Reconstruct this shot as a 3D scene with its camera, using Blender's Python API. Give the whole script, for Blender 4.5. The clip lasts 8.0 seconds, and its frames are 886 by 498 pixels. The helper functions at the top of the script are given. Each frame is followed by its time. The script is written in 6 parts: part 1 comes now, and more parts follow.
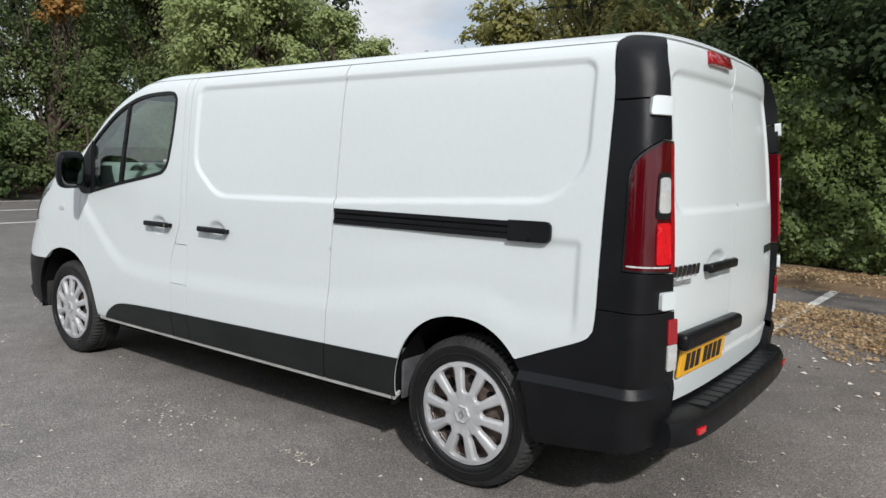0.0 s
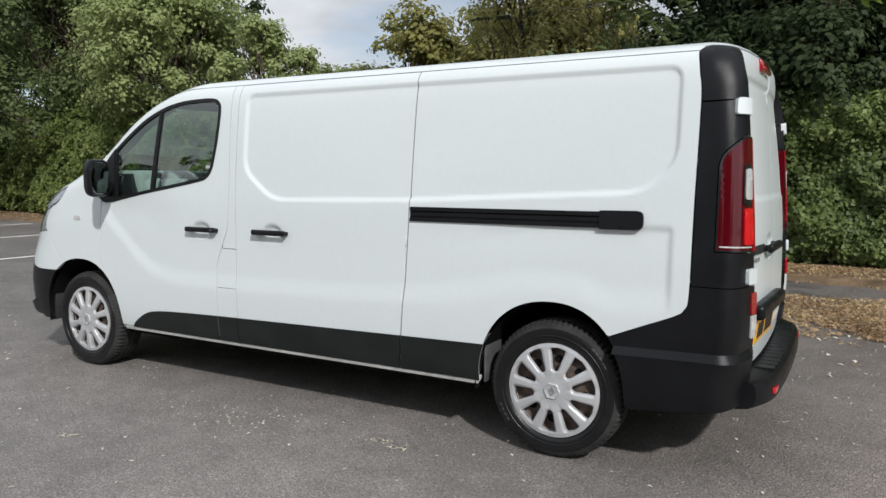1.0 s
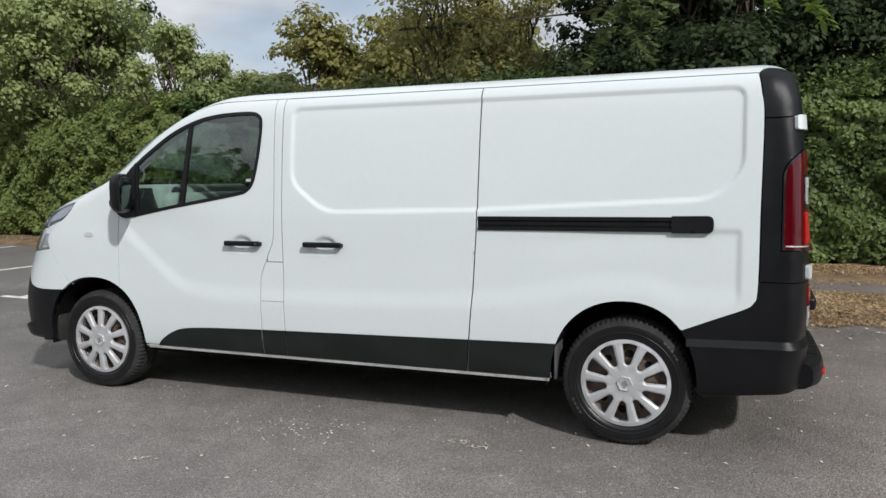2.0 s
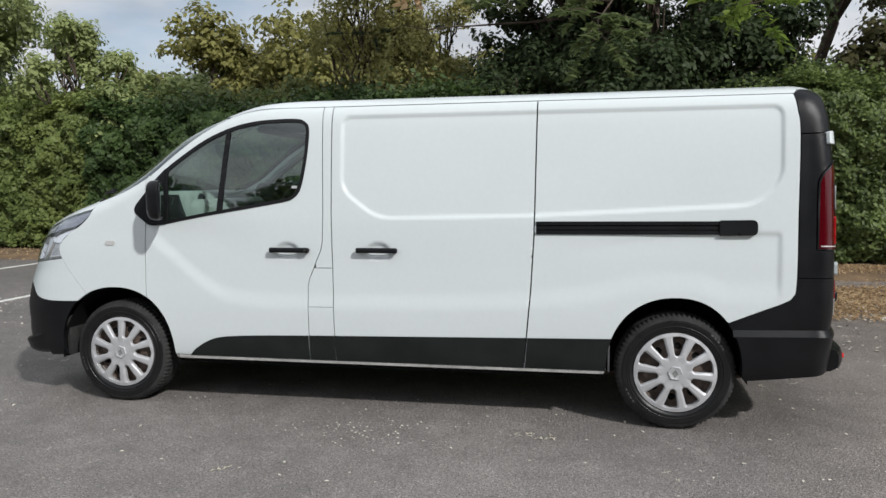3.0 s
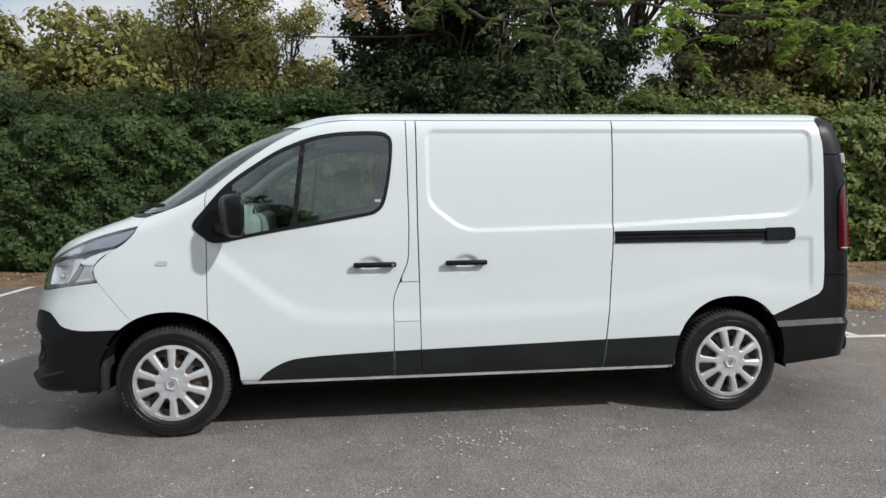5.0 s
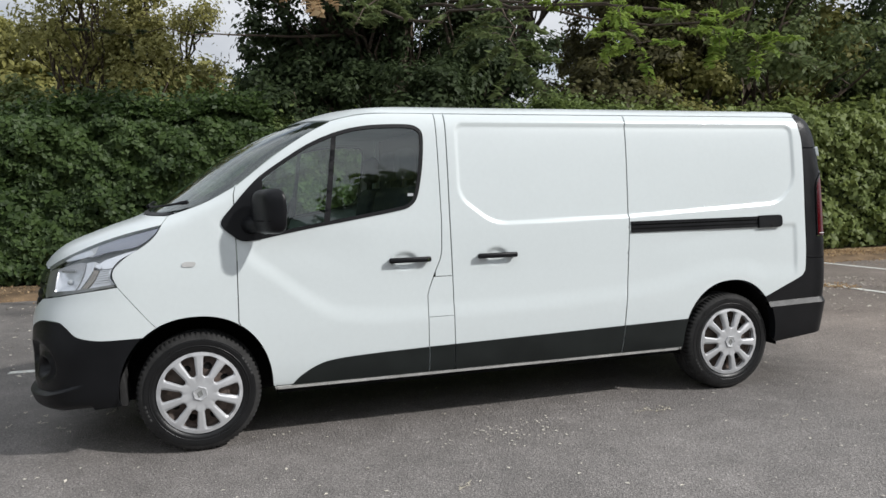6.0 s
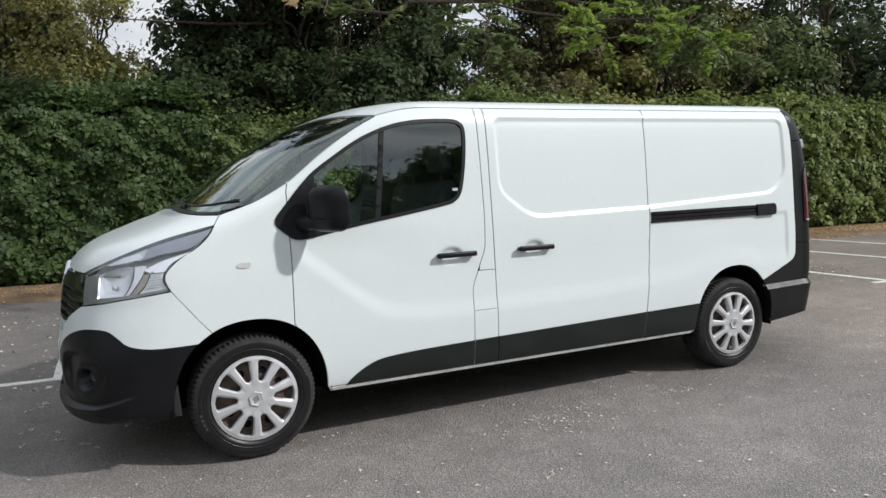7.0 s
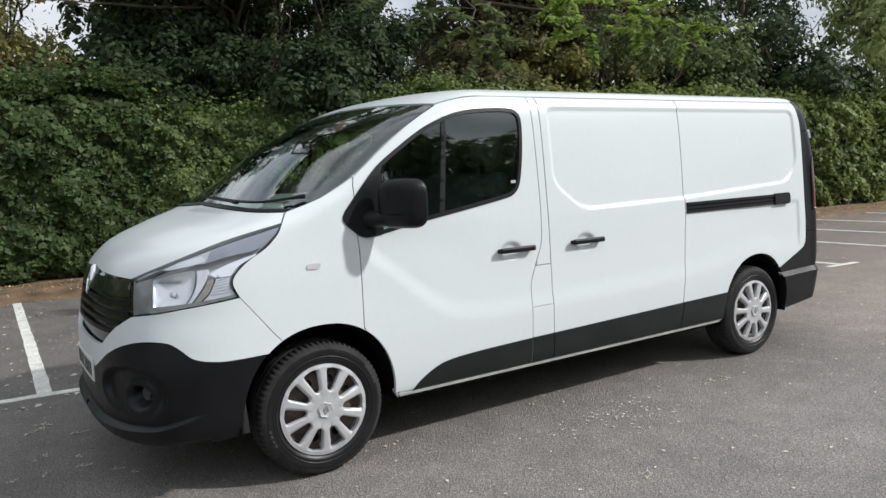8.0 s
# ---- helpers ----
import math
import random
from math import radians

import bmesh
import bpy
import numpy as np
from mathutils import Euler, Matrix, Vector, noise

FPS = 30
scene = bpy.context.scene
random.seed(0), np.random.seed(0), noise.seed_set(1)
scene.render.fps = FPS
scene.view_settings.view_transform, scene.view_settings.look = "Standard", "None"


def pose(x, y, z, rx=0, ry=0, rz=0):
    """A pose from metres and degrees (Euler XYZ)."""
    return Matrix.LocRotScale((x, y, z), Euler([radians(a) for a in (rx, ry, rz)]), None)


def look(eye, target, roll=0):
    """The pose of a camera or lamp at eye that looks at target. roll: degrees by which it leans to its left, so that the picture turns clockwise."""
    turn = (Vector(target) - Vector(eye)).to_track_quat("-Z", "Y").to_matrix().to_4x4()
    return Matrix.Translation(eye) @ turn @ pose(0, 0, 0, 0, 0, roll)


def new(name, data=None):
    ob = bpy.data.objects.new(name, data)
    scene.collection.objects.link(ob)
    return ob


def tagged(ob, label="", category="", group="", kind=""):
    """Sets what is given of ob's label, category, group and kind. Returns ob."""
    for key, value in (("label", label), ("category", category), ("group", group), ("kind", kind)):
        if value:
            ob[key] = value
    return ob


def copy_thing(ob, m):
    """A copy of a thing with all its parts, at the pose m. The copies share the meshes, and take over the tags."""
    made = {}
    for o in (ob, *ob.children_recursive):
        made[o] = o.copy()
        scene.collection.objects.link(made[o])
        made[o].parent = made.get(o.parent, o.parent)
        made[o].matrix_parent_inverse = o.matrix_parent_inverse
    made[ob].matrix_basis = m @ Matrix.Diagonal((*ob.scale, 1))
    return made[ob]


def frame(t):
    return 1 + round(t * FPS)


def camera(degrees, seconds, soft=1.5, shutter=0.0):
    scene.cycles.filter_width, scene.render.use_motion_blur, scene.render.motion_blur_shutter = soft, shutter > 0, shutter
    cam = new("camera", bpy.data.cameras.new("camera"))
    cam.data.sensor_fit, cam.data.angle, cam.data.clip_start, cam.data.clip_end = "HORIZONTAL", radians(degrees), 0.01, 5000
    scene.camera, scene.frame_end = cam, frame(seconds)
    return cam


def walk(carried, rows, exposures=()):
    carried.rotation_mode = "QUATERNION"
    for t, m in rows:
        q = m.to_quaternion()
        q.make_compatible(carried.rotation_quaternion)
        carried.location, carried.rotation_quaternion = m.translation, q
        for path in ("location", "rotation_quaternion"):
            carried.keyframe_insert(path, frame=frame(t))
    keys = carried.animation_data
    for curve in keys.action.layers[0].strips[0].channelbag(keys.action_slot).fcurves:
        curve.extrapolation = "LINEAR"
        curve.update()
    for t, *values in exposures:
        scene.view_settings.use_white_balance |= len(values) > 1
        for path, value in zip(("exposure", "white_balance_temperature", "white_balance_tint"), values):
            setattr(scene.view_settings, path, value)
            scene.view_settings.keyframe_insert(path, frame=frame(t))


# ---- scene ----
cam = camera(62.2, 8.0)
PATH = [
    (0, (5.297, -3.473, 1.416), (4.097, -1.889, 1.189), 1.3),
    (0.5, (5.054, -3.84, 1.393), (3.948, -2.187, 1.183), 0.7),
    (1, (4.722, -4.164, 1.356), (3.744, -2.43, 1.157), 0.2),
    (1.5, (4.352, -4.448, 1.365), (3.508, -2.644, 1.175), -0.3),
    (3, (2.988, -5.191, 1.415), (2.609, -3.235, 1.239), -0.5),
    (3.5, (2.551, -5.273, 1.396), (2.316, -3.295, 1.222), -0.3),
    (4, (2.063, -5.34, 1.424), (1.98, -3.348, 1.256), -0.2),
    (4.5, (1.588, -5.413, 1.467), (1.652, -3.421, 1.306), -0.3),
    (6, (0.112, -5.153, 1.392), (0.705, -3.249, 1.248), -1.4),
    (6.5, (-0.326, -5.016, 1.42), (0.405, -3.162, 1.26), -1.7),
    (7, (-0.738, -4.831, 1.445), (0.125, -3.036, 1.266), -2.1),
    (7.5, (-1.054, -4.535, 1.461), (-0.08, -2.799, 1.268), -2.3),
    (8, (-1.404, -4.223, 1.486), (-0.321, -2.554, 1.273), -2.5),
]
walk(cam, [(t, look(eye, target, roll)) for t, eye, target, roll in PATH],
     [(0, 0.08), (3, 0.0), (4.5, 0.04), (6, 0.08), (8, 0.20)])

# ---- light: a bright, broken sky and a soft sun behind and to the side of the van ----
SUN = Vector((1.04, -0.935, 1.0)).normalized()
world = bpy.data.worlds.new("sky")
scene.world = world
world.use_nodes = True
wt = world.node_tree
wt.nodes.clear()
w_out = wt.nodes.new("ShaderNodeOutputWorld")
w_bg = wt.nodes.new("ShaderNodeBackground")
w_sky = wt.nodes.new("ShaderNodeTexSky")
w_sky.sky_type, w_sky.sun_disc = "NISHITA", False
w_sky.sun_elevation = math.asin(SUN.z)
w_sky.sun_rotation = math.atan2(SUN.x, SUN.y)
w_co = wt.nodes.new("ShaderNodeTexCoord")
w_map = wt.nodes.new("ShaderNodeMapping")
w_map.inputs["Scale"].default_value = (1.0, 1.0, 2.6)
w_noise = wt.nodes.new("ShaderNodeTexNoise")
w_noise.inputs["Scale"].default_value, w_noise.inputs["Detail"].default_value = 2.6, 7
w_noise.inputs["Roughness"].default_value = 0.55
w_ramp = wt.nodes.new("ShaderNodeValToRGB")
w_ramp.color_ramp.elements[0].position, w_ramp.color_ramp.elements[1].position = 0.22, 0.48
w_cl = wt.nodes.new("ShaderNodeTexNoise")
w_cl.inputs["Scale"].default_value, w_cl.inputs["Detail"].default_value = 5.0, 5
w_tone = wt.nodes.new("ShaderNodeValToRGB")
w_tone.color_ramp.elements[0].color, w_tone.color_ramp.elements[1].color = (4.6, 5.0, 5.6, 1), (8.6, 8.8, 9.2, 1)
w_tone.color_ramp.elements[0].position, w_tone.color_ramp.elements[1].position = 0.3, 0.7
w_mix = wt.nodes.new("ShaderNodeMix")
w_mix.data_type = "RGBA"
# thick cloud: paler towards the zenith than over the horizon
w_sep, w_high, w_grade = wt.nodes.new("ShaderNodeSeparateXYZ"), wt.nodes.new("ShaderNodeMapRange"), wt.nodes.new("ShaderNodeVectorMath")
w_grade.operation = "SCALE"
w_high.inputs["From Min"].default_value, w_high.inputs["From Max"].default_value = 0.05, 0.75
w_high.inputs["To Min"].default_value, w_high.inputs["To Max"].default_value = 0.74, 1.12
for a, b in ((w_co.outputs["Generated"], w_sep.inputs[0]), (w_sep.outputs["Z"], w_high.inputs["Value"]), (w_high.outputs[0], w_grade.inputs["Scale"]), (w_tone.outputs[0], w_grade.inputs[0]),
             (w_co.outputs["Generated"], w_map.inputs[0]), (w_map.outputs[0], w_noise.inputs["Vector"]), (w_map.outputs[0], w_cl.inputs["Vector"]),
             (w_noise.outputs[0], w_ramp.inputs[0]), (w_cl.outputs[0], w_tone.inputs[0]), (w_ramp.outputs[0], w_mix.inputs["Factor"]),
             (w_sky.outputs[0], w_mix.inputs["A"]), (w_grade.outputs[0], w_mix.inputs["B"]), (w_mix.outputs["Result"], w_bg.inputs[0]), (w_bg.outputs[0], w_out.inputs[0])):
    wt.links.new(a, b)
w_bg.inputs[1].default_value = 0.118
sun = new("sun", bpy.data.lights.new("sun", "SUN"))
sun.data.energy, sun.data.angle, sun.data.color = 3.3, radians(2.0), (1.0, 0.985, 0.965)
sun.matrix_world = look(SUN * 30, (0, 0, 0))
# ---- materials ----
def material(name, color=(0.8, 0.8, 0.8), rough=0.5, metal=0.0, coat=0.0, spread=0.0, scale=8.0, fine=0.0, fine_scale=200.0,
             bump=0.0, bump_scale=300.0, rough_spread=0.0, islands=False, **more):
    """A principled material with colour variation at two scales, fine relief and uneven gloss."""
    m = bpy.data.materials.new(name)
    m.use_nodes = True
    t = m.node_tree
    b = t.nodes["Principled BSDF"]
    b.inputs["Roughness"].default_value, b.inputs["Metallic"].default_value = rough, metal
    b.inputs["Coat Weight"].default_value, b.inputs["Coat Roughness"].default_value = coat, 0.06
    for key, value in more.items():
        b.inputs[key.replace("_", " ")].default_value = value
    co = t.nodes.new("ShaderNodeTexCoord")

    def noise_at(size, detail=4):
        n = t.nodes.new("ShaderNodeTexNoise")
        n.inputs["Scale"].default_value, n.inputs["Detail"].default_value = size, detail
        t.links.new(co.outputs["Object"], n.inputs["Vector"])
        return n.outputs["Fac"]

    def ranged(value, lo, hi):
        n = t.nodes.new("ShaderNodeMapRange")
        n.inputs["From Min"].default_value, n.inputs["From Max"].default_value = 0.3, 0.7
        n.inputs["To Min"].default_value, n.inputs["To Max"].default_value = lo, hi
        t.links.new(value, n.inputs["Value"])
        return n.outputs[0]

    def times(a, f):
        n = t.nodes.new("ShaderNodeVectorMath")
        n.operation = "SCALE"
        t.links.new(a, n.inputs[0])
        t.links.new(f, n.inputs["Scale"])
        return n.outputs[0]

    rgb = t.nodes.new("ShaderNodeRGB")
    rgb.outputs[0].default_value = (*color, 1)
    c = rgb.outputs[0]
    if spread:
        c = times(c, ranged(noise_at(scale), 1 - spread, 1 + spread))
    if fine:
        c = times(c, ranged(noise_at(fine_scale, 2), 1 - fine, 1 + fine))
    t.links.new(c, b.inputs["Base Color"])
    if rough_spread:
        t.links.new(ranged(noise_at(scale * 1.7), rough - rough_spread, rough + rough_spread), b.inputs["Roughness"])
    if bump:
        n = t.nodes.new("ShaderNodeBump")
        n.inputs["Strength"].default_value, n.inputs["Distance"].default_value = bump, 0.002
        t.links.new(noise_at(bump_scale, 3), n.inputs["Height"])
        t.links.new(n.outputs[0], b.inputs["Normal"])
    return m


def glass(name, tint, gloss=1.0, facing=0.08):
    """A tinted pane: clear but for its tint, with the sheen of glass, which grows towards grazing angles; facing: the share it mirrors head-on."""
    m = bpy.data.materials.new(name)
    m.use_nodes = True
    t = m.node_tree
    t.nodes.clear()
    out, mix = t.nodes.new("ShaderNodeOutputMaterial"), t.nodes.new("ShaderNodeMixShader")
    clear, shine = t.nodes.new("ShaderNodeBsdfTransparent"), t.nodes.new("ShaderNodeBsdfGlossy")
    weight, power, share = t.nodes.new("ShaderNodeLayerWeight"), t.nodes.new("ShaderNodeMath"), t.nodes.new("ShaderNodeMapRange")
    clear.inputs[0].default_value = (*tint, 1)
    shine.inputs["Roughness"].default_value = 0.015
    shine.inputs[0].default_value = (0.95 * gloss, gloss, 0.99 * gloss, 1)
    weight.inputs["Blend"].default_value = 0.5
    power.operation, power.inputs[1].default_value = "POWER", 4.0
    share.inputs["To Min"].default_value, share.inputs["To Max"].default_value = facing, 1.0
    t.links.new(weight.outputs["Facing"], power.inputs[0])
    t.links.new(power.outputs[0], share.inputs["Value"])
    t.links.new(share.outputs[0], mix.inputs[0])
    t.links.new(clear.outputs[0], mix.inputs[1])
    t.links.new(shine.outputs[0], mix.inputs[2])
    t.links.new(mix.outputs[0], out.inputs[0])
    return m


def leafy(name, dark, light, sheen=0.22):
    """Leaves, each of its own tone between two colours, that let some light through."""
    m = bpy.data.materials.new(name)
    m.use_nodes = True
    t = m.node_tree
    b = t.nodes["Principled BSDF"]
    geo, ramp = t.nodes.new("ShaderNodeNewGeometry"), t.nodes.new("ShaderNodeValToRGB")
    ramp.color_ramp.elements[0].color, ramp.color_ramp.elements[1].color = (*dark, 1), (*light, 1)
    co, patch, blend = t.nodes.new("ShaderNodeTexCoord"), t.nodes.new("ShaderNodeTexNoise"), t.nodes.new("ShaderNodeMix")
    patch.inputs["Scale"].default_value, patch.inputs["Detail"].default_value = 1.1, 3.0
    blend.inputs["Factor"].default_value = 0.66
    t.links.new(co.outputs["Object"], patch.inputs["Vector"])
    t.links.new(geo.outputs["Random Per Island"], blend.inputs["A"])
    t.links.new(patch.outputs["Fac"], blend.inputs["B"])
    t.links.new(blend.outputs["Result"], ramp.inputs[0])
    ramp.color_ramp.elements[0].position, ramp.color_ramp.elements[1].position = 0.22, 0.78
    t.links.new(ramp.outputs[0], b.inputs["Base Color"])
    b.inputs["Roughness"].default_value, b.inputs["Specular IOR Level"].default_value = 0.55, sheen
    trans, add, out = t.nodes.new("ShaderNodeBsdfTranslucent"), t.nodes.new("ShaderNodeMixShader"), t.nodes["Material Output"]
    t.links.new(ramp.outputs[0], trans.inputs[0])
    add.inputs[0].default_value = 0.43
    t.links.new(b.outputs[0], add.inputs[1])
    t.links.new(trans.outputs[0], add.inputs[2])
    t.links.new(add.outputs[0], out.inputs[0])
    return m


PAINT = material("white_paint", (0.600, 0.645, 0.648), 0.25, coat=0.15, spread=0.012, scale=1.5, fine=0.01, fine_scale=40)
PLASTIC = material("black_plastic", (0.0062, 0.0066, 0.0078), 0.36, Specular_IOR_Level=0.22, spread=0.2, scale=6, fine=0.2, fine_scale=900, bump=0.25, bump_scale=900, rough_spread=0.06)
# the same plastic, greener and paler: sky and ground reflection put into the colour
CLAD = material("sheened_cladding", (0.0125, 0.0150, 0.0145), 0.36, Specular_IOR_Level=0.24, spread=0.2, scale=6, fine=0.2, fine_scale=900, bump=0.2, bump_scale=900, rough_spread=0.05)
GLOSS_BLACK = material("gloss_black", (0.012, 0.012, 0.014), 0.15, coat=0.5, spread=0.1, scale=5)
RUBBER = material("tyre_rubber", (0.0072, 0.0073, 0.0078), 0.36, Specular_IOR_Level=0.36, spread=0.3, scale=9, fine=0.25, fine_scale=300, bump=0.3, bump_scale=500, rough_spread=0.1)
SEAL = material("window_seal", (0.010, 0.010, 0.011), 0.5, Specular_IOR_Level=0.2, spread=0.15, scale=20)
CAP = material("silver_wheel_cap", (0.455, 0.46, 0.47), 0.46, metal=0.3, spread=0.06, scale=14, fine=0.06, fine_scale=500, rough_spread=0.08)
STEEL = material("dark_steel", (0.088, 0.064, 0.052), 0.65, metal=0.2, spread=0.5, scale=25, fine=0.3, fine_scale=250, bump=0.3)
CHROME = material("chrome", (0.75, 0.76, 0.78), 0.12, metal=1.0, spread=0.04, scale=20)
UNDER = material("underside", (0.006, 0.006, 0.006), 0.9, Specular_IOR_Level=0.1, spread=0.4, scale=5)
SILL = material("sill_metal", (0.52, 0.52, 0.50), 0.5, spread=0.2, scale=9, fine=0.15, fine_scale=120)
RED = material("red_lens", (0.30, 0.004, 0.012), 0.12, coat=1.0, spread=0.12, scale=30)
RED_DARK = material("dark_red_lens", (0.068, 0.0012, 0.0045), 0.1, coat=0.45, spread=0.04, scale=6)
RED_BRIGHT = material("bright_red_lens", (0.62, 0.008, 0.016), 0.14, coat=1.0, spread=0.12, scale=60)
WHITE_LENS = material("white_lens", (0.50, 0.50, 0.49), 0.12, coat=1.0, spread=0.06, scale=25)
AMBER = material("amber_plate", (0.80, 0.40, 0.01), 0.35, coat=0.3, spread=0.04, scale=20)
PALE_PLATE = material("white_plate", (0.72, 0.72, 0.70), 0.35, coat=0.3, spread=0.04, scale=20)
INK = material("plate_ink", (0.01, 0.01, 0.011), 0.4, spread=0.1)
GREY_TRIM = material("interior_grey", (0.40, 0.42, 0.405), 0.7, spread=0.12, scale=8, bump=0.2)
DARK_TRIM = material("interior_dark", (0.025, 0.026, 0.028), 0.75, spread=0.2, scale=12, bump=0.3)
CLOTH = material("seat_cloth", (0.035, 0.036, 0.04), 0.9, spread=0.2, scale=15, fine=0.3, fine_scale=500, bump=0.4)
REFLECTOR = material("lamp_reflector", (0.68, 0.70, 0.735), 0.30, metal=0.3, spread=0.05, scale=30)
LAMP_DARK = material("lamp_bezel", (0.20, 0.205, 0.20), 0.35, spread=0.1, scale=20)
LAMP_BEIGE = material("lamp_divider", (0.27, 0.25, 0.225), 0.4, spread=0.1, scale=20)
LAMP_GREY = material("lamp_housing", (0.46, 0.475, 0.485), 0.35, metal=0.1, spread=0.1, scale=20)
GUARD = material("scuffed_plastic", (0.075, 0.075, 0.08), 0.7, spread=0.3, scale=12, fine=0.2, fine_scale=150)
TREAD = material("dusty_tread", (0.026, 0.0255, 0.025), 0.8, Specular_IOR_Level=0.3, spread=0.35, scale=14, fine=0.3, fine_scale=200, bump=0.3, bump_scale=400)
DISH = material("lamp_dish", (0.88, 0.90, 0.94), 0.26, metal=0.45, spread=0.03, scale=30)
SMOKE = material("smoked_lamp_trim", (0.22, 0.235, 0.28), 0.25, coat=1.0, spread=0.1, scale=12)
PANE = glass("window_glass", (0.72, 0.85, 0.80), 0.95, 0.13)
SCREEN = glass("windscreen_glass", (0.66, 0.76, 0.71), 0.95, 0.14)
LENS = glass("clear_lens", (0.95, 0.96, 0.97), 0.85, 0.05)
LINE = material("road_paint", (0.62, 0.62, 0.58), 0.75, spread=0.18, scale=6, fine=0.3, fine_scale=120, bump=0.5, bump_scale=200)
BARK = material("bark", (0.075, 0.055, 0.04), 0.9, spread=0.35, scale=5, fine=0.3, fine_scale=60, bump=0.8, bump_scale=40)
SOIL = material("leaf_mould", (0.150, 0.100, 0.056), 0.95, spread=0.45, scale=2.5, fine=0.4, fine_scale=60, bump=1.0, bump_scale=80)
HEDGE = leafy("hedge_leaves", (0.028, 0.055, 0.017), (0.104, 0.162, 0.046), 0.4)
# the hedge leaves again, paler, with sunlight put into the tone
HEDGE_SUNLIT = leafy("sunlit_hedge_leaves", (0.045, 0.074, 0.022), (0.250, 0.325, 0.100), 0.45)
HEDGE_BRIGHT = leafy("pale_hedge_leaves", (0.100, 0.140, 0.040), (0.27, 0.325, 0.100), 0.35)
TREE_DARK = leafy("dark_tree_leaves", (0.033, 0.050, 0.023), (0.069, 0.098, 0.041))
TREE_GREEN = leafy("green_tree_leaves", (0.095, 0.128, 0.050), (0.160, 0.200, 0.078))
TREE_PALE = leafy("pale_olive_tree_leaves", (0.225, 0.22, 0.080), (0.42, 0.40, 0.150))
TREE_OLIVE = leafy("olive_tree_leaves", (0.165, 0.165, 0.055), (0.33, 0.315, 0.105))
TREE_BRIGHT = leafy("bright_tree_leaves", (0.10, 0.17, 0.03), (0.32, 0.42, 0.09))
TREE_LIGHT = leafy("light_tree_leaves", (0.22, 0.265, 0.11), (0.38, 0.435, 0.18))
TREE_MID = leafy("mid_tree_leaves", (0.125, 0.155, 0.055), (0.25, 0.285, 0.105))
AUTUMN = leafy("withered_tree_leaves", (0.22, 0.115, 0.03), (0.40, 0.23, 0.07))
TREE_BROWN = leafy("brownish_tree_leaves", (0.075, 0.072, 0.033), (0.138, 0.130, 0.057))
SCRAP = material("pale_scrap", (0.60, 0.56, 0.48), 0.8, spread=0.2, scale=3)
INNER_SHADE = material("hedge_shade", (0.028, 0.040, 0.017), 0.95, spread=0.5, scale=6)
LITTER = leafy("fallen_leaves", (0.22, 0.13, 0.065), (0.70, 0.53, 0.32), 0.2)
PALE_LEAF = leafy("pale_fallen_leaf", (0.58, 0.52, 0.40), (0.82, 0.77, 0.64), 0.2)
# ---- the van's skin: u runs along the side (u = x there) and round both ends, v runs up the side and over the roof ----
def pchip(xs, ys, q):
    """Smooth monotone curve through points."""
    xs, ys, q = np.asarray(xs, float), np.asarray(ys, float), np.asarray(q, float)
    h = np.diff(xs)
    d = np.diff(ys) / h
    m = np.zeros_like(ys)
    m[0], m[-1] = d[0], d[-1]
    for i in range(1, len(xs) - 1):
        if d[i - 1] * d[i] > 0:
            a, b = 2 * h[i] + h[i - 1], h[i] + 2 * h[i - 1]
            m[i] = (a + b) / (a / d[i - 1] + b / d[i])
    k = np.clip(np.searchsorted(xs, q) - 1, 0, len(h) - 1)
    t = np.clip((q - xs[k]) / h[k], 0, 1)
    return ((2 * t**3 - 3 * t**2 + 1) * ys[k] + (t**3 - 2 * t**2 + t) * h[k] * m[k]
            + (3 * t**2 - 2 * t**3) * ys[k + 1] + (t**3 - t**2) * h[k] * m[k + 1])


SEC_V = (0.20, 0.30, 0.36, 0.50, 0.70, 0.95, 1.15, 1.45, 1.72, 1.80, 1.86, 1.92, 1.98, 2.10, 2.40, 2.75)
SEC_W = (0.88, 0.915, 0.938, 0.955, 0.962, 0.958, 0.945, 0.922, 0.895, 0.882, 0.862, 0.822, 0.768, 0.65, 0.35, 0.0)
SEC_Z = (0.20, 0.30, 0.36, 0.50, 0.70, 0.95, 1.15, 1.45, 1.72, 1.80, 1.857, 1.902, 1.930, 1.952, 1.968, 1.972)
NOSE_V = (0.20, 0.35, 0.55, 0.75, 0.90, 1.05, 1.15, 1.26, 1.32, 1.42, 1.53, 1.69, 1.80, 1.86, 1.92, 1.98, 2.10, 2.40, 2.75)
NOSE_X = (-0.86, -0.92, -0.935, -0.93, -0.915, -0.86, -0.76, -0.50, -0.33, -0.17, -0.02, 0.21, 0.42, 0.56, 0.68, 0.78, 0.95, 1.4, 1.8)
NOSE_C = (-0.34, -0.34, -0.34, -0.30, -0.25, -0.19, -0.12, 0.0, 0.12, 0.30, 0.45, 0.65, 0.85, 0.98, 1.08, 1.15, 1.3, 1.75, 2.1)
NOSE_N = (2.9, 3.0, 3.0, 2.75, 2.5, 2.5, 2.7, 3.0, 3.0, 2.6, 2.4, 2.4, 2.4, 2.4, 2.4, 2.4, 2.4, 2.4, 2.4)
TAIL_V = (0.20, 0.50, 0.73, 1.04, 1.40, 1.66, 1.80, 1.86, 1.92, 1.98, 2.10, 2.40, 2.75)
TAIL_X = (4.35, 4.375, 4.40, 4.395, 4.37, 4.34, 4.32, 4.31, 4.295, 4.275, 4.24, 4.18, 4.12)
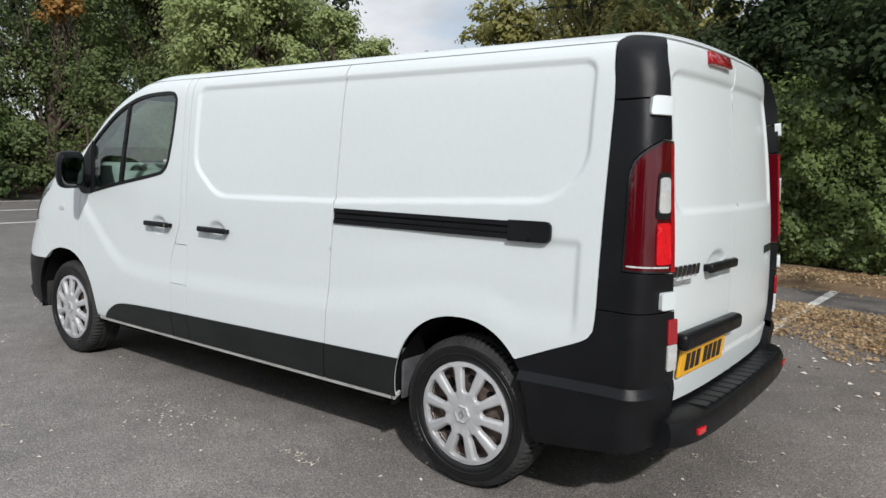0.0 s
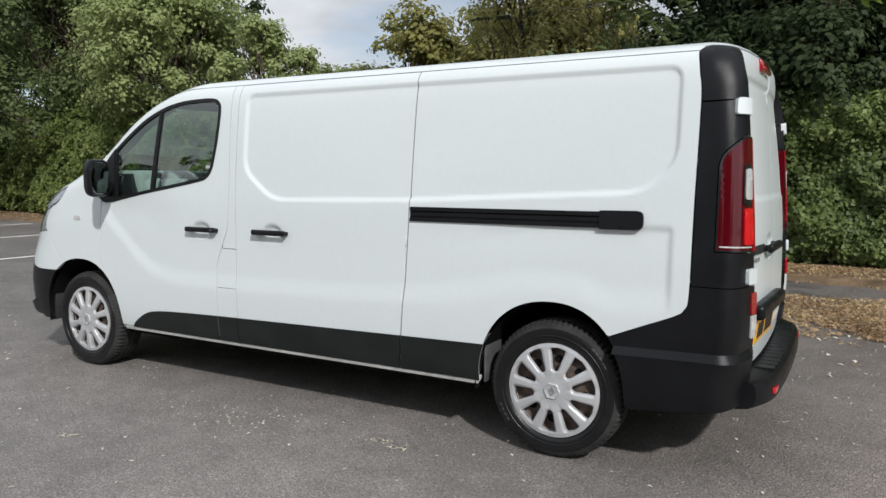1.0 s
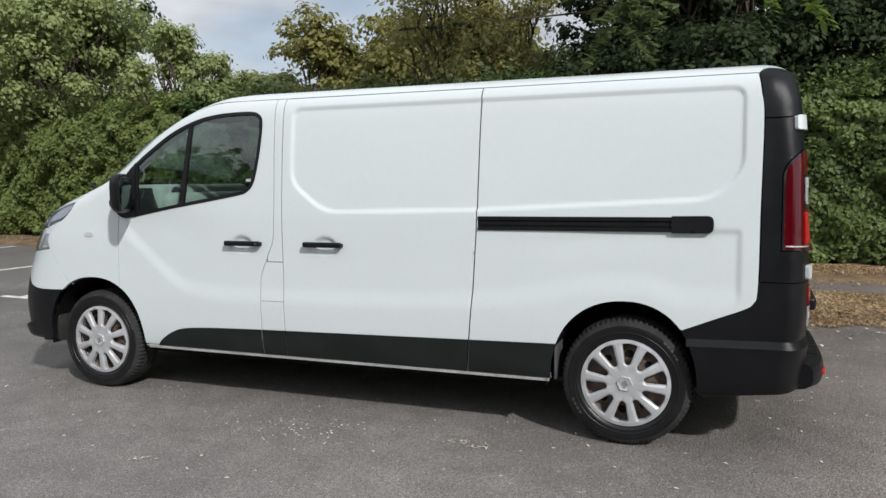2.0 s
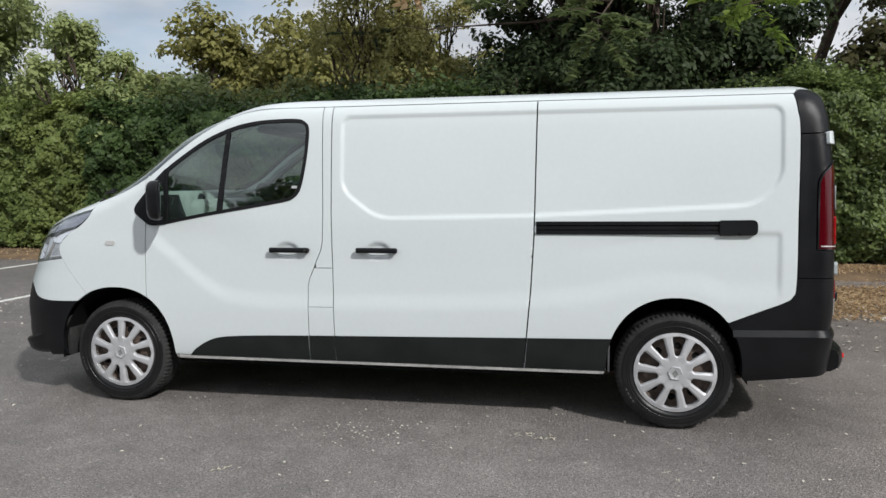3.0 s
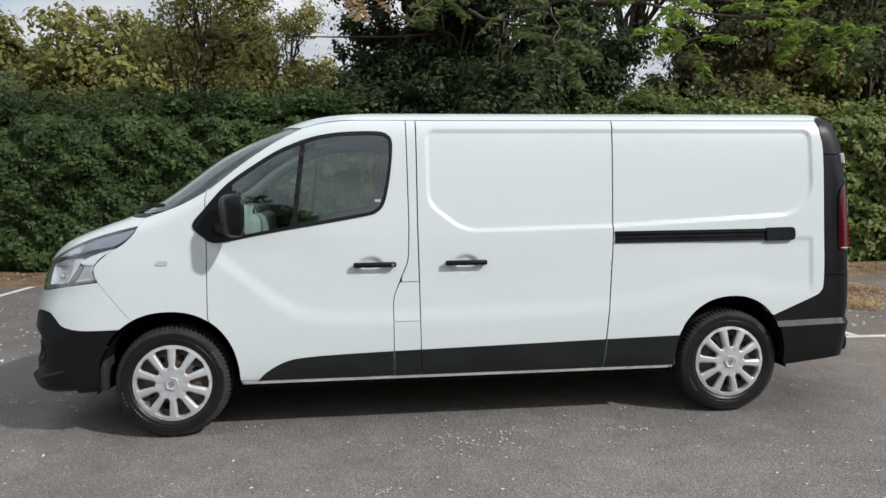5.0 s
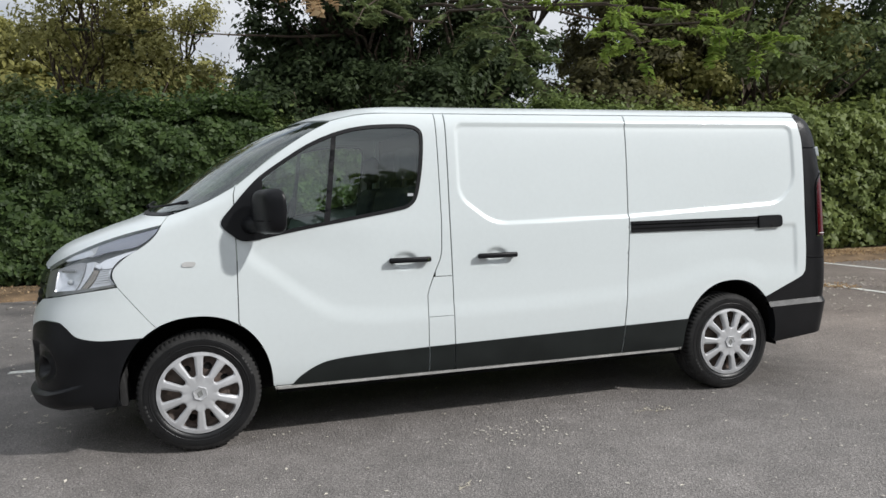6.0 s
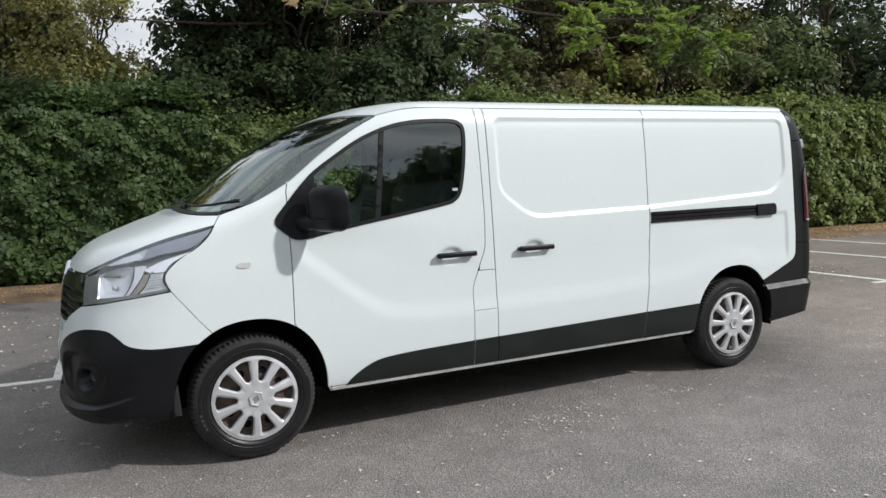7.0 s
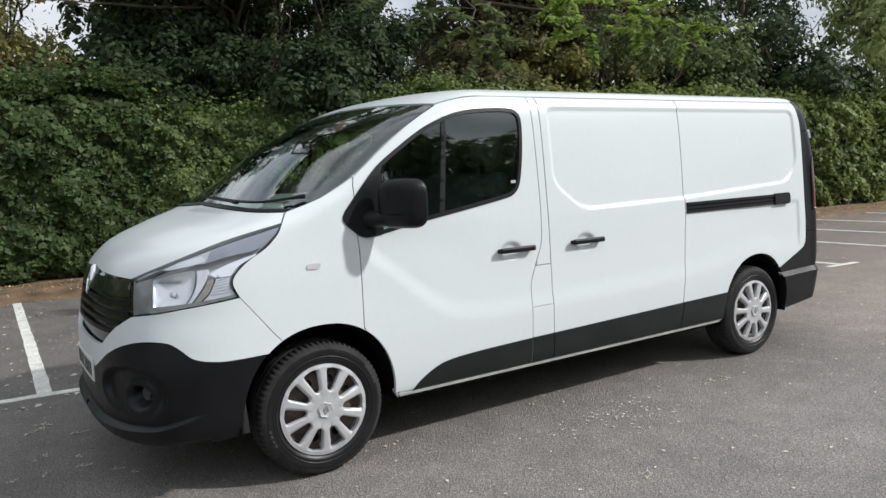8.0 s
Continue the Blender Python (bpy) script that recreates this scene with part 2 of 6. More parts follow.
TAIL_D, TAIL_N = 0.17, 2.6
ARC = np.linspace(0, math.pi / 2, 61)


def ends(v):
    """Half width, height, front centre, front corner, its power, rear corner and rear centre of the body at v."""
    return (pchip(SEC_V, SEC_W, v), pchip(SEC_V, SEC_Z, v), pchip(NOSE_V, NOSE_X, v), pchip(NOSE_V, NOSE_C, v),
            pchip(NOSE_V, NOSE_N, v), pchip(TAIL_V, TAIL_X, v) - TAIL_D, pchip(TAIL_V, TAIL_X, v))


def corner(w, d, n):
    """Plan of a rounded end as (way along the axis, half width, arc length) for arrays of sizes."""
    w, d, n = (np.asarray(a, float)[:, None] for a in (w, d, n))
    a = d * np.sin(ARC) ** (2 / n)
    b = w * np.cos(ARC).clip(0) ** (2 / n)
    s = np.concatenate([np.zeros_like(w), np.cumsum(np.hypot(np.diff(a), np.diff(b)), 1)], 1)
    return a, b, s


def skin(u, v):
    """The place on the bare body's left half for each (u, v)."""
    u, v = np.atleast_1d(np.asarray(u, float)), np.atleast_1d(np.asarray(v, float))
    w, z, xf, xc, n, xr, xe = ends(v)
    out = np.stack([u, -w, z], 1)
    for mask, base, sign, d, power in ((u < xc, xc, -1, xc - xf, n), (u > xr, xr, 1, xe - xr, np.full_like(n, TAIL_N))):
        i = np.nonzero(mask)[0]
        for lo in range(0, len(i), 4000):
            j = i[lo:lo + 4000]
            a, b, s = corner(w[j], d[j], power[j])
            far = np.minimum(np.abs(u[j] - base[j]), s[:, -1])
            k = np.clip((s < far[:, None]).sum(1) - 1, 0, s.shape[1] - 2)
            r = np.arange(len(j))
            f = (far - s[r, k]) / np.maximum(s[r, k + 1] - s[r, k], 1e-9)
            out[j, 0] = base[j] + sign * (a[r, k] + f * (a[r, k + 1] - a[r, k]))
            out[j, 1] = -(b[r, k] + f * (b[r, k + 1] - b[r, k]))
    return out


def front_centre(v):
    """u of the centre line at the front."""
    w, z, xf, xc, n, xr, xe = ends(np.atleast_1d(v))
    return xc - corner(w, xc - xf, n)[2][:, -1]


def rear_centre(v):
    """u of the centre line at the rear."""
    w, z, xf, xc, n, xr, xe = ends(np.atleast_1d(v))
    return xr + corner(w, xe - xr, np.full_like(n, TAIL_N))[2][:, -1]
from mathutils import geometry
# ---- builders ----
def mesh_of(name, verts, faces, mat, smooth=True):
    me = bpy.data.meshes.new(name)
    me.from_pydata([tuple(map(float, p)) for p in verts], [], [tuple(map(int, f)) for f in faces])
    me.materials.append(mat)
    if smooth:
        me.polygons.foreach_set("use_smooth", np.ones(len(me.polygons), bool))
    me.update()
    return me


def hang(name, me, parent=None, label="", at=None):
    ob = new(name, me)
    if at is not None:
        ob.matrix_basis = at
    ob.parent = parent
    return tagged(ob, label)


def part(name, bm, mat, parent=None, label="", smooth=False):
    """Links a bmesh as one mesh object under a thing or a part."""
    me = bpy.data.meshes.new(name)
    bmesh.ops.recalc_face_normals(bm, faces=bm.faces)
    bm.to_mesh(me)
    bm.free()
    me.materials.append(mat)
    if smooth:
        me.polygons.foreach_set("use_smooth", np.ones(len(me.polygons), bool))
        me.set_sharp_from_angle(angle=radians(35))
    return hang(name, me, parent, label)


def thing(name, at, label, category, group="", kind=""):
    ob = new(name)
    ob.matrix_basis = at
    return tagged(ob, label, category, group, kind)


def box(bm, lo, hi, bevel=0.0, m=None):
    made = bmesh.ops.create_cube(bm, size=1)["verts"]
    lo, hi = Vector(lo), Vector(hi)
    for p in made:
        p.co = Vector((lo[i] + (p.co[i] + 0.5) * (hi[i] - lo[i]) for i in range(3)))
    if bevel:
        edges = list({e for p in made for e in p.link_edges})
        made = bmesh.ops.bevel(bm, geom=edges, offset=bevel, segments=3, affect="EDGES", profile=0.5)["verts"]
    if m is not None:
        bmesh.ops.transform(bm, matrix=m, verts=list({p for p in made}))
    return made


def tube(bm, points, radii, sides=8, caps=True):
    """A round bar along points, with a radius at each."""
    rings = []
    points = [Vector(p) for p in points]
    for i, p in enumerate(points):
        way = (points[min(i + 1, len(points) - 1)] - points[max(i - 1, 0)]).normalized()
        a = way.orthogonal().normalized()
        if abs(way.z) < 0.95:
            a = way.cross(Vector((0, 0, 1))).normalized()
        b = way.cross(a)
        r = radii[i] if hasattr(radii, "__len__") else radii
        rings.append([bm.verts.new(p + r * (a * math.cos(k * math.tau / sides) + b * math.sin(k * math.tau / sides))) for k in range(sides)])
    for r0, r1 in zip(rings, rings[1:]):
        for k in range(sides):
            bm.faces.new((r0[k], r0[(k + 1) % sides], r1[(k + 1) % sides], r1[k]))
    if caps:
        bm.faces.new(rings[0][::-1])
        bm.faces.new(rings[-1])


def lathe(profile, n=64):
    """Verts and quads of a profile of (radius, y) turned about the y axis."""
    a = np.arange(n) * math.tau / n
    verts = np.concatenate([np.stack([r * np.cos(a), np.full(n, y), r * np.sin(a)], 1) for r, y in profile])
    faces = [(i * n + k, i * n + (k + 1) % n, (i + 1) * n + (k + 1) % n, (i + 1) * n + k) for i in range(len(profile) - 1) for k in range(n)]
    return verts, faces


def curve(points, step=0.012, closed=False):
    """A smooth line through points, sampled evenly."""
    p = [np.array(q, float) for q in points]
    n, out = len(p), []
    for i in range(n if closed else n - 1):
        a, b = (p[(i - 1) % n], p[(i + 2) % n]) if closed else (p[max(i - 1, 0)], p[min(i + 2, n - 1)])
        q, r = p[i], p[(i + 1) % n]
        k = max(2, int(np.ceil(np.hypot(*(r - q)) / step)))
        for t in np.arange(k) / k:
            out.append(0.5 * (2 * q + (r - a) * t + (2 * a - 5 * q + 4 * r - b) * t**2 + (3 * q - a - 3 * r + b) * t**3))
    if not closed:
        out.append(p[-1])
    return out


def straight(points, step=0.012):
    out = []
    for q, r in zip(points, points[1:]):
        q, r = np.array(q, float), np.array(r, float)
        k = max(1, int(np.ceil(np.hypot(*(r - q)) / step)))
        out += [q + (r - q) * t for t in np.arange(k) / k]
    return out + [np.array(points[-1], float)]


def rounded(points, radius=0.03, step=0.012):
    """A closed outline with straight sides and rounded corners (one radius, or one a corner)."""
    p = [np.array(q, float) for q in points]
    out = []
    for i, q in enumerate(p):
        r = radius[i] if hasattr(radius, "__len__") else radius
        a, b = p[i - 1] - q, p[(i + 1) % len(p)] - q
        la, lb = np.hypot(*a), np.hypot(*b)
        r = min(r, 0.45 * la, 0.45 * lb)
        s, e = q + a / la * r, q + b / lb * r
        k = max(3, int(r * 1.6 / step))
        out += [(1 - t)**2 * s + 2 * t * (1 - t) * q + t**2 * e for t in np.linspace(0, 1, k)]
    return loop(out, step)


def loop(chain, step=0.012):
    """Evens out a closed outline: no doubled points, long sides cut up."""
    out = []
    for q in chain:
        if not out or np.hypot(*(q - out[-1])) > 0.0015:
            out.append(np.array(q, float))
    while np.hypot(*(out[0] - out[-1])) < 0.0015:
        out.pop()
    fine = []
    for q, r in zip(out, out[1:] + out[:1]):
        k = max(1, int(np.ceil(np.hypot(*(r - q)) / (1.5 * step))))
        fine += [q + (r - q) * t for t in np.arange(k) / k]
    return np.array(fine)


def area(p):
    return 0.5 * np.sum(p[:, 0] * np.roll(p[:, 1], -1) - p[:, 1] * np.roll(p[:, 0], -1))


def inset(p, d):
    """The outline moved inwards by d."""
    p = np.asarray(p, float)
    way = np.roll(p, -1, 0) - np.roll(p, 1, 0)
    way /= np.maximum(np.hypot(way[:, 0], way[:, 1]), 1e-9)[:, None]
    sign = 1 if area(p) > 0 else -1
    return p + sign * d * np.stack([-way[:, 1], way[:, 0]], 1)


def within(q, p):
    """Which points q lie inside the outline p."""
    q = np.asarray(q, float)
    r = np.zeros(len(q), bool)
    for a, b in zip(p, np.roll(p, -1, 0)):
        c = (a[1] > q[:, 1]) != (b[1] > q[:, 1])
        if c.any():
            r[c] ^= q[c, 0] < (b[0] - a[0]) * (q[c, 1] - a[1]) / (b[1] - a[1] + 1e-15) + a[0]
    return r


def edge_way(q, p):
    """Distance of points q to the outline p."""
    best = np.full(len(q), 9.0)
    for a, b in zip(p, np.roll(p, -1, 0)):
        d = b - a
        t = np.clip(((q - a) @ d) / max(d @ d, 1e-12), 0, 1)
        best = np.minimum(best, np.hypot(*(q - a - t[:, None] * d).T))
    return best


def sheet(outline, holes=(), step=0.016):
    """Triangles that fill an outline but for its holes: points, faces, and the loops' point numbers."""
    rings = [np.asarray(outline, float)] + [np.asarray(h, float) for h in holes]
    lo, hi = rings[0].min(0), rings[0].max(0)
    gx, gy = np.meshgrid(np.arange(lo[0], hi[0], step), np.arange(lo[1], hi[1], step))
    gx[1::2] += step / 2
    grid = np.stack([gx.ravel(), gy.ravel()], 1)
    grid = grid[within(grid, rings[0])]
    for h in rings[1:]:
        grid = grid[~within(grid, h)]
    for r in rings:
        grid = grid[edge_way(grid, r) > 0.5 * step]
    pts = [Vector(map(float, q)) for r in rings for q in r] + [Vector(map(float, q)) for q in grid]
    edges, start, loops = [], 0, []
    for r in rings:
        n = len(r)
        edges += [(start + i, start + (i + 1) % n) for i in range(n)]
        start += n
    co, _, tris, orig, _, _ = geometry.delaunay_2d_cdt(pts, edges, [], 0, 1e-6)
    co = np.array([tuple(c) for c in co])
    tris = np.array([t for t in tris if len(t) == 3])
    mid = co[tris].mean(1)
    ok = within(mid, rings[0])
    for h in rings[1:]:
        ok &= ~within(mid, h)
    tris = tris[ok]
    a, b, c = co[tris[:, 0]], co[tris[:, 1]], co[tris[:, 2]]
    flip = (b[:, 0] - a[:, 0]) * (c[:, 1] - a[:, 1]) - (b[:, 1] - a[:, 1]) * (c[:, 0] - a[:, 0]) < 0
    tris[flip] = tris[flip][:, ::-1]
    count = {}
    for t in tris:
        for i in range(3):
            e = (t[i], t[(i + 1) % 3])
            count[e] = 1
    rim = [e for e in count if (e[1], e[0]) not in count]
    return co, tris, rim
# ---- the van ----
AXLES, HUB_Z = (0.0, 3.498), 0.335


def ramp(t):
    t = np.clip(t, 0, 1)
    return t * t * (3 - 2 * t)


UPPER = rounded([(1.54, 1.825), (1.54, 1.385), (1.76, 1.215), (2.70, 1.232), (3.90, 1.288), (4.04, 1.42), (4.04, 1.825)],
                [0.05, 0.08, 0.10, 0.02, 0.12, 0.10, 0.06])
REAR_PANEL = rounded([(4.42, 1.80), (4.50, 1.26), (5.60, 1.26), (5.60, 1.80)], 0.07)
CREASE_U = (0.0, 0.22, 0.48, 0.65, 0.79, 1.09, 2.13, 2.65, 3.05, 3.25, 3.42, 3.60, 3.79, 3.95, 4.10)
CREASE_V = (1.40, 1.13, 0.91, 0.78, 0.71, 0.68, 0.695, 0.715, 0.755, 0.80, 0.825, 0.82, 0.765, 0.77, 0.80)
FADE_U, FADE_V, FADE_W = (0.0, 1.0, 2.6, 3.4, 4.1), (1.30, 0.92, 0.92, 1.10, 1.115), (0.3, 0.3, 0.3, 0.06, 0.03)
BOWLS = ((1.185, 1.015), (1.765, 1.018))


def ledge(u):
    """Height of the ledge round the rear bumper's corners."""
    return 0.612 - 0.024 * (4.4 - np.asarray(u, float))


def lip_line(u):
    """The height at which the front bumper's lower lip juts out."""
    return np.interp(u, (-1.5, -1.116, -0.924, -0.78, -0.68, -0.56), (0.352, 0.366, 0.377, 0.389, 0.412, 0.440))


def relief(u, v, bowl=True):
    """How far the pressed sheet stands back from the bare skin."""
    d = np.zeros(len(u))
    q = np.stack([u, v], 1)
    near = (u > 1.5) & (u < 4.08) & (v > 1.15) & (v < 1.87)
    if near.any():
        s = edge_way(q[near], UPPER) * np.where(within(q[near], UPPER), 1, -1)
        d[near] += 0.013 * ramp((s + 0.0075) / 0.015)
    side = (u > 0.05) & (u < 4.12) & (v < 1.5)
    if side.any():
        a, b = u[side], v[side]
        c = pchip(CREASE_U, CREASE_V, a)
        rise = ramp((b - c + 0.04) / np.interp(a, (2.4, 3.1), (0.125, 0.15)))
        top = np.interp(a, FADE_U, FADE_V)
        fall = 1 - ramp((b - top) / np.interp(a, FADE_U, FADE_W))
        d[side] += 0.0105 * rise * fall * ramp((a - 0.05) / 0.3) * (1 - ramp((a - 4.015) / 0.03))
        for x, z in BOWLS:
            r = np.hypot((a - x) / 0.085, (b - z) / 0.055)
            d[side] += 0.018 * (1 - ramp((r - 0.55) / 0.45))
    low = (u > 3.7) & (v < 0.64)
    d[low] -= 0.024 * (v[low] < ledge(u[low]) - 0.016) * (1 - 0.7 * ramp((u[low] - 4.44) / 0.055))
    tail = u > 4.3
    if tail.any():
        s = edge_way(q[tail], REAR_PANEL) * np.where(within(q[tail], REAR_PANEL), 1, -1)
        d[tail] += 0.011 * ramp((s + 0.009) / 0.018)
        r = np.hypot((u[tail] - 4.93) / 0.12, (v[tail] - 1.03) / 0.06)
        d[tail] += 0.018 * bowl * (1 - ramp((r - 0.6) / 0.4))
    nose = (u < -0.55) & (v < 0.80)
    if nose.any():
        a, b = u[nose], v[nose]
        r = np.hypot((a + 0.93) / np.where(a < -0.93, 0.33, 0.19), (b - 0.535) / 0.120)
        d[nose] += 0.036 * (1 - ramp((r - 0.88) / 0.11)) * ramp((b - 0.39) / 0.14)
        r = np.hypot((a + 0.925) / 0.085, (b - 0.512) / 0.056)
        d[nose] += 0.06 * (1 - ramp((r - 0.62) / 0.30)) - 0.012 * (1 - ramp((np.abs(r - 1.22)) / 0.26))
        d[nose] -= 0.032 * ramp((lip_line(a) - 0.004 - b) / 0.012) * ramp((-0.55 - a) / 0.25)
        d[nose] += 0.05 * ramp((0.33 - b) / 0.08)
    return d


def pillar(u, v):
    """How far the black rear corners and their lamps swell behind the doors."""
    proud = np.interp(v, (0.40, 0.60, 1.10, 1.30, 1.45, 1.75, 1.87, 1.945), (0.0, 0.007, 0.009, 0.018, 0.027, 0.034, 0.022, 0.0))
    return proud * ramp((u - 4.17) / 0.11) * (1 - 0.65 * ramp((u - 4.31) / 0.10))


def surf(u, v, out=0.0, rel=True):
    """The finished surface and its outward normals."""
    u, v = np.asarray(u, float), np.asarray(v, float)
    e = 0.004
    p = skin(u, v)
    du, dv = skin(u + e, v) - skin(u - e, v), skin(u, v + e) - skin(u, v - e)
    n = np.cross(du, dv)
    n /= np.maximum(np.linalg.norm(n, axis=1), 1e-9)[:, None]
    bad = np.linalg.norm(du, axis=1) < 1e-3
    n[bad & (u < 2)], n[bad & (u > 2)] = (-0.7, 0, 0.7), (0.9, 0, 0.4)
    lift = np.full(len(u), float(out))
    if rel in (True, "low"):
        lift -= relief(u, v)
    if rel in ("door", "far_door"):
        lift -= relief(u, v, rel == "door") + 0.032 * np.clip((1.95 - v) / 0.16, 0, 1)
    if rel in ("pillar", "low"):
        lift += pillar(u, v)
    return p + n * lift[:, None], n


def mirrored(me):
    m = me.copy()
    m.transform(Matrix.Diagonal((1, -1, 1, 1)))
    m.flip_normals()
    return m


def skin_mesh(outline, holes=(), out=0.0, depth=0.02, gap=0.0034, step=0.016, rel=True, centre=False):
    """Points and faces of a panel of the van's skin within an outline of (u, v), with returned edges."""
    outline = loop(outline)
    y = skin(outline[:, 0], outline[:, 1])[:, 1]
    ring = inset(outline, gap)
    if centre:
        ring[np.abs(y) < 0.004] = outline[np.abs(y) < 0.004]
    co, tris, rim = sheet(ring, [inset(loop(h), -gap) for h in holes], step)
    p, n = surf(co[:, 0], co[:, 1], out, rel)
    rim = np.array([e for e in rim if not (centre and max(abs(p[e[0], 1]), abs(p[e[1], 1])) < 0.006)])
    k, m = len(p), len(rim)
    a, b = rim[:, 0], rim[:, 1]
    verts = np.concatenate([p, p[a], p[b], p[a] - n[a] * depth, p[b] - n[b] * depth])
    r = np.arange(m) + k
    quads = np.stack([r + m, r, r + 2 * m, r + 3 * m], 1)
    return verts, [tuple(t) for t in tris] + [tuple(q) for q in quads]


def other_half(verts, faces, start=0):
    return verts * (1, -1, 1), [tuple(start + i for i in f[::-1]) for f in faces]


def skin_part(name, outline, mat, parent, label="", centre=False, pair=True, **how):
    """A panel of the van; centre: one piece across the middle; pair: its twin on the other side too."""
    verts, faces = skin_mesh(outline, centre=centre, **how)
    if centre:
        more, turned = other_half(verts, faces, len(verts))
        verts, faces = np.concatenate([verts, more]), faces + turned
    return twinned(hang(name, mesh_of(name, verts, faces, mat), parent, label), pair and not centre)


def twinned(ob, pair=True):
    """Adds the mirrored twin of a part under its parent's twin."""
    if pair:
        TWINS[ob.name] = hang(ob.name, mirrored(ob.data), TWINS.get(ob.parent.name, ob.parent), ob.get("label", ""))
    return ob


TWINS = {}


def arch(x0, a, b, ahead, behind, h=0.432, n=2.2):
    """The rim of a wheel opening between two heights, over the top."""
    t = np.linspace(a, b, 40)
    c, s = np.cos(t), np.sin(t)
    r = np.where(c > 0, behind, ahead)
    return [np.array((x0 + rr * np.sign(cc) * abs(cc) ** (2 / n), HUB_Z + h * max(ss, 0) ** (2 / n))) for rr, cc, ss in zip(r, c, s)]


def arch_at(x0, ahead, behind, u=None, v=None):
    """The angle at which the rim passes height v (behind the axle if u > 0)."""
    t = np.linspace(0.0, math.pi / 2, 400)
    z = HUB_Z + 0.432 * np.sin(t) ** (2 / 2.2)
    k = t[np.argmin(np.abs(z - v))]
    return k if u > 0 else math.pi - k


F_ARCH, R_ARCH = (0.0, 0.41, 0.395), (3.498, 0.385, 0.352)
SILL_V = 0.335

van = thing("panel_van", pose(0, 0, 0), "white long panel van with black plastic bumpers, parked on asphalt", "van")

# front wing
seam_door = [(0.235, 1.485), (0.222, 1.43), (0.226, 1.09), (0.222, 0.72)]
screen_side = [(0.775, 1.842), (0.61, 1.752), (0.43, 1.628), (0.24, 1.48), (0.06, 1.385), (-0.13, 1.322)]
lamp_back = [(-0.16, 1.27), (-0.19, 1.22), (-0.25, 1.165), (-0.34, 1.11), (-0.40, 1.055), (-0.415, 1.01), (-0.39, 0.95)]
lamp_low = [(-0.39, 0.95), (-0.63, 0.918), (-0.77, 0.897), (-0.925, 0.88)]
lamp_top = [(-0.94, 1.042), (-0.91, 1.052), (-0.70, 1.118), (-0.42, 1.208), (-0.16, 1.27)]
a_seam, a_door = arch_at(*F_ARCH, -1, 0.70), arch_at(*F_ARCH, 1, 0.70)
wing = (arch(F_ARCH[0], a_seam - 0.1, a_door, *F_ARCH[1:]) + straight(seam_door[::-1]) + curve(screen_side[3:])[1:] + curve(lamp_back)
        + straight([(-0.39, 0.95), (-0.25, 0.77)]))
wing_ob = skin_part("front_wing", wing, PAINT, van, "white painted wing", gap=0.002, depth=0.010)

# front door with its window
window = curve([(0.15, 1.27), (0.22, 1.37), (0.35, 1.51), (0.49, 1.612), (0.66, 1.715), (0.83, 1.782), (0.97, 1.812), (1.10, 1.822), (1.24, 1.822),
                (1.30, 1.803), (1.328, 1.75), (1.317, 1.59), (1.29, 1.44), (1.265, 1.37), (1.225, 1.332), (1.16, 1.312), (0.90, 1.268), (0.66, 1.23),
                (0.49, 1.20), (0.34, 1.172), (0.265, 1.168), (0.215, 1.195)], closed=True)
rear_seam = [(1.32, SILL_V), (1.32, 0.80), (1.33, 0.84), (1.37, 0.94), (1.405, 1.02), (1.415, 1.07), (1.42, 1.25), (1.412, 1.905)]
door = (arch(F_ARCH[0], a_door, 0.02, *F_ARCH[1:]) + straight([(0.398, SILL_V), (1.32, SILL_V)]) + straight(rear_seam) + curve([(1.412, 1.905), (1.10, 1.905), (0.93, 1.885), (0.775, 1.845)])
        + curve(screen_side[:4]) + straight(seam_door))
cut_front = 0.235
hole = [q for q in inset(loop(window), 0.012) if q[0] > cut_front + 0.01]
door_ob = skin_part("front_door", door, PAINT, van, "white painted cab door", holes=[hole], step=0.011)
pane_ring = [q for q in inset(loop(window), 0.021) if q[0] > 0.375]
seal_ring = [q for q in loop(window) if q[0] > 0.345]
skin_part("window_seal", seal_ring, SEAL, door_ob, "black rubber", holes=[pane_ring], out=0.003, depth=0.02, gap=0.0, step=0.02)
skin_part("window_pane", inset(loop(pane_ring), -0.004), PANE, door_ob, "tinted glass", out=-0.006, depth=0.003, gap=0.0, step=0.05)
skin_part("window_divider", [np.array(q) for q in ((0.785, 1.77), (0.812, 1.775), (0.748, 1.245), (0.715, 1.24))], SEAL, door_ob, "black bar", out=0.001, depth=0.02, gap=0.0, step=0.03)
sail = [q for q in loop(window) if q[0] < 0.37]
skin_part("mirror_base", sail, PLASTIC, van, "black plastic", out=0.008, depth=0.02, gap=0.001, step=0.02)

# pillar with the filler flap, sliding door, rear quarter
front_edge = [(1.487, SILL_V), (1.482, 0.56), (1.478, 0.91), (1.472, 1.25), (1.472, 1.905)]
back_edge = [(2.64, SILL_V), (2.66, 0.54), (2.682, 0.79), (2.70, 1.10), (2.703, 1.24), (2.715, 1.905)]
skin_part("door_pillar", straight([(1.37, 0.91), (1.478, 0.91)]) + straight(front_edge[2:]) + straight([(1.472, 1.905), (1.412, 1.905)]) + straight(rear_seam[:2:-1]), PAINT, van, gap=0.0028)
skin_part("filler_flap", straight([(1.32, 0.67), (1.481, 0.67), (1.478, 0.91), (1.36, 0.91), (1.33, 0.84), (1.32, 0.80)]), PAINT, van, "white painted fuel flap", gap=0.0016)
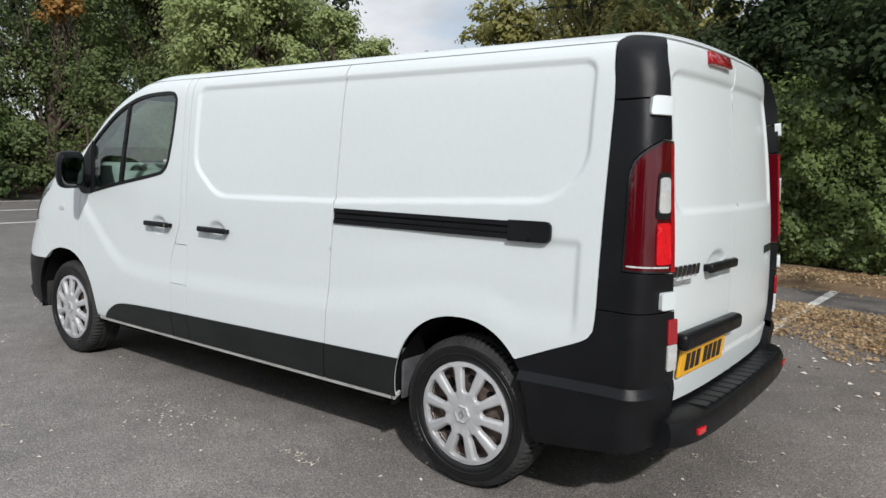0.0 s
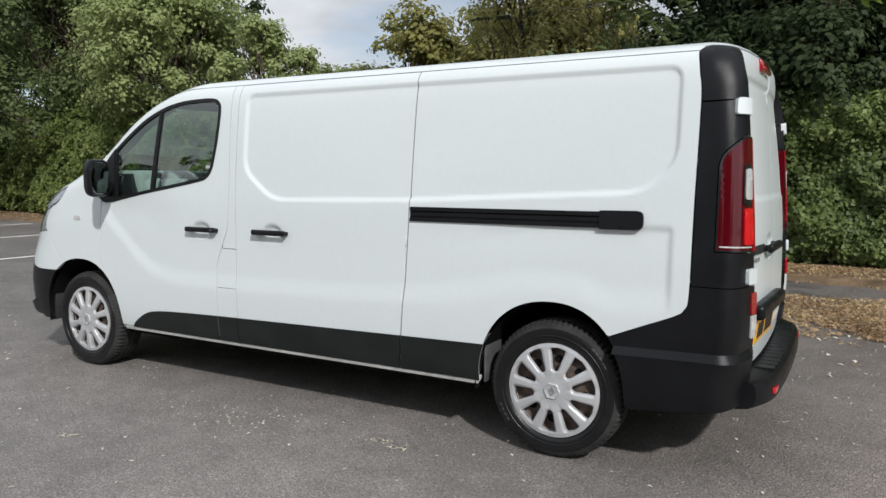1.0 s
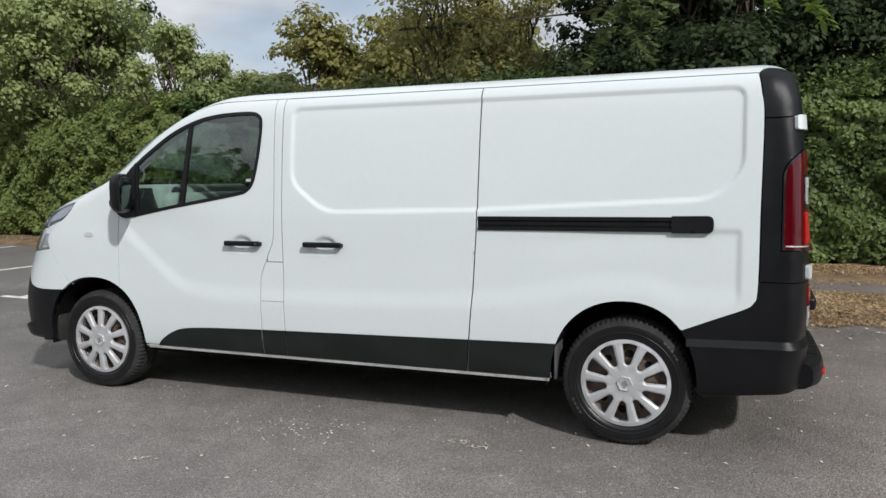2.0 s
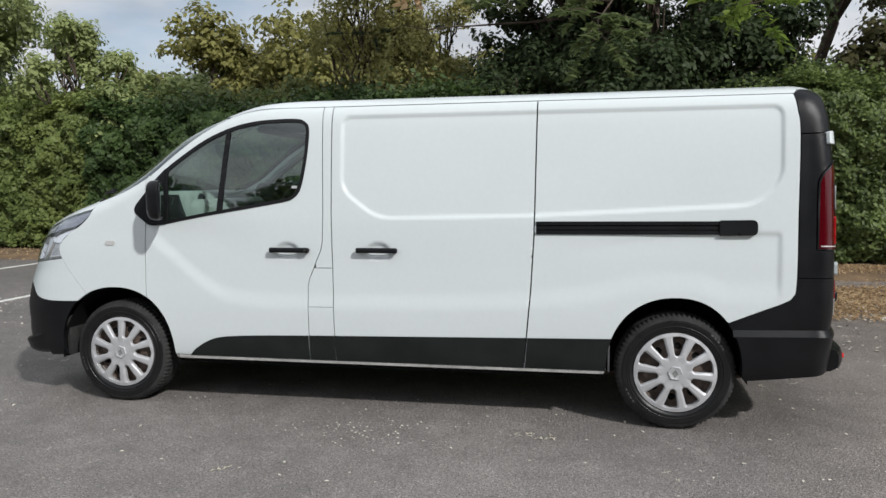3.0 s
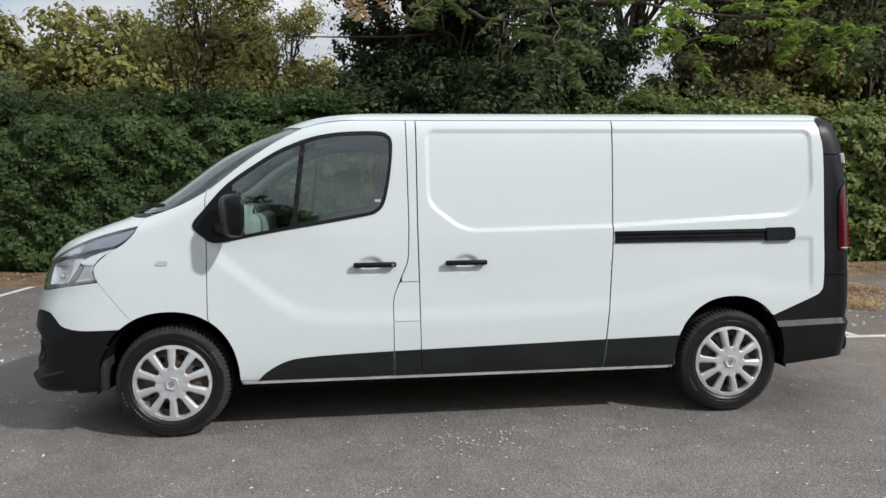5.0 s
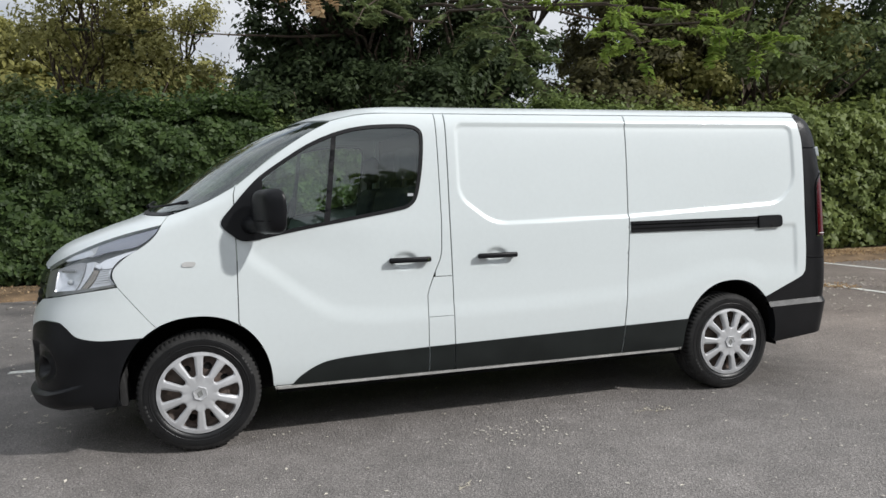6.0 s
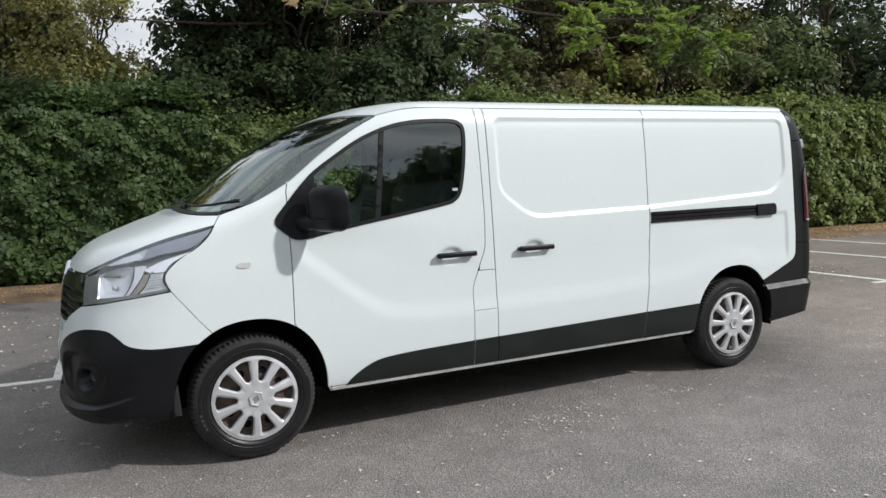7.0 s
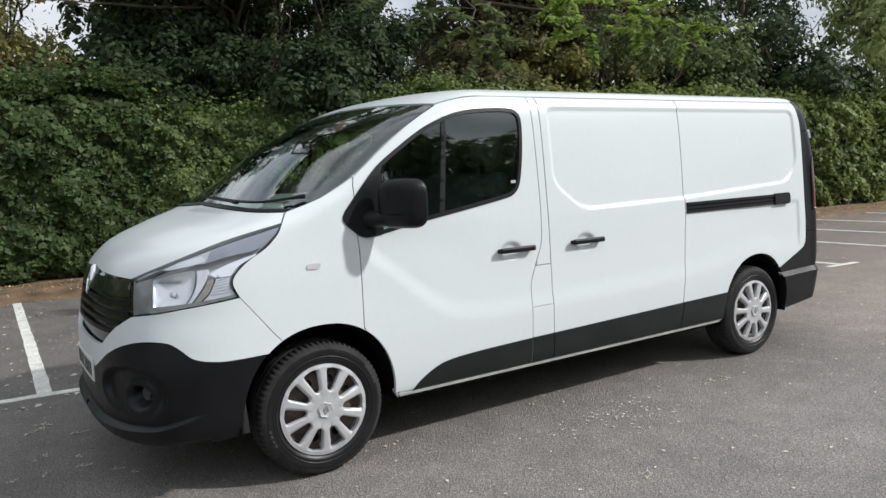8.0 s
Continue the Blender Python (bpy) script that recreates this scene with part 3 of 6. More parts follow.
skin_part("pillar_foot", straight([(1.32, SILL_V), (1.487, SILL_V), (1.481, 0.67), (1.32, 0.67)]), PAINT, van, gap=0.0016)
slide = straight([(1.487, SILL_V), (2.64, SILL_V)]) + straight(back_edge) + straight([(2.715, 1.905), (1.472, 1.905)]) + straight(front_edge[::-1])
slide_ob = skin_part("sliding_door", slide, PAINT, van, "white painted sliding door", step=0.0115, gap=0.0045)
black_edge = [(3.775, 0.635), (3.93, 0.70), (4.055, 0.752), (4.10, 0.785), (4.118, 0.86), (4.122, 1.23), (4.128, 1.67), (4.115, 1.80), (4.10, 1.905)]
a_low = arch_at(*R_ARCH, 1, 0.64)
quarter = (straight([(2.64, SILL_V), (3.115, SILL_V)]) + arch(R_ARCH[0], math.pi - 0.02, a_low, *R_ARCH[1:]) + curve(black_edge)
           + straight([(4.10, 1.905), (2.715, 1.905)]) + straight(back_edge[::-1]))
quarter_ob = skin_part("rear_quarter", quarter, PAINT, van, "white painted rear side panel", step=0.0115, depth=0.008)

# roof
roof = ([np.array((u, 1.905)) for u in np.arange(4.10, 1.0, -0.05)] + curve([(1.0, 1.90), (0.93, 1.888), (0.775, 1.847)])
        + curve([(0.775, 1.847), (0.55, 1.862), (0.30, 1.873), (0.05, 1.88), (front_centre(1.885)[0], 1.885)])
        + [np.array((front_centre(v)[0], v)) for v in np.arange(1.90, 2.76, 0.03)] + [np.array((u, 2.75)) for u in np.arange(2.2, 4.0, 0.1)]
        + [np.array((rear_centre(v)[0], v)) for v in np.arange(2.75, 1.95, -0.03)]
        + [np.array((u, 1.95)) for u in np.arange(rear_centre(1.95)[0] - 0.02, 4.12, -0.03)])
skin_part("roof", roof, PAINT, van, "white painted roof", centre=True, step=0.03, rel=False)

# windscreen, bonnet, grille
scr_low = [(-0.13, 1.322), (-0.30, 1.325), (-0.57, 1.338), (-0.99, 1.352), (front_centre(1.357)[0], 1.357)]
scr_top = [(front_centre(1.885)[0], 1.885), (0.05, 1.88), (0.30, 1.873), (0.55, 1.862), (0.775, 1.845)]
screen = curve(scr_low) + [np.array((front_centre(v)[0], v)) for v in np.arange(1.37, 1.885, 0.015)] + curve(scr_top) + curve(screen_side)
screen_ob = skin_part("windscreen", screen, SCREEN, van, "curved tinted windscreen", centre=True, out=-0.004, depth=0.004, step=0.02, rel=False)
side_band = [np.array(q) for q in curve(screen_side)]
way = np.gradient(np.array(side_band), axis=0)
way /= np.hypot(way[:, 0], way[:, 1])[:, None]
inner_band = [q + 0.05 * np.array((d[1], -d[0])) for q, d in zip(side_band, way)]
skin_part("screen_border", side_band + inner_band[::-1], SEAL, screen_ob, "black printed border", out=-0.010, depth=0.002, gap=0.0, step=0.02, rel=False)
top_band = curve(scr_top)
skin_part("screen_header", top_band + [q - np.array((0, 0.045)) for q in top_band[::-1]], SEAL, screen_ob, "black printed border", out=-0.010, depth=0.002, gap=0.0, step=0.02, rel=False)
bonnet = (curve(lamp_top) + curve([(-0.16, 1.27), (-0.135, 1.32)]) + curve(scr_low)
          + [np.array((front_centre(v)[0], v)) for v in np.arange(1.35, 1.075, -0.01)] + curve([(front_centre(1.07)[0], 1.07), (-1.30, 1.055), (-0.94, 1.042)]))
skin_part("bonnet", bonnet, PAINT, van, "white painted bonnet", centre=True, rel=False, step=0.014)
grille_edge = [(-0.94, 1.042), (-0.925, 0.88), (-1.06, 0.822), (-1.16, 0.765), (-1.22, 0.73), (-1.35, 0.722)]
grille = straight(grille_edge) + [np.array((front_centre(v)[0], v)) for v in np.arange(0.72, 1.07, 0.02)] + curve([(front_centre(1.07)[0], 1.07), (-1.30, 1.055), (-0.94, 1.042)])
grille_ob = skin_part("grille", grille, GLOSS_BLACK, van, "black slatted grille", centre=True, out=-0.03, depth=0.03, rel=False)

# front bumper
black_top = [(-0.28, 0.672), (-0.40, 0.67), (-0.51, 0.673), (-0.61, 0.695), (-0.67, 0.74), (-0.72, 0.768), (-0.80, 0.775), (-0.90, 0.768), (-1.02, 0.74), (-1.16, 0.69),
             (-1.29, 0.63), (-1.42, 0.59), (front_centre(0.585)[0], 0.585)]
a_black = arch_at(*F_ARCH, -1, 0.675)
upper = (straight([(-0.25, 0.77), (-0.39, 0.95)]) + curve(lamp_low) + straight(grille_edge[1:]) + [np.array((front_centre(v)[0], v)) for v in np.arange(0.715, 0.59, -0.02)]
         + curve(black_top[::-1]) + arch(F_ARCH[0], a_black, a_seam - 0.1, *F_ARCH[1:]))
skin_part("front_bumper", upper, PAINT, van, "white painted upper bumper", centre=True, rel=False, gap=0.001)
lower = (curve(black_top) + [np.array((front_centre(v)[0], v)) for v in np.arange(0.56, 0.27, -0.02)] + straight([(front_centre(0.27)[0], 0.27), (-0.80, 0.27), (-0.40, 0.30)])
         + arch(F_ARCH[0], math.pi, a_black, *F_ARCH[1:]))
lower_ob = skin_part("lower_bumper", lower, PLASTIC, van, "black plastic lower bumper", centre=True, step=0.014)
lip_u = np.linspace(front_centre(0.36)[0], -0.58, 150)
lip_up = ramp((-0.55 - lip_u) / 0.25)
lip_rows = [skin_row + way * (k * lip_up + 0.001)[:, None] for dv, k in ((0.010, -0.004), (0.001, 0.026), (-0.004, 0.034), (-0.012, 0.0345), (-0.030, 0.031)) for skin_row, way in (surf(lip_u, lip_line(lip_u) + dv, 0.0, False),)]
lip_me = mesh_of("bumper_lip", np.concatenate(lip_rows), [(r * 150 + k, (r + 1) * 150 + k, (r + 1) * 150 + k + 1, r * 150 + k + 1) for r in range(4) for k in range(149)], PLASTIC)
lip_me.set_sharp_from_angle(angle=radians(40))
twinned(hang("bumper_lip", lip_me, lower_ob, "rounded lower lip"))

# headlamp
lamp = curve(lamp_back) + curve(lamp_low)[1:] + straight([(-0.925, 0.88), (-0.94, 1.042)])[1:] + curve(lamp_top)[1:]
lamp_ob = skin_part("headlight", lamp, LAMP_GREY, van, "clear-lensed headlamp", out=-0.05, depth=0.01, rel=False, gap=0.006)
skin_part("lens", lamp, LENS, TWINS and lamp_ob, "clear plastic lens", out=0.001, depth=0.02, rel=False)

# black rear corners and lamps
door_edge = [(4.30, 1.905), (4.31, 1.82), (4.34, 1.67), (4.375, 1.52), (4.42, 1.21), (4.45, 1.00), (4.48, 0.79), (4.50, 0.52)]
skin_part("corner_cap", curve(black_edge[6:]) + straight([(4.10, 1.905), (4.12, 1.95), (4.29, 1.95), (4.30, 1.905)]) + curve(door_edge[:3]) + straight([(4.34, 1.67), (4.128, 1.67)]), PLASTIC, van, "black plastic corner", rel="pillar", depth=0.06)
tail_lamp = curve([(4.375, 1.52), (4.42, 1.21), (4.442, 1.035)]) + straight([(4.442, 1.035), (4.213, 1.045), (4.213, 1.40)])[1:] + curve([(4.213, 1.40), (4.225, 1.445), (4.260, 1.49), (4.31, 1.52)])[1:]
mid = straight([(4.128, 1.67), (4.34, 1.67)]) + curve(door_edge[2:6]) + straight([(4.45, 1.0), (4.466, 0.89), (4.12, 0.89)])[1:] + straight([(4.12, 0.89), (4.122, 1.23), (4.128, 1.67)])[1:]
skin_part("corner_panel", mid, PLASTIC, van, "black plastic corner", holes=[tail_lamp], rel="pillar", depth=0.06)
low = (straight([(4.118, 0.89), (4.466, 0.89)]) + straight([(4.466, 0.89), (4.48, 0.79), (4.50, 0.52), (4.50, 0.35), (4.2, 0.335), (3.87, 0.315)])[1:]
       + arch(R_ARCH[0], 0.0, a_low, *R_ARCH[1:]) + curve(black_edge[:5]))
def band(outline, lo, hi):
    """The part of an outline between two heights given as functions of u."""
    return [np.array((q[0], min(max(q[1], lo(q[0])), hi(q[0])))) for q in loop(outline)]


skin_part("corner_bumper", band(low, ledge, lambda u: 9), PLASTIC, van, "black plastic corner", rel="low", depth=0.06, gap=0.001)
us = np.arange(3.795, 4.4981, 0.006)
tops = [surf(us, ledge(us) - dv, 0.0006, "low")[0] for dv in (-0.002, 0.0, 0.0330, 0.036)]
n_us = len(us)
ledge_me = mesh_of("bumper_ledge", np.concatenate(tops), [(r * n_us + k, (r + 1) * n_us + k, (r + 1) * n_us + k + 1, r * n_us + k + 1) for r in range(3) for k in range(n_us - 1)], PLASTIC)
ledge_me.set_sharp_from_angle(angle=radians(25))
twinned(hang("bumper_ledge", ledge_me, van, "black plastic ledge"))
skirt_arch = [q for q in arch(R_ARCH[0], 0.0, a_low, *R_ARCH[1:]) if q[1] < ledge(q[0]) - 0.032]
skirt = (straight([(skirt_arch[-1][0], ledge(skirt_arch[-1][0]) - 0.032), (4.497, ledge(4.497) - 0.032), (4.50, 0.392), (4.2, 0.355), (3.87, 0.318)]) + skirt_arch)
skin_part("corner_skirt", skirt, PLASTIC, van, "black plastic corner", rel="low", depth=0.06, gap=0.0006)
tail_ob = skin_part("tail_lamp", tail_lamp, RED_DARK, van, "dark red tail lamp", out=0.004, rel="pillar", depth=0.06)

# rear doors: the near one is the narrower as the split stands off the middle
SPLIT = 5.115
near = curve(door_edge) + straight([(4.50, 0.50), (SPLIT, 0.50), (SPLIT, 1.94), (4.30, 1.94)], 0.03)[1:]
rear_door_ob = hang("rear_door", mesh_of("rear_door", *skin_mesh(near, rel="door", step=0.011), PAINT), van, "white painted rear door")
half = (curve(door_edge) + straight([(4.50, 0.50), (rear_centre(0.50)[0], 0.50)], 0.03)[1:] + [np.array((rear_centre(v)[0], v)) for v in np.arange(0.52, 1.94, 0.02)]
        + straight([(rear_centre(1.94)[0], 1.94), (4.30, 1.94)], 0.03))
strip = (straight([(SPLIT, 0.50), (rear_centre(0.50)[0], 0.50)], 0.03) + [np.array((rear_centre(v)[0], v)) for v in np.arange(0.52, 1.94, 0.02)]
         + straight([(rear_centre(1.94)[0], 1.94), (SPLIT, 1.94), (SPLIT, 0.50)], 0.03))
va, fa = other_half(*skin_mesh(half, centre=True, rel="far_door", step=0.011))
vb, fb = skin_mesh(strip, centre=True, rel="door", step=0.011)
far_door_ob = hang("rear_door", mesh_of("rear_door", np.concatenate([va, vb]), fa + [tuple(i + len(va) for i in f) for f in fb], PAINT), van, "white painted rear door")
# ---- the van's fittings ----
def stand(u, v, out=0.0):
    """A frame on the skin: x along the body, y outwards, z up."""
    p, n = surf(np.array([u]), np.array([v]), out, False)
    q, _ = surf(np.array([u + 0.01]), np.array([v]), out, False)
    x, y = Vector(q[0] - p[0]).normalized(), Vector(n[0])
    z = x.cross(y).normalized()
    z = z if z.z > 0 else -z
    x = y.cross(z)
    return Matrix((( x.x, y.x, z.x, p[0][0]), (x.y, y.y, z.y, p[0][1]), (x.z, y.z, z.z, p[0][2]), (0, 0, 0, 1)))


def both(name, bm, mat, parent, label="", smooth=True, pair=True):
    return twinned(part(name, bm, mat, parent, label, smooth), pair)


# door handles in their bowls
for u, v, owner in ((1.21, 1.018, door_ob), (1.765, 1.02, slide_ob)):
    bm = bmesh.new()
    box(bm, (-0.128, 0.012, -0.015), (0.128, 0.036, 0.017), 0.010, stand(u, v))
    box(bm, (-0.122, -0.02, -0.012), (-0.095, 0.02, 0.012), 0.004, stand(u, v))
    box(bm, (0.095, -0.02, -0.012), (0.122, 0.02, 0.012), 0.004, stand(u, v))
    handle = both("handle", bm, PLASTIC, owner, "black plastic door handle")
    if u < 1.5:
        bm = bmesh.new()
        bmesh.ops.create_cone(bm, cap_ends=True, segments=16, radius1=0.009, radius2=0.008, depth=0.006, matrix=stand(u + 0.108, v, 0.038) @ pose(0, 0, 0, 90))
        both("lock", bm, CHROME, owner, "metal key lock")
bm = bmesh.new()
m = stand(4.92, 1.025, -0.03)
box(bm, (-0.16, 0.010, -0.02), (0.16, 0.04, 0.02), 0.012, m)
box(bm, (-0.15, -0.02, -0.014), (-0.11, 0.02, 0.014), 0.004, m)
box(bm, (0.11, -0.02, -0.014), (0.15, 0.02, 0.014), 0.004, m)
part("handle", bm, PLASTIC, rear_door_ob, "black plastic door handle", True)

# slide rail: a channel with two grooves and an end cap
for lo, hi, name, out in ((0.0, 0.020, "rail_edge", 0.006), (0.028, 0.046, "rail_web", 0.003), (0.054, 0.074, "rail_lip", 0.007)):
    skin_part(name, straight([(2.712, 1.122 + lo), (3.72, 1.124 + lo), (3.72, 1.124 + hi), (2.712, 1.122 + hi)]), PLASTIC, quarter_ob, "black slide rail", out=out, depth=0.03, gap=0.0005, step=0.03, rel=False)
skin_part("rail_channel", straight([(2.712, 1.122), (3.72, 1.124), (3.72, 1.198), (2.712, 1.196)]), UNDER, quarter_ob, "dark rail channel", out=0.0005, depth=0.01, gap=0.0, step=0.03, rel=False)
skin_part("rail_cap", rounded([(3.715, 1.118), (3.912, 1.12), (3.912, 1.205), (3.715, 1.203)], [0.005, 0.03, 0.03, 0.005]), PLASTIC, quarter_ob, "black plastic end cap", out=0.014, depth=0.03, gap=0.0, step=0.02, rel=False)

# lower cladding and sill
clad_front = curve([(0.50, 0.335), (0.55, 0.385), (0.64, 0.438), (0.74, 0.466), (0.95, 0.481), (1.318, 0.492)]) + straight([(1.318, 0.492), (1.318, 0.335), (0.50, 0.335)])[1:]
skin_part("cladding", clad_front, CLAD, door_ob, "black plastic cladding", out=0.006, depth=0.008, gap=0.0025, step=0.03)
skin_part("cladding", straight([(1.322, 0.335), (1.486, 0.335), (1.484, 0.495), (1.322, 0.492)]), CLAD, van, "black plastic cladding", out=0.006, depth=0.008, gap=0.002, step=0.03)
skin_part("cladding", straight([(1.488, 0.335), (2.64, 0.335), (2.658, 0.519), (1.484, 0.495)]), CLAD, slide_ob, "black plastic cladding", out=0.006, depth=0.008, gap=0.002, step=0.03)
skin_part("cladding", straight([(2.645, 0.335), (3.113, 0.335)]) + arch(R_ARCH[0], math.pi - 0.02, arch_at(*R_ARCH, -1, 0.528), *R_ARCH[1:])[1:] + straight([(2.662, 0.519)]), CLAD, quarter_ob, "black plastic cladding", out=0.006, depth=0.008, gap=0.002, step=0.03)
skin_part("sill", straight([(0.41, 0.313), (3.10, 0.313), (3.105, 0.332), (0.405, 0.332)]), SILL, van, "pale metal sill", out=0.004, depth=0.05, gap=0.001, step=0.03, rel=False)
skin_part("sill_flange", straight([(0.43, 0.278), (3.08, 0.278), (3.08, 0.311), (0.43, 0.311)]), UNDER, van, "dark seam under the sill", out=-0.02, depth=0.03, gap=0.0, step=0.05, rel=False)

# side repeater
skin_part("side_repeater", curve([(-0.060, 1.045), (-0.030, 1.041), (0.000, 1.043), (0.009, 1.055), (0.006, 1.066), (-0.020, 1.069), (-0.050, 1.068), (-0.060, 1.058)], closed=True), WHITE_LENS, wing_ob, "clear side indicator", out=0.005, depth=0.008, gap=0.0, step=0.01, rel=False)

# door mirror
def rounded_block(mid, half, power, turns=(40, 24)):
    """A block with softly rounded sides."""
    bm = bmesh.new()
    bmesh.ops.create_uvsphere(bm, u_segments=turns[0], v_segments=turns[1], radius=1)
    for p in bm.verts:
        size = sum(abs(c) ** power for c in p.co) ** (1 / power)
        p.co = Vector(mid[i] + half[i] * p.co[i] / size for i in range(3))
    return bm


def swept(bm):
    """Leans a mirror's outer end back."""
    for p in bm.verts:
        k = max(0.0, (0.446 - p.co.x) / 0.094)
        p.co.y = -1.07 + (p.co.y + 1.07) * (1 - 0.14 * k * k)
        p.co.z = 1.33 + (p.co.z - 1.33) * (1 - 0.10 * k * k)
        p.co.x -= 0.45 * (p.co.y + 1.10)
    return bm


def mirror_shell():
    bm = rounded_block((0.40, -1.095, 1.332), (0.052, 0.113, 0.124), 4.2)
    for p in bm.verts:
        p.co.x = min(p.co.x, 0.444)
    return swept(bm)


shell = both("door_mirror", mirror_shell(), PLASTIC, van, "black plastic door mirror")
bm = bmesh.new()
tube(bm, [(0.30, -0.905, 1.255), (0.33, -0.98, 1.258), (0.38, -1.05, 1.265)], [0.055, 0.042, 0.04], 12)
both("mirror_arm", bm, PLASTIC, shell, "black plastic arm")
bm = bmesh.new()
bm.free()
bm = swept(rounded_block((0.444, -1.095, 1.332), (0.006, 0.094, 0.104), 4.2, (32, 12)))
both("mirror_glass", bm, material("mirror_silver", (0.16, 0.165, 0.17), 0.03, metal=1.0, spread=0.01), shell, "mirror glass")
bm = bmesh.new()
tube(bm, [(0.400, -1.185, 1.282), (0.357, -1.12, 1.282), (0.328, -1.045, 1.282), (0.316, -0.995, 1.282)], 0.0035, 6)
both("mirror_seam", bm, UNDER, shell, "dark joint line")

# rear hinges
for lo, hi in (((4.25, 1.607), (4.346, 1.675)), ((4.366, 0.902), (4.447, 0.968))):
    skin_part("hinge", rounded([lo, (hi[0], lo[1]), hi, (lo[0], hi[1])], 0.01), PAINT, van, "white painted hinge", out=0.016, depth=0.03, gap=0.0, step=0.012, rel="pillar")

# tail lamp insets
skin_part("lamp_band", curve([(4.377, 1.51), (4.42, 1.21), (4.44, 1.04)]) + curve([(4.416, 1.04), (4.398, 1.21), (4.354, 1.51)]), RED, tail_ob, "red edge lens", out=0.007, depth=0.006, gap=0.0, step=0.02, rel="pillar")
skin_part("lamp_surround", rounded([(4.302, 1.405), (4.366, 1.405), (4.388, 1.235), (4.310, 1.235)], 0.016), GLOSS_BLACK, tail_ob, "dark surround", out=0.008, depth=0.006, gap=0.0, step=0.02, rel="pillar")
skin_part("reversing_lens", rounded([(4.310, 1.386), (4.362, 1.386), (4.381, 1.258), (4.318, 1.258)], 0.014), WHITE_LENS, tail_ob, "clear reversing lens", out=0.012, depth=0.008, gap=0.0, step=0.015, rel="pillar")
skin_part("brake_lens", rounded([(4.318, 1.222), (4.390, 1.222), (4.410, 1.070), (4.330, 1.070)], 0.012), RED_BRIGHT, tail_ob, "bright red lens", out=0.010, depth=0.008, gap=0.0, step=0.015, rel="pillar")
skin_part("lens_foot", straight([(4.230, 1.062), (4.40, 1.056), (4.40, 1.062), (4.230, 1.068)]), WHITE_LENS, tail_ob, "pale line", out=0.0075, depth=0.004, gap=0.0, step=0.02, rel="pillar")
# grey plate over the lens: its dimmer upper third put into the colour
skin_part("lens_dim_top", rounded([(4.312, 1.384), (4.361, 1.384), (4.368, 1.336), (4.315, 1.336)], 0.012), LAMP_GREY, tail_ob, "grey top of the reversing lens", out=0.0126, depth=0.004, gap=0.0, step=0.02, rel="pillar")
skin_part("lamp_rim", tail_lamp, GLOSS_BLACK, tail_ob, "dark rim", holes=[inset(loop(tail_lamp), 0.009)], out=0.006, depth=0.01, gap=0.001, step=0.02, rel="pillar")
low_lamp = skin_part("corner_lamp", rounded([(4.424, 0.862), (4.482, 0.862), (4.490, 0.765), (4.43, 0.765)], 0.008), RED, van, "red corner lamp", out=0.006, depth=0.012, gap=0.0, step=0.02, rel="pillar")
skin_part("clear_lens", rounded([(4.43, 0.763), (4.490, 0.763), (4.494, 0.662), (4.434, 0.662)], 0.008), WHITE_LENS, low_lamp, "clear lens", out=0.006, depth=0.012, gap=0.0, step=0.02, rel="pillar")

# rear step bumper with ribs
def bumper_path(n=61):
    a = np.linspace(-1, 1, n)
    y = 0.815 * a
    x = 4.468 - 0.06 * np.abs(a) ** 9 - 0.03 * a * a
    return x, y


bm = bmesh.new()
bx, by = bumper_path()
section = [(-0.16, 0.482), (-0.025, 0.474), (-0.006, 0.466), (0.004, 0.445), (0.006, 0.40), (-0.002, 0.372), (-0.03, 0.352), (-0.16, 0.345)]
rows = [[bm.verts.new((x + o * (1 - 0.5 * abs(y / 0.815) ** 8 * (o < -0.1)), y * (1 + 0.012 * (o > -0.01)), z)) for o, z in section] for x, y in zip(bx, by)]
for r0, r1 in zip(rows, rows[1:]):
    for k in range(len(section) - 1):
        bm.faces.new((r0[k], r1[k], r1[k + 1], r0[k + 1]))
bm.faces.new(rows[0])
bm.faces.new(rows[-1][::-1])
step_ob = part("rear_step", bm, PLASTIC, van, "black plastic step bumper", True)
for k in range(15):
    y = -0.56 + 0.08 * k
    bm = bmesh.new()
    a = min(1, max(abs(y), abs(y + 0.068)) / 0.815)
    x = 4.468 - 0.06 * a ** 9 - 0.03 * a * a
    box(bm, (x - 0.145, y, 0.470), (x - 0.022, y + 0.068, 0.4835), 0.004)
    part("step_rib", bm, PLASTIC, step_ob)
for s in (-1, 1):
    bm = bmesh.new()
    box(bm, (-0.012, -0.032, 0.404), (0.006, 0.032, 0.430), 0.003, Matrix.Translation((4.4475, s * 0.665, 0)) @ pose(0, 0, 0, 0, 0, s * 5))
    part("reflector", bm, RED_BRIGHT, step_ob, "red reflector")

# high brake lamp, plate, plate bar, badges
bm = bmesh.new()
box(bm, (-0.13, -0.02, -0.028), (0.13, 0.026, 0.028), 0.008, stand(4.80, 1.893, -0.022))
part("high_brake_lamp", bm, RED, rear_door_ob, "red high brake lamp", True)
bm = bmesh.new()
m = stand(4.83, 0.762, -0.03)
box(bm, (-0.315, -0.01, -0.034), (0.315, 0.05, 0.034), 0.02, m)
part("plate_bar", bm, PLASTIC, rear_door_ob, "black plastic handle bar", True)
bm = bmesh.new()
m = stand(4.797, 0.662, -0.03)
box(bm, (-0.235, 0.0, -0.057), (0.235, 0.012, 0.057), 0.004, m)
plate = part("number_plate", bm, AMBER, rear_door_ob, "yellow number plate")
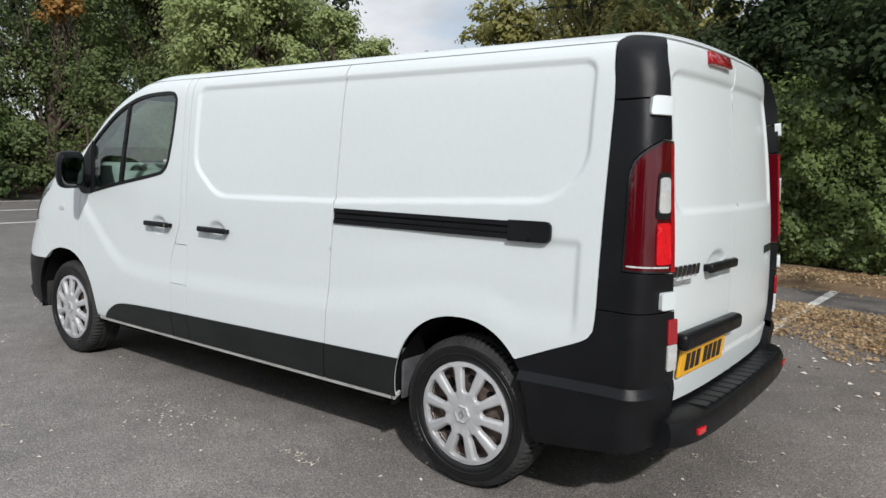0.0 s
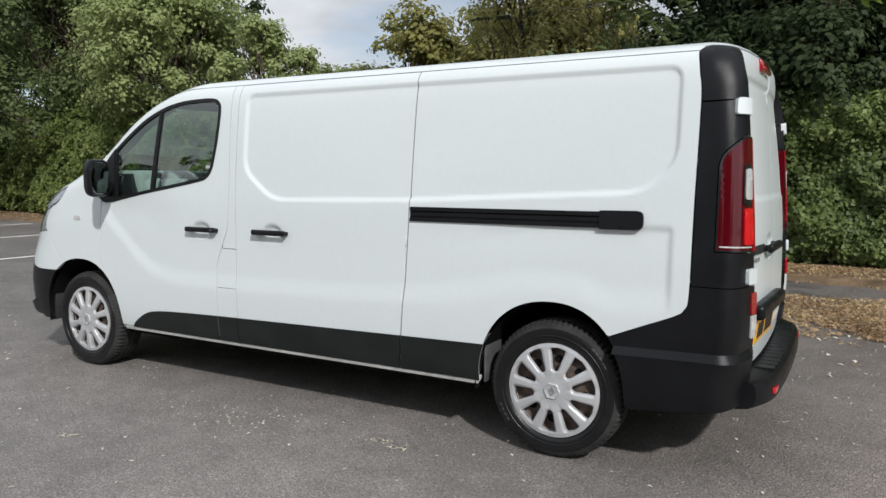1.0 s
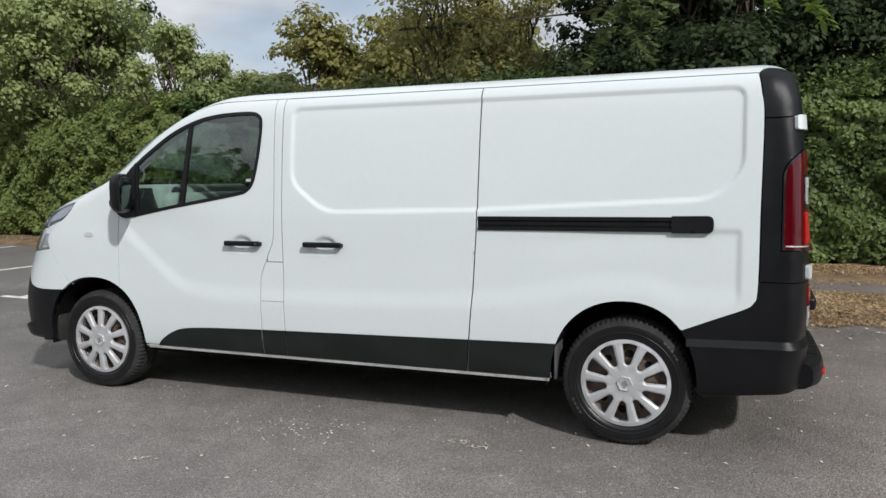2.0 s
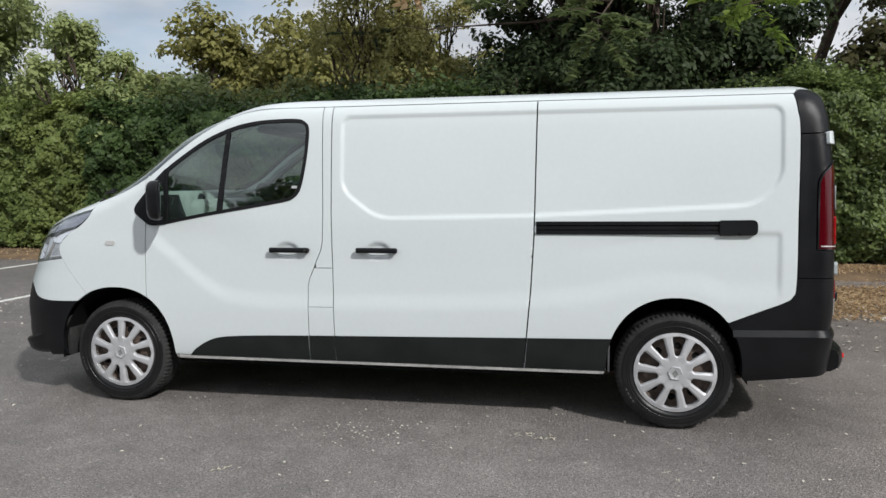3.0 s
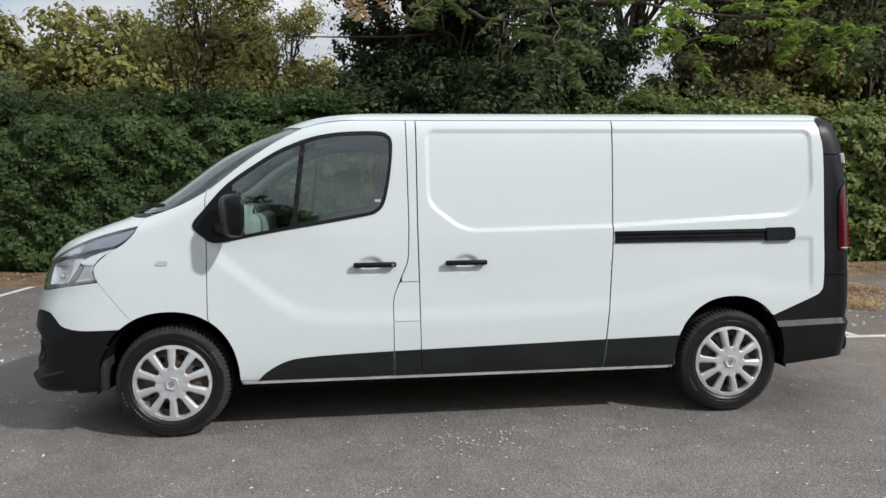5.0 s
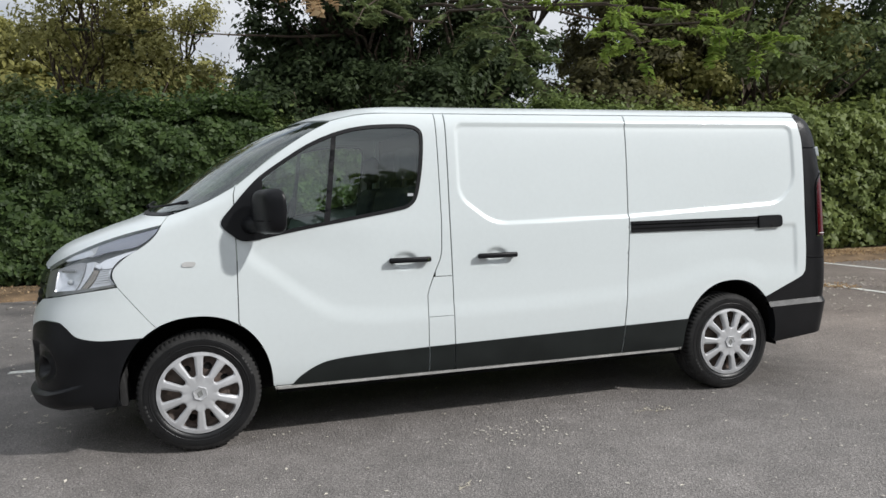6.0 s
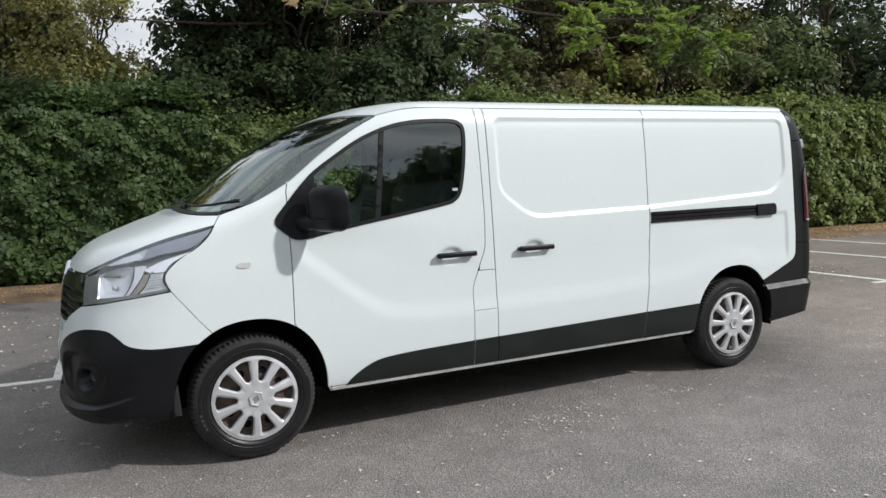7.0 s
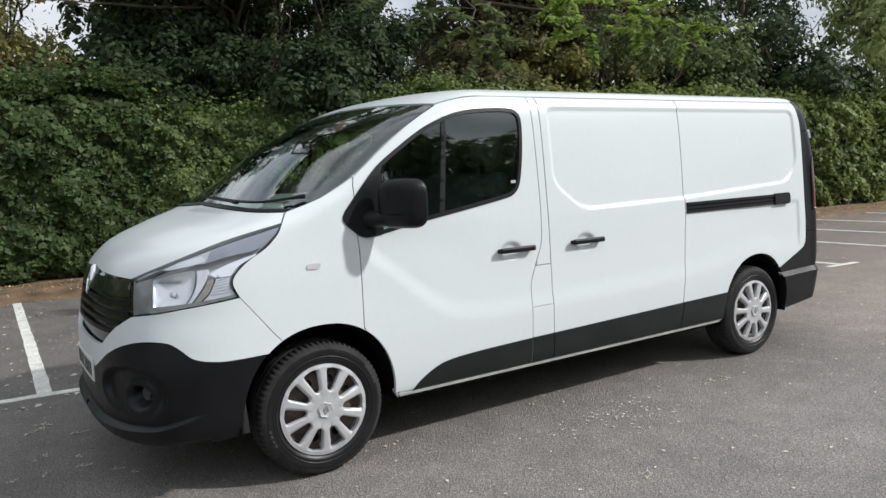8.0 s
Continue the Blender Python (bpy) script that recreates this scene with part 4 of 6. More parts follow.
for k, x in enumerate((-0.17, -0.118, -0.066, -0.018, 0.062, 0.114, 0.166)):
    bm = bmesh.new()
    box(bm, (x - 0.019, 0.0125, -0.036), (x + 0.019, 0.0140, 0.036), 0.0, m)
    part("bar", bm, INK, plate, "dark bar")
def written(name, text, size, at, mat, parent, label):
    """Raised words on a frame of stand()."""
    cu = bpy.data.curves.new(name, "FONT")
    cu.body, cu.size, cu.extrude, cu.align_x, cu.shear = text, size, 0.0012, "CENTER", 0.2
    ob = new(name, cu)
    me = bpy.data.meshes.new_from_object(ob.evaluated_get(bpy.context.evaluated_depsgraph_get()))
    bpy.data.objects.remove(ob)
    x, y, z, p = (at.col[k].to_3d() for k in range(4))
    me.transform(Matrix(((-x.x, z.x, y.x, p.x), (-x.y, z.y, y.y, p.y), (-x.z, z.z, y.z, p.z), (0, 0, 0, 1))))
    me.materials.clear()
    me.materials.append(mat)
    return hang(name, me, parent, label)


for k in range(6):
    bm = bmesh.new()
    box(bm, (-0.112 + 0.038 * k, 0.0, -0.021), (-0.112 + 0.038 * k + 0.023, 0.005, 0.021), 0.002)
    for p in bm.verts:
        p.co.x -= 0.25 * p.co.z
    bmesh.ops.transform(bm, matrix=stand(4.585, 1.032, -0.026), verts=bm.verts)
    part("badge_bar", bm, GLOSS_BLACK, rear_door_ob, "small slanted dark badge bar")
written("badge_text", "Business", 0.042, stand(4.565, 0.978, -0.026), LAMP_DARK, rear_door_ob, "small dark grey lettering")
m = stand(4.68, 1.03, -0.03)
m = Matrix.Diagonal((1, -1, 1, 1)) @ m @ Matrix.Diagonal((-1, 1, 1, 1))
for k in range(4):
    bm = bmesh.new()
    box(bm, (-0.09 + 0.045 * k, 0.0, -0.02), (-0.09 + 0.045 * k + 0.034, 0.005, 0.02), 0.002, m)
    part("badge_bar", bm, GLOSS_BLACK, far_door_ob, "small dark badge bar")

# headlamp insides
smoke_low = [(-0.925, 1.03), (-0.80, 1.075), (-0.70, 1.09), (-0.60, 1.105), (-0.53, 1.11), (-0.43, 1.135), (-0.30, 1.155), (-0.235, 1.185)]
smoke = curve(smoke_low) + curve([(-0.19, 1.225), (-0.165, 1.262)]) + curve([(-0.17, 1.262), (-0.42, 1.20), (-0.70, 1.112), (-0.92, 1.044)])
skin_part("lamp_trim", smoke, SMOKE, lamp_ob, "smoky upper trim", out=-0.006, depth=0.012, gap=0.004, rel=False)
skin_part("inner_bezel", straight([(-0.926, 0.885), (-0.806, 0.902), (-0.806, 1.056), (-0.934, 1.030)]), LAMP_DARK, lamp_ob, "dark grey inner bezel", out=-0.012, depth=0.03, gap=0.002, rel=False)
skin_part("lower_bezel", curve([(-0.815, 0.898), (-0.62, 0.925), (-0.40, 0.955)]) + curve([(-0.405, 0.968), (-0.60, 0.944), (-0.815, 0.925)]), LAMP_DARK, lamp_ob, "dark lower lip", out=-0.010, depth=0.03, gap=0.0, rel=False)
# a deep bowl with a straight inner edge and a rounded outer one, and a bulb in its middle
rim = loop(straight([(-0.800, 1.046), (-0.800, 0.925)], 0.02) + curve([(-0.790, 0.912), (-0.755, 0.908), (-0.656, 0.924), (-0.618, 0.956), (-0.588, 1.016), (-0.578, 1.082)]) + curve([(-0.60, 1.086), (-0.676, 1.074), (-0.772, 1.052)]))
middle, rim_n, rings = np.array((-0.705, 0.985)), len(rim), []
for k, depth in ((1.0, 0.0), (0.985, -0.006), (0.94, -0.014), (0.84, -0.022), (0.66, -0.029), (0.42, -0.033), (0.20, -0.035), (0.03, -0.035)):
    q = middle + (rim - middle) * k
    rings.append(surf(q[:, 0], q[:, 1], -0.010 + depth, False)[0])
bowl_f = [(i * rim_n + k, i * rim_n + (k + 1) % rim_n, (i + 1) * rim_n + (k + 1) % rim_n, (i + 1) * rim_n + k) for i in range(len(rings) - 1) for k in range(rim_n)]
twinned(hang("reflector_bowl", mesh_of("reflector_bowl", np.concatenate(rings), bowl_f, DISH), lamp_ob, "shiny deep reflector bowl"))
m = stand(-0.705, 0.985, -0.010)
bm = bmesh.new()
tube(bm, [m @ Vector((0, -0.034, 0)), m @ Vector((0, -0.016, 0)), m @ Vector((0, -0.010, 0))], [0.014, 0.013, 0.006], 14)
both("bulb_shield", bm, LAMP_GREY, lamp_ob, "round bulb shield")
# a dark bar paints the streak that is mirrored at the bowl's top
bm = bmesh.new()
box(bm, (-0.035, -0.022, 0.052), (0.075, -0.014, 0.064), 0.003)
bm.transform(m)
both("mirror_streak", bm, LAMP_DARK, lamp_ob, "dark bar standing in for a mirrored streak")
skin_part("clear_corner", curve([(-0.573, 1.084), (-0.522, 1.090)]) + curve([(-0.520, 1.075), (-0.530, 1.043), (-0.570, 0.985), (-0.612, 0.938), (-0.648, 0.919)]) + curve([(-0.640, 0.928), (-0.610, 0.960), (-0.580, 1.016), (-0.571, 1.07)]), REFLECTOR, lamp_ob, "pale corner reflector", out=-0.014, depth=0.03, gap=0.0, rel=False)
skin_part("dark_fin", straight([(-0.496, 1.044), (-0.522, 1.046)]) + curve([(-0.530, 1.028), (-0.556, 0.990), (-0.604, 0.935)]) + curve([(-0.585, 0.931), (-0.530, 0.978), (-0.498, 1.035)]), LAMP_BEIGE, lamp_ob, "dull beige divider", out=-0.014, depth=0.03, gap=0.0, rel=False)
skin_part("side_reflector", straight([(-0.486, 1.046), (-0.424, 1.050)]) + curve([(-0.430, 1.02), (-0.428, 0.996), (-0.402, 0.962)]) + straight([(-0.420, 0.956), (-0.572, 0.930)]) + curve([(-0.565, 0.938), (-0.522, 0.978), (-0.490, 1.035)]), REFLECTOR, lamp_ob, "ribbed side reflector", out=-0.016, depth=0.02, gap=0.0, rel=False)
for k in range(6):
    z = 0.972 + 0.0125 * k
    u0 = np.interp(z, (0.94, 0.978, 1.046), (-0.555, -0.515, -0.478))
    skin_part("rib", straight([(u0, z), (-0.436, z + 0.008), (-0.436, z + 0.012), (u0, z + 0.004)]), LAMP_GREY, lamp_ob, "fine rib", out=-0.012, depth=0.008, gap=0.0, step=0.03, rel=False)
skin_part("chrome_band", curve([(-0.516, 1.066), (-0.444, 1.100), (-0.36, 1.126), (-0.285, 1.146)]) + curve([(-0.300, 1.134), (-0.376, 1.096), (-0.418, 1.054)]) + straight([(-0.424, 1.052), (-0.488, 1.050)]), DISH, lamp_ob, "chrome band", out=-0.010, depth=0.02, gap=0.0, rel=False)
skin_part("clear_trim", curve(smoke_low[:5]) + curve([(-0.512, 1.13), (-0.497, 1.172)]) + curve([(-0.51, 1.170), (-0.70, 1.110), (-0.915, 1.043)]), LAMP_GREY, lamp_ob, "pale clear end of the trim", out=-0.0045, depth=0.008, gap=0.004, rel=False)
skin_part("running_light", curve([(-0.735, 1.088), (-0.648, 1.124), (-0.542, 1.147)]) + curve([(-0.530, 1.136), (-0.526, 1.124), (-0.596, 1.106), (-0.70, 1.089)]), REFLECTOR, lamp_ob, "pale running light", out=-0.003, depth=0.006, gap=0.0, rel=False)
skin_part("lamp_seal", lamp, SEAL, lamp_ob, "black seal", holes=[inset(loop(lamp), 0.0035)], out=-0.001, depth=0.02, gap=0.002, step=0.02, rel=False)

# fog lamps deep in their recesses
m = stand(-0.925, 0.512, -0.088)
fog_v, fog_f = lathe([(0.046, 0.004), (0.042, 0.010), (0.038, 0.008), (0.030, 0.002), (0.018, -0.004), (0.002, -0.006)], 32)
fog_v = np.array([tuple(m @ Vector(p)) for p in fog_v])
twinned(hang("fog_lamp", mesh_of("fog_lamp", fog_v, fog_f, GUARD), lower_ob, "round dark fog lamp blank"))

# grille slats and badge
for v in (0.80, 0.845, 0.89, 0.94):
    reach = {0.80: -1.10, 0.845: -1.03, 0.89: -0.96, 0.94: -0.95}[v]
    us = [reach + (front_centre(v)[0] - reach) * t for t in np.linspace(0, 1, 30)]
    slat = [np.array((u, v - 0.010)) for u in us] + [np.array((u, v + 0.010)) for u in us[::-1]]
    skin_part("slat", slat, PLASTIC, grille_ob, "black grille slat", centre=True, out=-0.008, depth=0.03, gap=0.0, step=0.02, rel=False)
skin_part("grille_bar", [np.array((u, 0.965)) for u in np.linspace(-0.95, front_centre(0.965)[0], 30)] + [np.array((u, 1.04)) for u in np.linspace(front_centre(1.04)[0], -0.945, 30)],
          GLOSS_BLACK, grille_ob, "gloss black upper bar", centre=True, out=-0.004, depth=0.03, gap=0.0, step=0.02, rel=False)
bm = bmesh.new()
m = Matrix.Translation((-0.868, 0, 0.995)) @ pose(0, 0, 0, 0, 16, 0)
ring = [[bm.verts.new(m @ Vector((d, 0.058 * k * sy, 0.085 * k * sz))) for sy, sz in ((0, 1), (1, 0), (0, -1), (-1, 0))] for d, k in ((0.02, 1.0), (-0.012, 0.94), (-0.02, 0.8), (-0.008, 0.45))]
for r0, r1 in zip(ring, ring[1:]):
    for k in range(4):
        bm.faces.new((r0[k], r0[(k + 1) % 4], r1[(k + 1) % 4], r1[k]))
bm.faces.new(ring[-1])
part("badge", bm, CHROME, grille_ob, "chrome lozenge badge")
def on_front(half0, half1, lo, hi, n=10):
    """A strip of the nose between two distances from the middle and two heights."""
    us = lambda v: np.linspace(front_centre(v)[0] + half1, front_centre(v)[0] + half0, n)
    return [np.array((u, lo)) for u in us(lo)] + [np.array((u, hi)) for u in us(hi)[::-1]]


plate = skin_part("number_plate", on_front(0.0, 0.26, 0.515, 0.628), PALE_PLATE, van, "white number plate", centre=True, out=0.008, depth=0.006, gap=0.0, step=0.02, rel=False)
for h in (0.035, 0.095, 0.15, 0.205):
    skin_part("bar", on_front(h - 0.018, h + 0.018, 0.535, 0.608, 4), INK, plate, "dark bar", out=0.0095, depth=0.001, gap=0.0, step=0.02, rel=False)

# wipers and scuttle
skin_part("scuttle", curve(scr_low) + [np.array((front_centre(1.37)[0], 1.37))] + curve([(front_centre(1.372)[0], 1.372), (-0.99, 1.366), (-0.57, 1.352), (-0.30, 1.338), (-0.10, 1.334)]),
          PLASTIC, van, "black plastic scuttle", centre=True, out=0.003, depth=0.01, gap=0.0, step=0.02, rel=False)
for path in ([(-0.02, 1.375), (-0.25, 1.352), (-0.55, 1.362), (-0.82, 1.378)], [(-0.45, 1.352), (-0.70, 1.365), (-1.0, 1.378), (-1.22, 1.382)]):
    pts = [surf(np.array([u]), np.array([v]), 0.022, False)[0][0] for u, v in curve(path, 0.05)]
    bm = bmesh.new()
    tube(bm, pts, [0.012] * 2 + [0.007] * (len(pts) - 2), 6)
    wiper = part("wiper", bm, PLASTIC, screen_ob, "black wiper", True)

# window surround of the cab: rear-view sticker
bm = bmesh.new()
box(bm, (-0.017, 0.0, -0.008), (0.017, 0.002, 0.008), 0.0, stand(1.235, 1.405, -0.004))
part("sticker", bm, LAMP_GREY, door_ob, "small pale sticker")

# ---- wheels ----
def tyre_mesh(which):
    r = 0.335
    side = [(0.212, 0.080), (0.225, 0.086), (0.2325, 0.096), (0.236, 0.101), (0.250, 0.108), (0.2535, 0.1085), (0.2545, 0.1065), (0.258, 0.1068), (0.276, 0.111), (0.292, 0.1105), (0.2935, 0.1088), (0.300, 0.108), (0.318, 0.099), (0.327, 0.090)]
    tread = [(0.332, 0.080), (0.335, 0.060), (0.3355, 0.045), (0.3275, 0.043), (0.3275, 0.036), (0.3355, 0.034), (0.336, 0.006), (0.328, 0.004), (0.328, -0.004)]
    prof = {"tyre": [(a, -b) for a, b in side[:-2]] + [(0.30, -0.06), (0.30, 0.06)] + [(a, b) for a, b in side[:-2][::-1]],
            "tread": [(a, -b) for a, b in side[-3:] + tread] + [(a, b) for a, b in (side[-3:] + tread)[::-1]]}[which]
    n = 360 if which == "tread" else 144
    v, f = lathe(prof, n)
    v = v.reshape(len(prof), n, 3)
    cut = np.arange(n) % 5 < 2
    for i, (a, b) in enumerate(prof):
        if a > 0.325 and abs(b) > 0.044:
            k = 0.3255 / a if a > 0.330 else 0.986
            v[i, cut, 0] *= k
            v[i, cut, 2] *= k
    flat = v.reshape(-1, 3)
    flat[:, 2] = np.maximum(flat[:, 2], -0.333)
    return flat, f


def cap_mesh():
    """A ten-spoked cap: flat-topped spokes with falling flanks, petal openings between them, dished to the middle."""
    n, R, cols = 10, 0.229, 8
    radii = np.concatenate([np.linspace(0.035, 0.088, 6), [0.0945], np.linspace(0.0985, 0.207, 16), [0.2110], np.linspace(0.2140, R, 4)])
    gap = np.interp(radii, (0.0945, 0.0985, 0.106, 0.135, 0.165, 0.190, 0.203, 0.207, 0.2110), (0.0, 0.008, 0.0155, 0.0225, 0.0295, 0.0365, 0.0375, 0.0340, 0.0))
    verts, faces, at = [], [], {}
    for i, (r, w) in enumerate(zip(radii, gap)):
        reach = math.pi / n - w / r
        flank = ramp((r - 0.06) / 0.05) * (1 - 0.5 * ramp((r - 0.211) / 0.016))
        for k in range(n):
            for j in range(cols + 1):
                t = 2 * j / cols - 1
                if w == 0 and j == cols:
                    at[i, k, j] = at.get((i, (k + 1) % n, 0))
                    continue
                a = math.tau * k / n + reach * t
                y = -0.1005 - 0.0165 * math.cos(r / R * math.pi / 2) - 0.005 * flank + 0.009 * flank * ramp((abs(t + 0.10) - 0.55) / 0.6)
                at[i, k, j] = len(verts)
                verts.append((r * math.cos(a), y, r * math.sin(a)))
        for k in range(n):
            if at[i, k, cols] is None:
                at[i, k, cols] = at[i, (k + 1) % n, 0]
    for i in range(len(radii) - 1):
        for k in range(n):
            for j in range(cols):
                faces.append((at[i, k, j], at[i, k, j + 1], at[i + 1, k, j + 1], at[i + 1, k, j]))
    back = {}

    def behind(v):
        if v not in back:
            back[v] = len(verts)
            x, y, z = verts[v]
            verts.append((x * 0.99, y + 0.020, z * 0.99))
        return back[v]

    for i in range(len(radii) - 1):
        if gap[i] or gap[i + 1]:
            for k in range(n):
                for j, turn in ((0, 1), (cols, -1)):
                    p, q = at[i, k, j], at[i + 1, k, j]
                    faces.append((p, q, behind(q), behind(p))[::turn])
    last = len(radii) - 1
    for k in range(n):
        for j in range(cols):
            p, q = at[last, k, j], at[last, k, j + 1]
            faces.append((p, q, behind(q), behind(p)))
    return np.array(verts), faces


TYRE, TREAD_ME = mesh_of("wheel", *tyre_mesh("tyre"), RUBBER), mesh_of("tread", *tyre_mesh("tread"), TREAD)
TREAD_ME.set_sharp_from_angle(angle=radians(32))
TYRE.set_sharp_from_angle(angle=radians(32))
CAP_ME = mesh_of("wheel_cap", *cap_mesh(), CAP)
CAP_ME.set_sharp_from_angle(angle=radians(50))
RIM_ME = mesh_of("steel_rim", *lathe([(0.214, -0.090), (0.212, -0.098), (0.214, -0.092), (0.212, -0.075), (0.208, -0.052), (0.185, -0.050), (0.165, -0.062), (0.125, -0.070), (0.06, -0.066), (0.002, -0.066)], 48), STEEL)
RING_ME = mesh_of("rim_ring", *lathe([(0.2275, -0.090), (0.222, -0.088), (0.213, -0.072), (0.209, -0.062)], 60), CAP)
HOLE_ME = mesh_of("vent", *lathe([(0.022, -0.001), (0.022, 0.0), (0.002, 0.0)], 14), UNDER)
LIP_ME = mesh_of("sidewall_ridge", *lathe([(0.262, -0.1075), (0.264, -0.1118), (0.267, -0.1122), (0.269, -0.1090)], 72), RUBBER)


def hub_badge():
    """A round boss with six lobes and a flat face."""
    bm = bmesh.new()
    rings = []
    for y, k in ((-0.112, 1.0), (-0.121, 0.98), (-0.1245, 0.90), (-0.1235, 0.78), (-0.1225, 0.74)):
        rings.append([bm.verts.new((r * k * math.cos(a), y, r * k * math.sin(a))) for a in np.linspace(0, math.tau, 49)[:-1] for r in (0.040 + 0.0028 * math.cos(6 * a),)])
    for r0, r1 in zip(rings, rings[1:]):
        for k in range(48):
            bm.faces.new((r0[k], r0[(k + 1) % 48], r1[(k + 1) % 48], r1[k]))
    bm.faces.new(rings[-1])
    return bm


def hub_lozenge():
    bm = bmesh.new()
    rings = [[bm.verts.new((0.019 * k * sx, y, 0.026 * k * sz)) for sx, sz in ((0, 1), (1, 0), (0, -1), (-1, 0))] for y, k in ((-0.1220, 1.0), (-0.1245, 0.9), (-0.1245, 0.55), (-0.1228, 0.45))]
    for r0, r1 in zip(rings, rings[1:]):
        for k in range(4):
            bm.faces.new((r0[k], r0[(k + 1) % 4], r1[(k + 1) % 4], r1[k]))
    bm.faces.new(rings[-1])
    return bm


def lathe_arc(profile, a0, a1, n):
    a = np.linspace(a0, a1, n)
    verts = np.concatenate([np.stack([r * np.cos(a), np.full(n, y), r * np.sin(a)], 1) for r, y in profile])
    faces = [(i * n + k, i * n + k + 1, (i + 1) * n + k + 1, (i + 1) * n + k) for i in range(len(profile) - 1) for k in range(n - 1)]
    return verts, faces


MARKS = [mesh_of("mark", *lathe_arc([(0.284, -0.1105), (0.285, -0.1122), (0.299, -0.1108), (0.2995, -0.1085)], a, a + 0.055, 4), material("raised_rubber", (0.024, 0.024, 0.0235), 0.6, spread=0.2)
                 if a == 0.6 else bpy.data.materials["raised_rubber"]) for a in (0.6, 0.68, 0.76, 0.84, 0.92, 3.6, 3.69, 3.78, 3.87)]
for x, turn in ((AXLES[0], 12), (AXLES[1], 0)):
    for s in (1, -1):
        at = pose(x, -0.815 * s, HUB_Z, 0, 6 + turn, 0 if s > 0 else 180)
        wheel = hang("wheel", TYRE, van, "black tyre on a steel rim", at)
        hang("tread", TREAD_ME, wheel, "dusty black tyre tread")
        hang("wheel_cap", CAP_ME, wheel, "silver ten-spoke wheel cap")
        hang("steel_rim", RIM_ME, wheel, "rusty dark steel rim")
        hang("rim_ring", RING_ME, wheel, "silver ring")
        hang("sidewall_ridge", LIP_ME, wheel)
        for me in MARKS:
            hang("mark", me, wheel, "raised rubber mark")
        for k in range(8):
            a = k * math.tau / 8
            hang("vent", HOLE_ME, wheel, "dark round vent", pose(0.148 * math.cos(a), -0.0690, 0.148 * math.sin(a), 0, 0, 0))
        boss = part("hub_badge", hub_badge(), CAP, wheel, "silver lobed hub boss", True)
        part("lozenge", hub_lozenge(), LAMP_DARK, boss, "dark grey lozenge")

# wheel housings and underside
def housing(x0, spread):
    bm = bmesh.new()
    n = 28
    rows = []
    for y in (-0.935, -0.55):
        rows.append([bm.verts.new((x0 + spread[0 if math.cos(a) < 0 else 1] * math.cos(a), y, HUB_Z - 0.05 + 0.485 * math.sin(a))) for a in np.linspace(0, math.pi, n)])
    for k in range(n - 1):
        bm.faces.new((rows[0][k], rows[0][k + 1], rows[1][k + 1], rows[1][k]))
    bm.faces.new(rows[1])
    return bm


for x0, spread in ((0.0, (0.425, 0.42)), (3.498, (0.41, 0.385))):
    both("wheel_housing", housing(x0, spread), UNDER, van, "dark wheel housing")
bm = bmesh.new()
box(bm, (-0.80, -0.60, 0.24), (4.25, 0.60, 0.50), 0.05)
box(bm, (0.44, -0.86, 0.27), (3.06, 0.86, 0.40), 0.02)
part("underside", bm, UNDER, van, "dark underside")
bm = bmesh.new()
tube(bm, [(2.95, -0.45, 0.22), (3.6, -0.45, 0.22), (4.2, -0.5, 0.25)], 0.03, 10)
part("exhaust", bm, STEEL, van, "rusty exhaust pipe")
for x in (3.128, -0.405):
    bm = bmesh.new()
    box(bm, (x - 0.006, -0.905, 0.32 if x > 1 else 0.30), (x + 0.006 + 0.026 * (x < 1), -0.72, 0.56), 0.003)
    for q in bm.verts:
        q.co.x -= 0.022 * (x < 1) * (q.co.x > x) * min(1, max(0, (q.co.z - 0.30) / 0.26))
    both("mud_guard", bm, GUARD if x > 1 else TREAD, van, "scuffed plastic guard")

# ---- cab ----
bm = bmesh.new()
tube(bm, [Vector(surf(np.array([u]), np.array([v]), -0.05, False)[0][0]) for u, v in curve(screen_side[:5], 0.06)], 0.042, 8)
both("pillar_trim", bm, GREY_TRIM, van, "pale grey pillar trim")
bm = bmesh.new()
box(bm, (1.44, -0.84, 0.42), (1.47, 0.84, 1.86), 0.0)
part("bulkhead", bm, DARK_TRIM, van, "dark bulkhead")
bm = bmesh.new()
box(bm, (0.46, -0.84, 0.42), (1.44, 0.84, 0.47), 0.0)
part("cab_floor", bm, DARK_TRIM, van, "dark cab floor")
bm = bmesh.new()
box(bm, (0.95, -0.72, 1.845), (1.44, 0.72, 1.865), 0.0)
part("headlining", bm, GREY_TRIM, van, "grey headlining")
bm = bmesh.new()
box(bm, (-0.12, -0.78, 0.83), (0.52, 0.78, 1.34), 0.06)
for p in bm.verts:
    if p.co.z > 0.9:
        p.co.z -= 0.05 * max(0, p.co.x - 0.3)
dash = part("dashboard", bm, GREY_TRIM, van, "grey dashboard", True)
bm = bmesh.new()
box(bm, (0.50, -0.52, 1.02), (0.535, -0.32, 1.13), 0.02)
part("air_vent", bm, DARK_TRIM, dash, "dark air vent", True)
bm = bmesh.new()
box(bm, (0.16, -0.80, 1.16), (0.46, 0.20, 1.385), 0.05)
part("dash_shelf", bm, GREY_TRIM, dash, "pale grey dashboard shelf", True)
bm = bmesh.new()
box(bm, (0.43, -0.50, 1.25), (0.468, -0.02, 1.34), 0.02)
part("shelf_opening", bm, DARK_TRIM, dash, "dark open shelf", True)
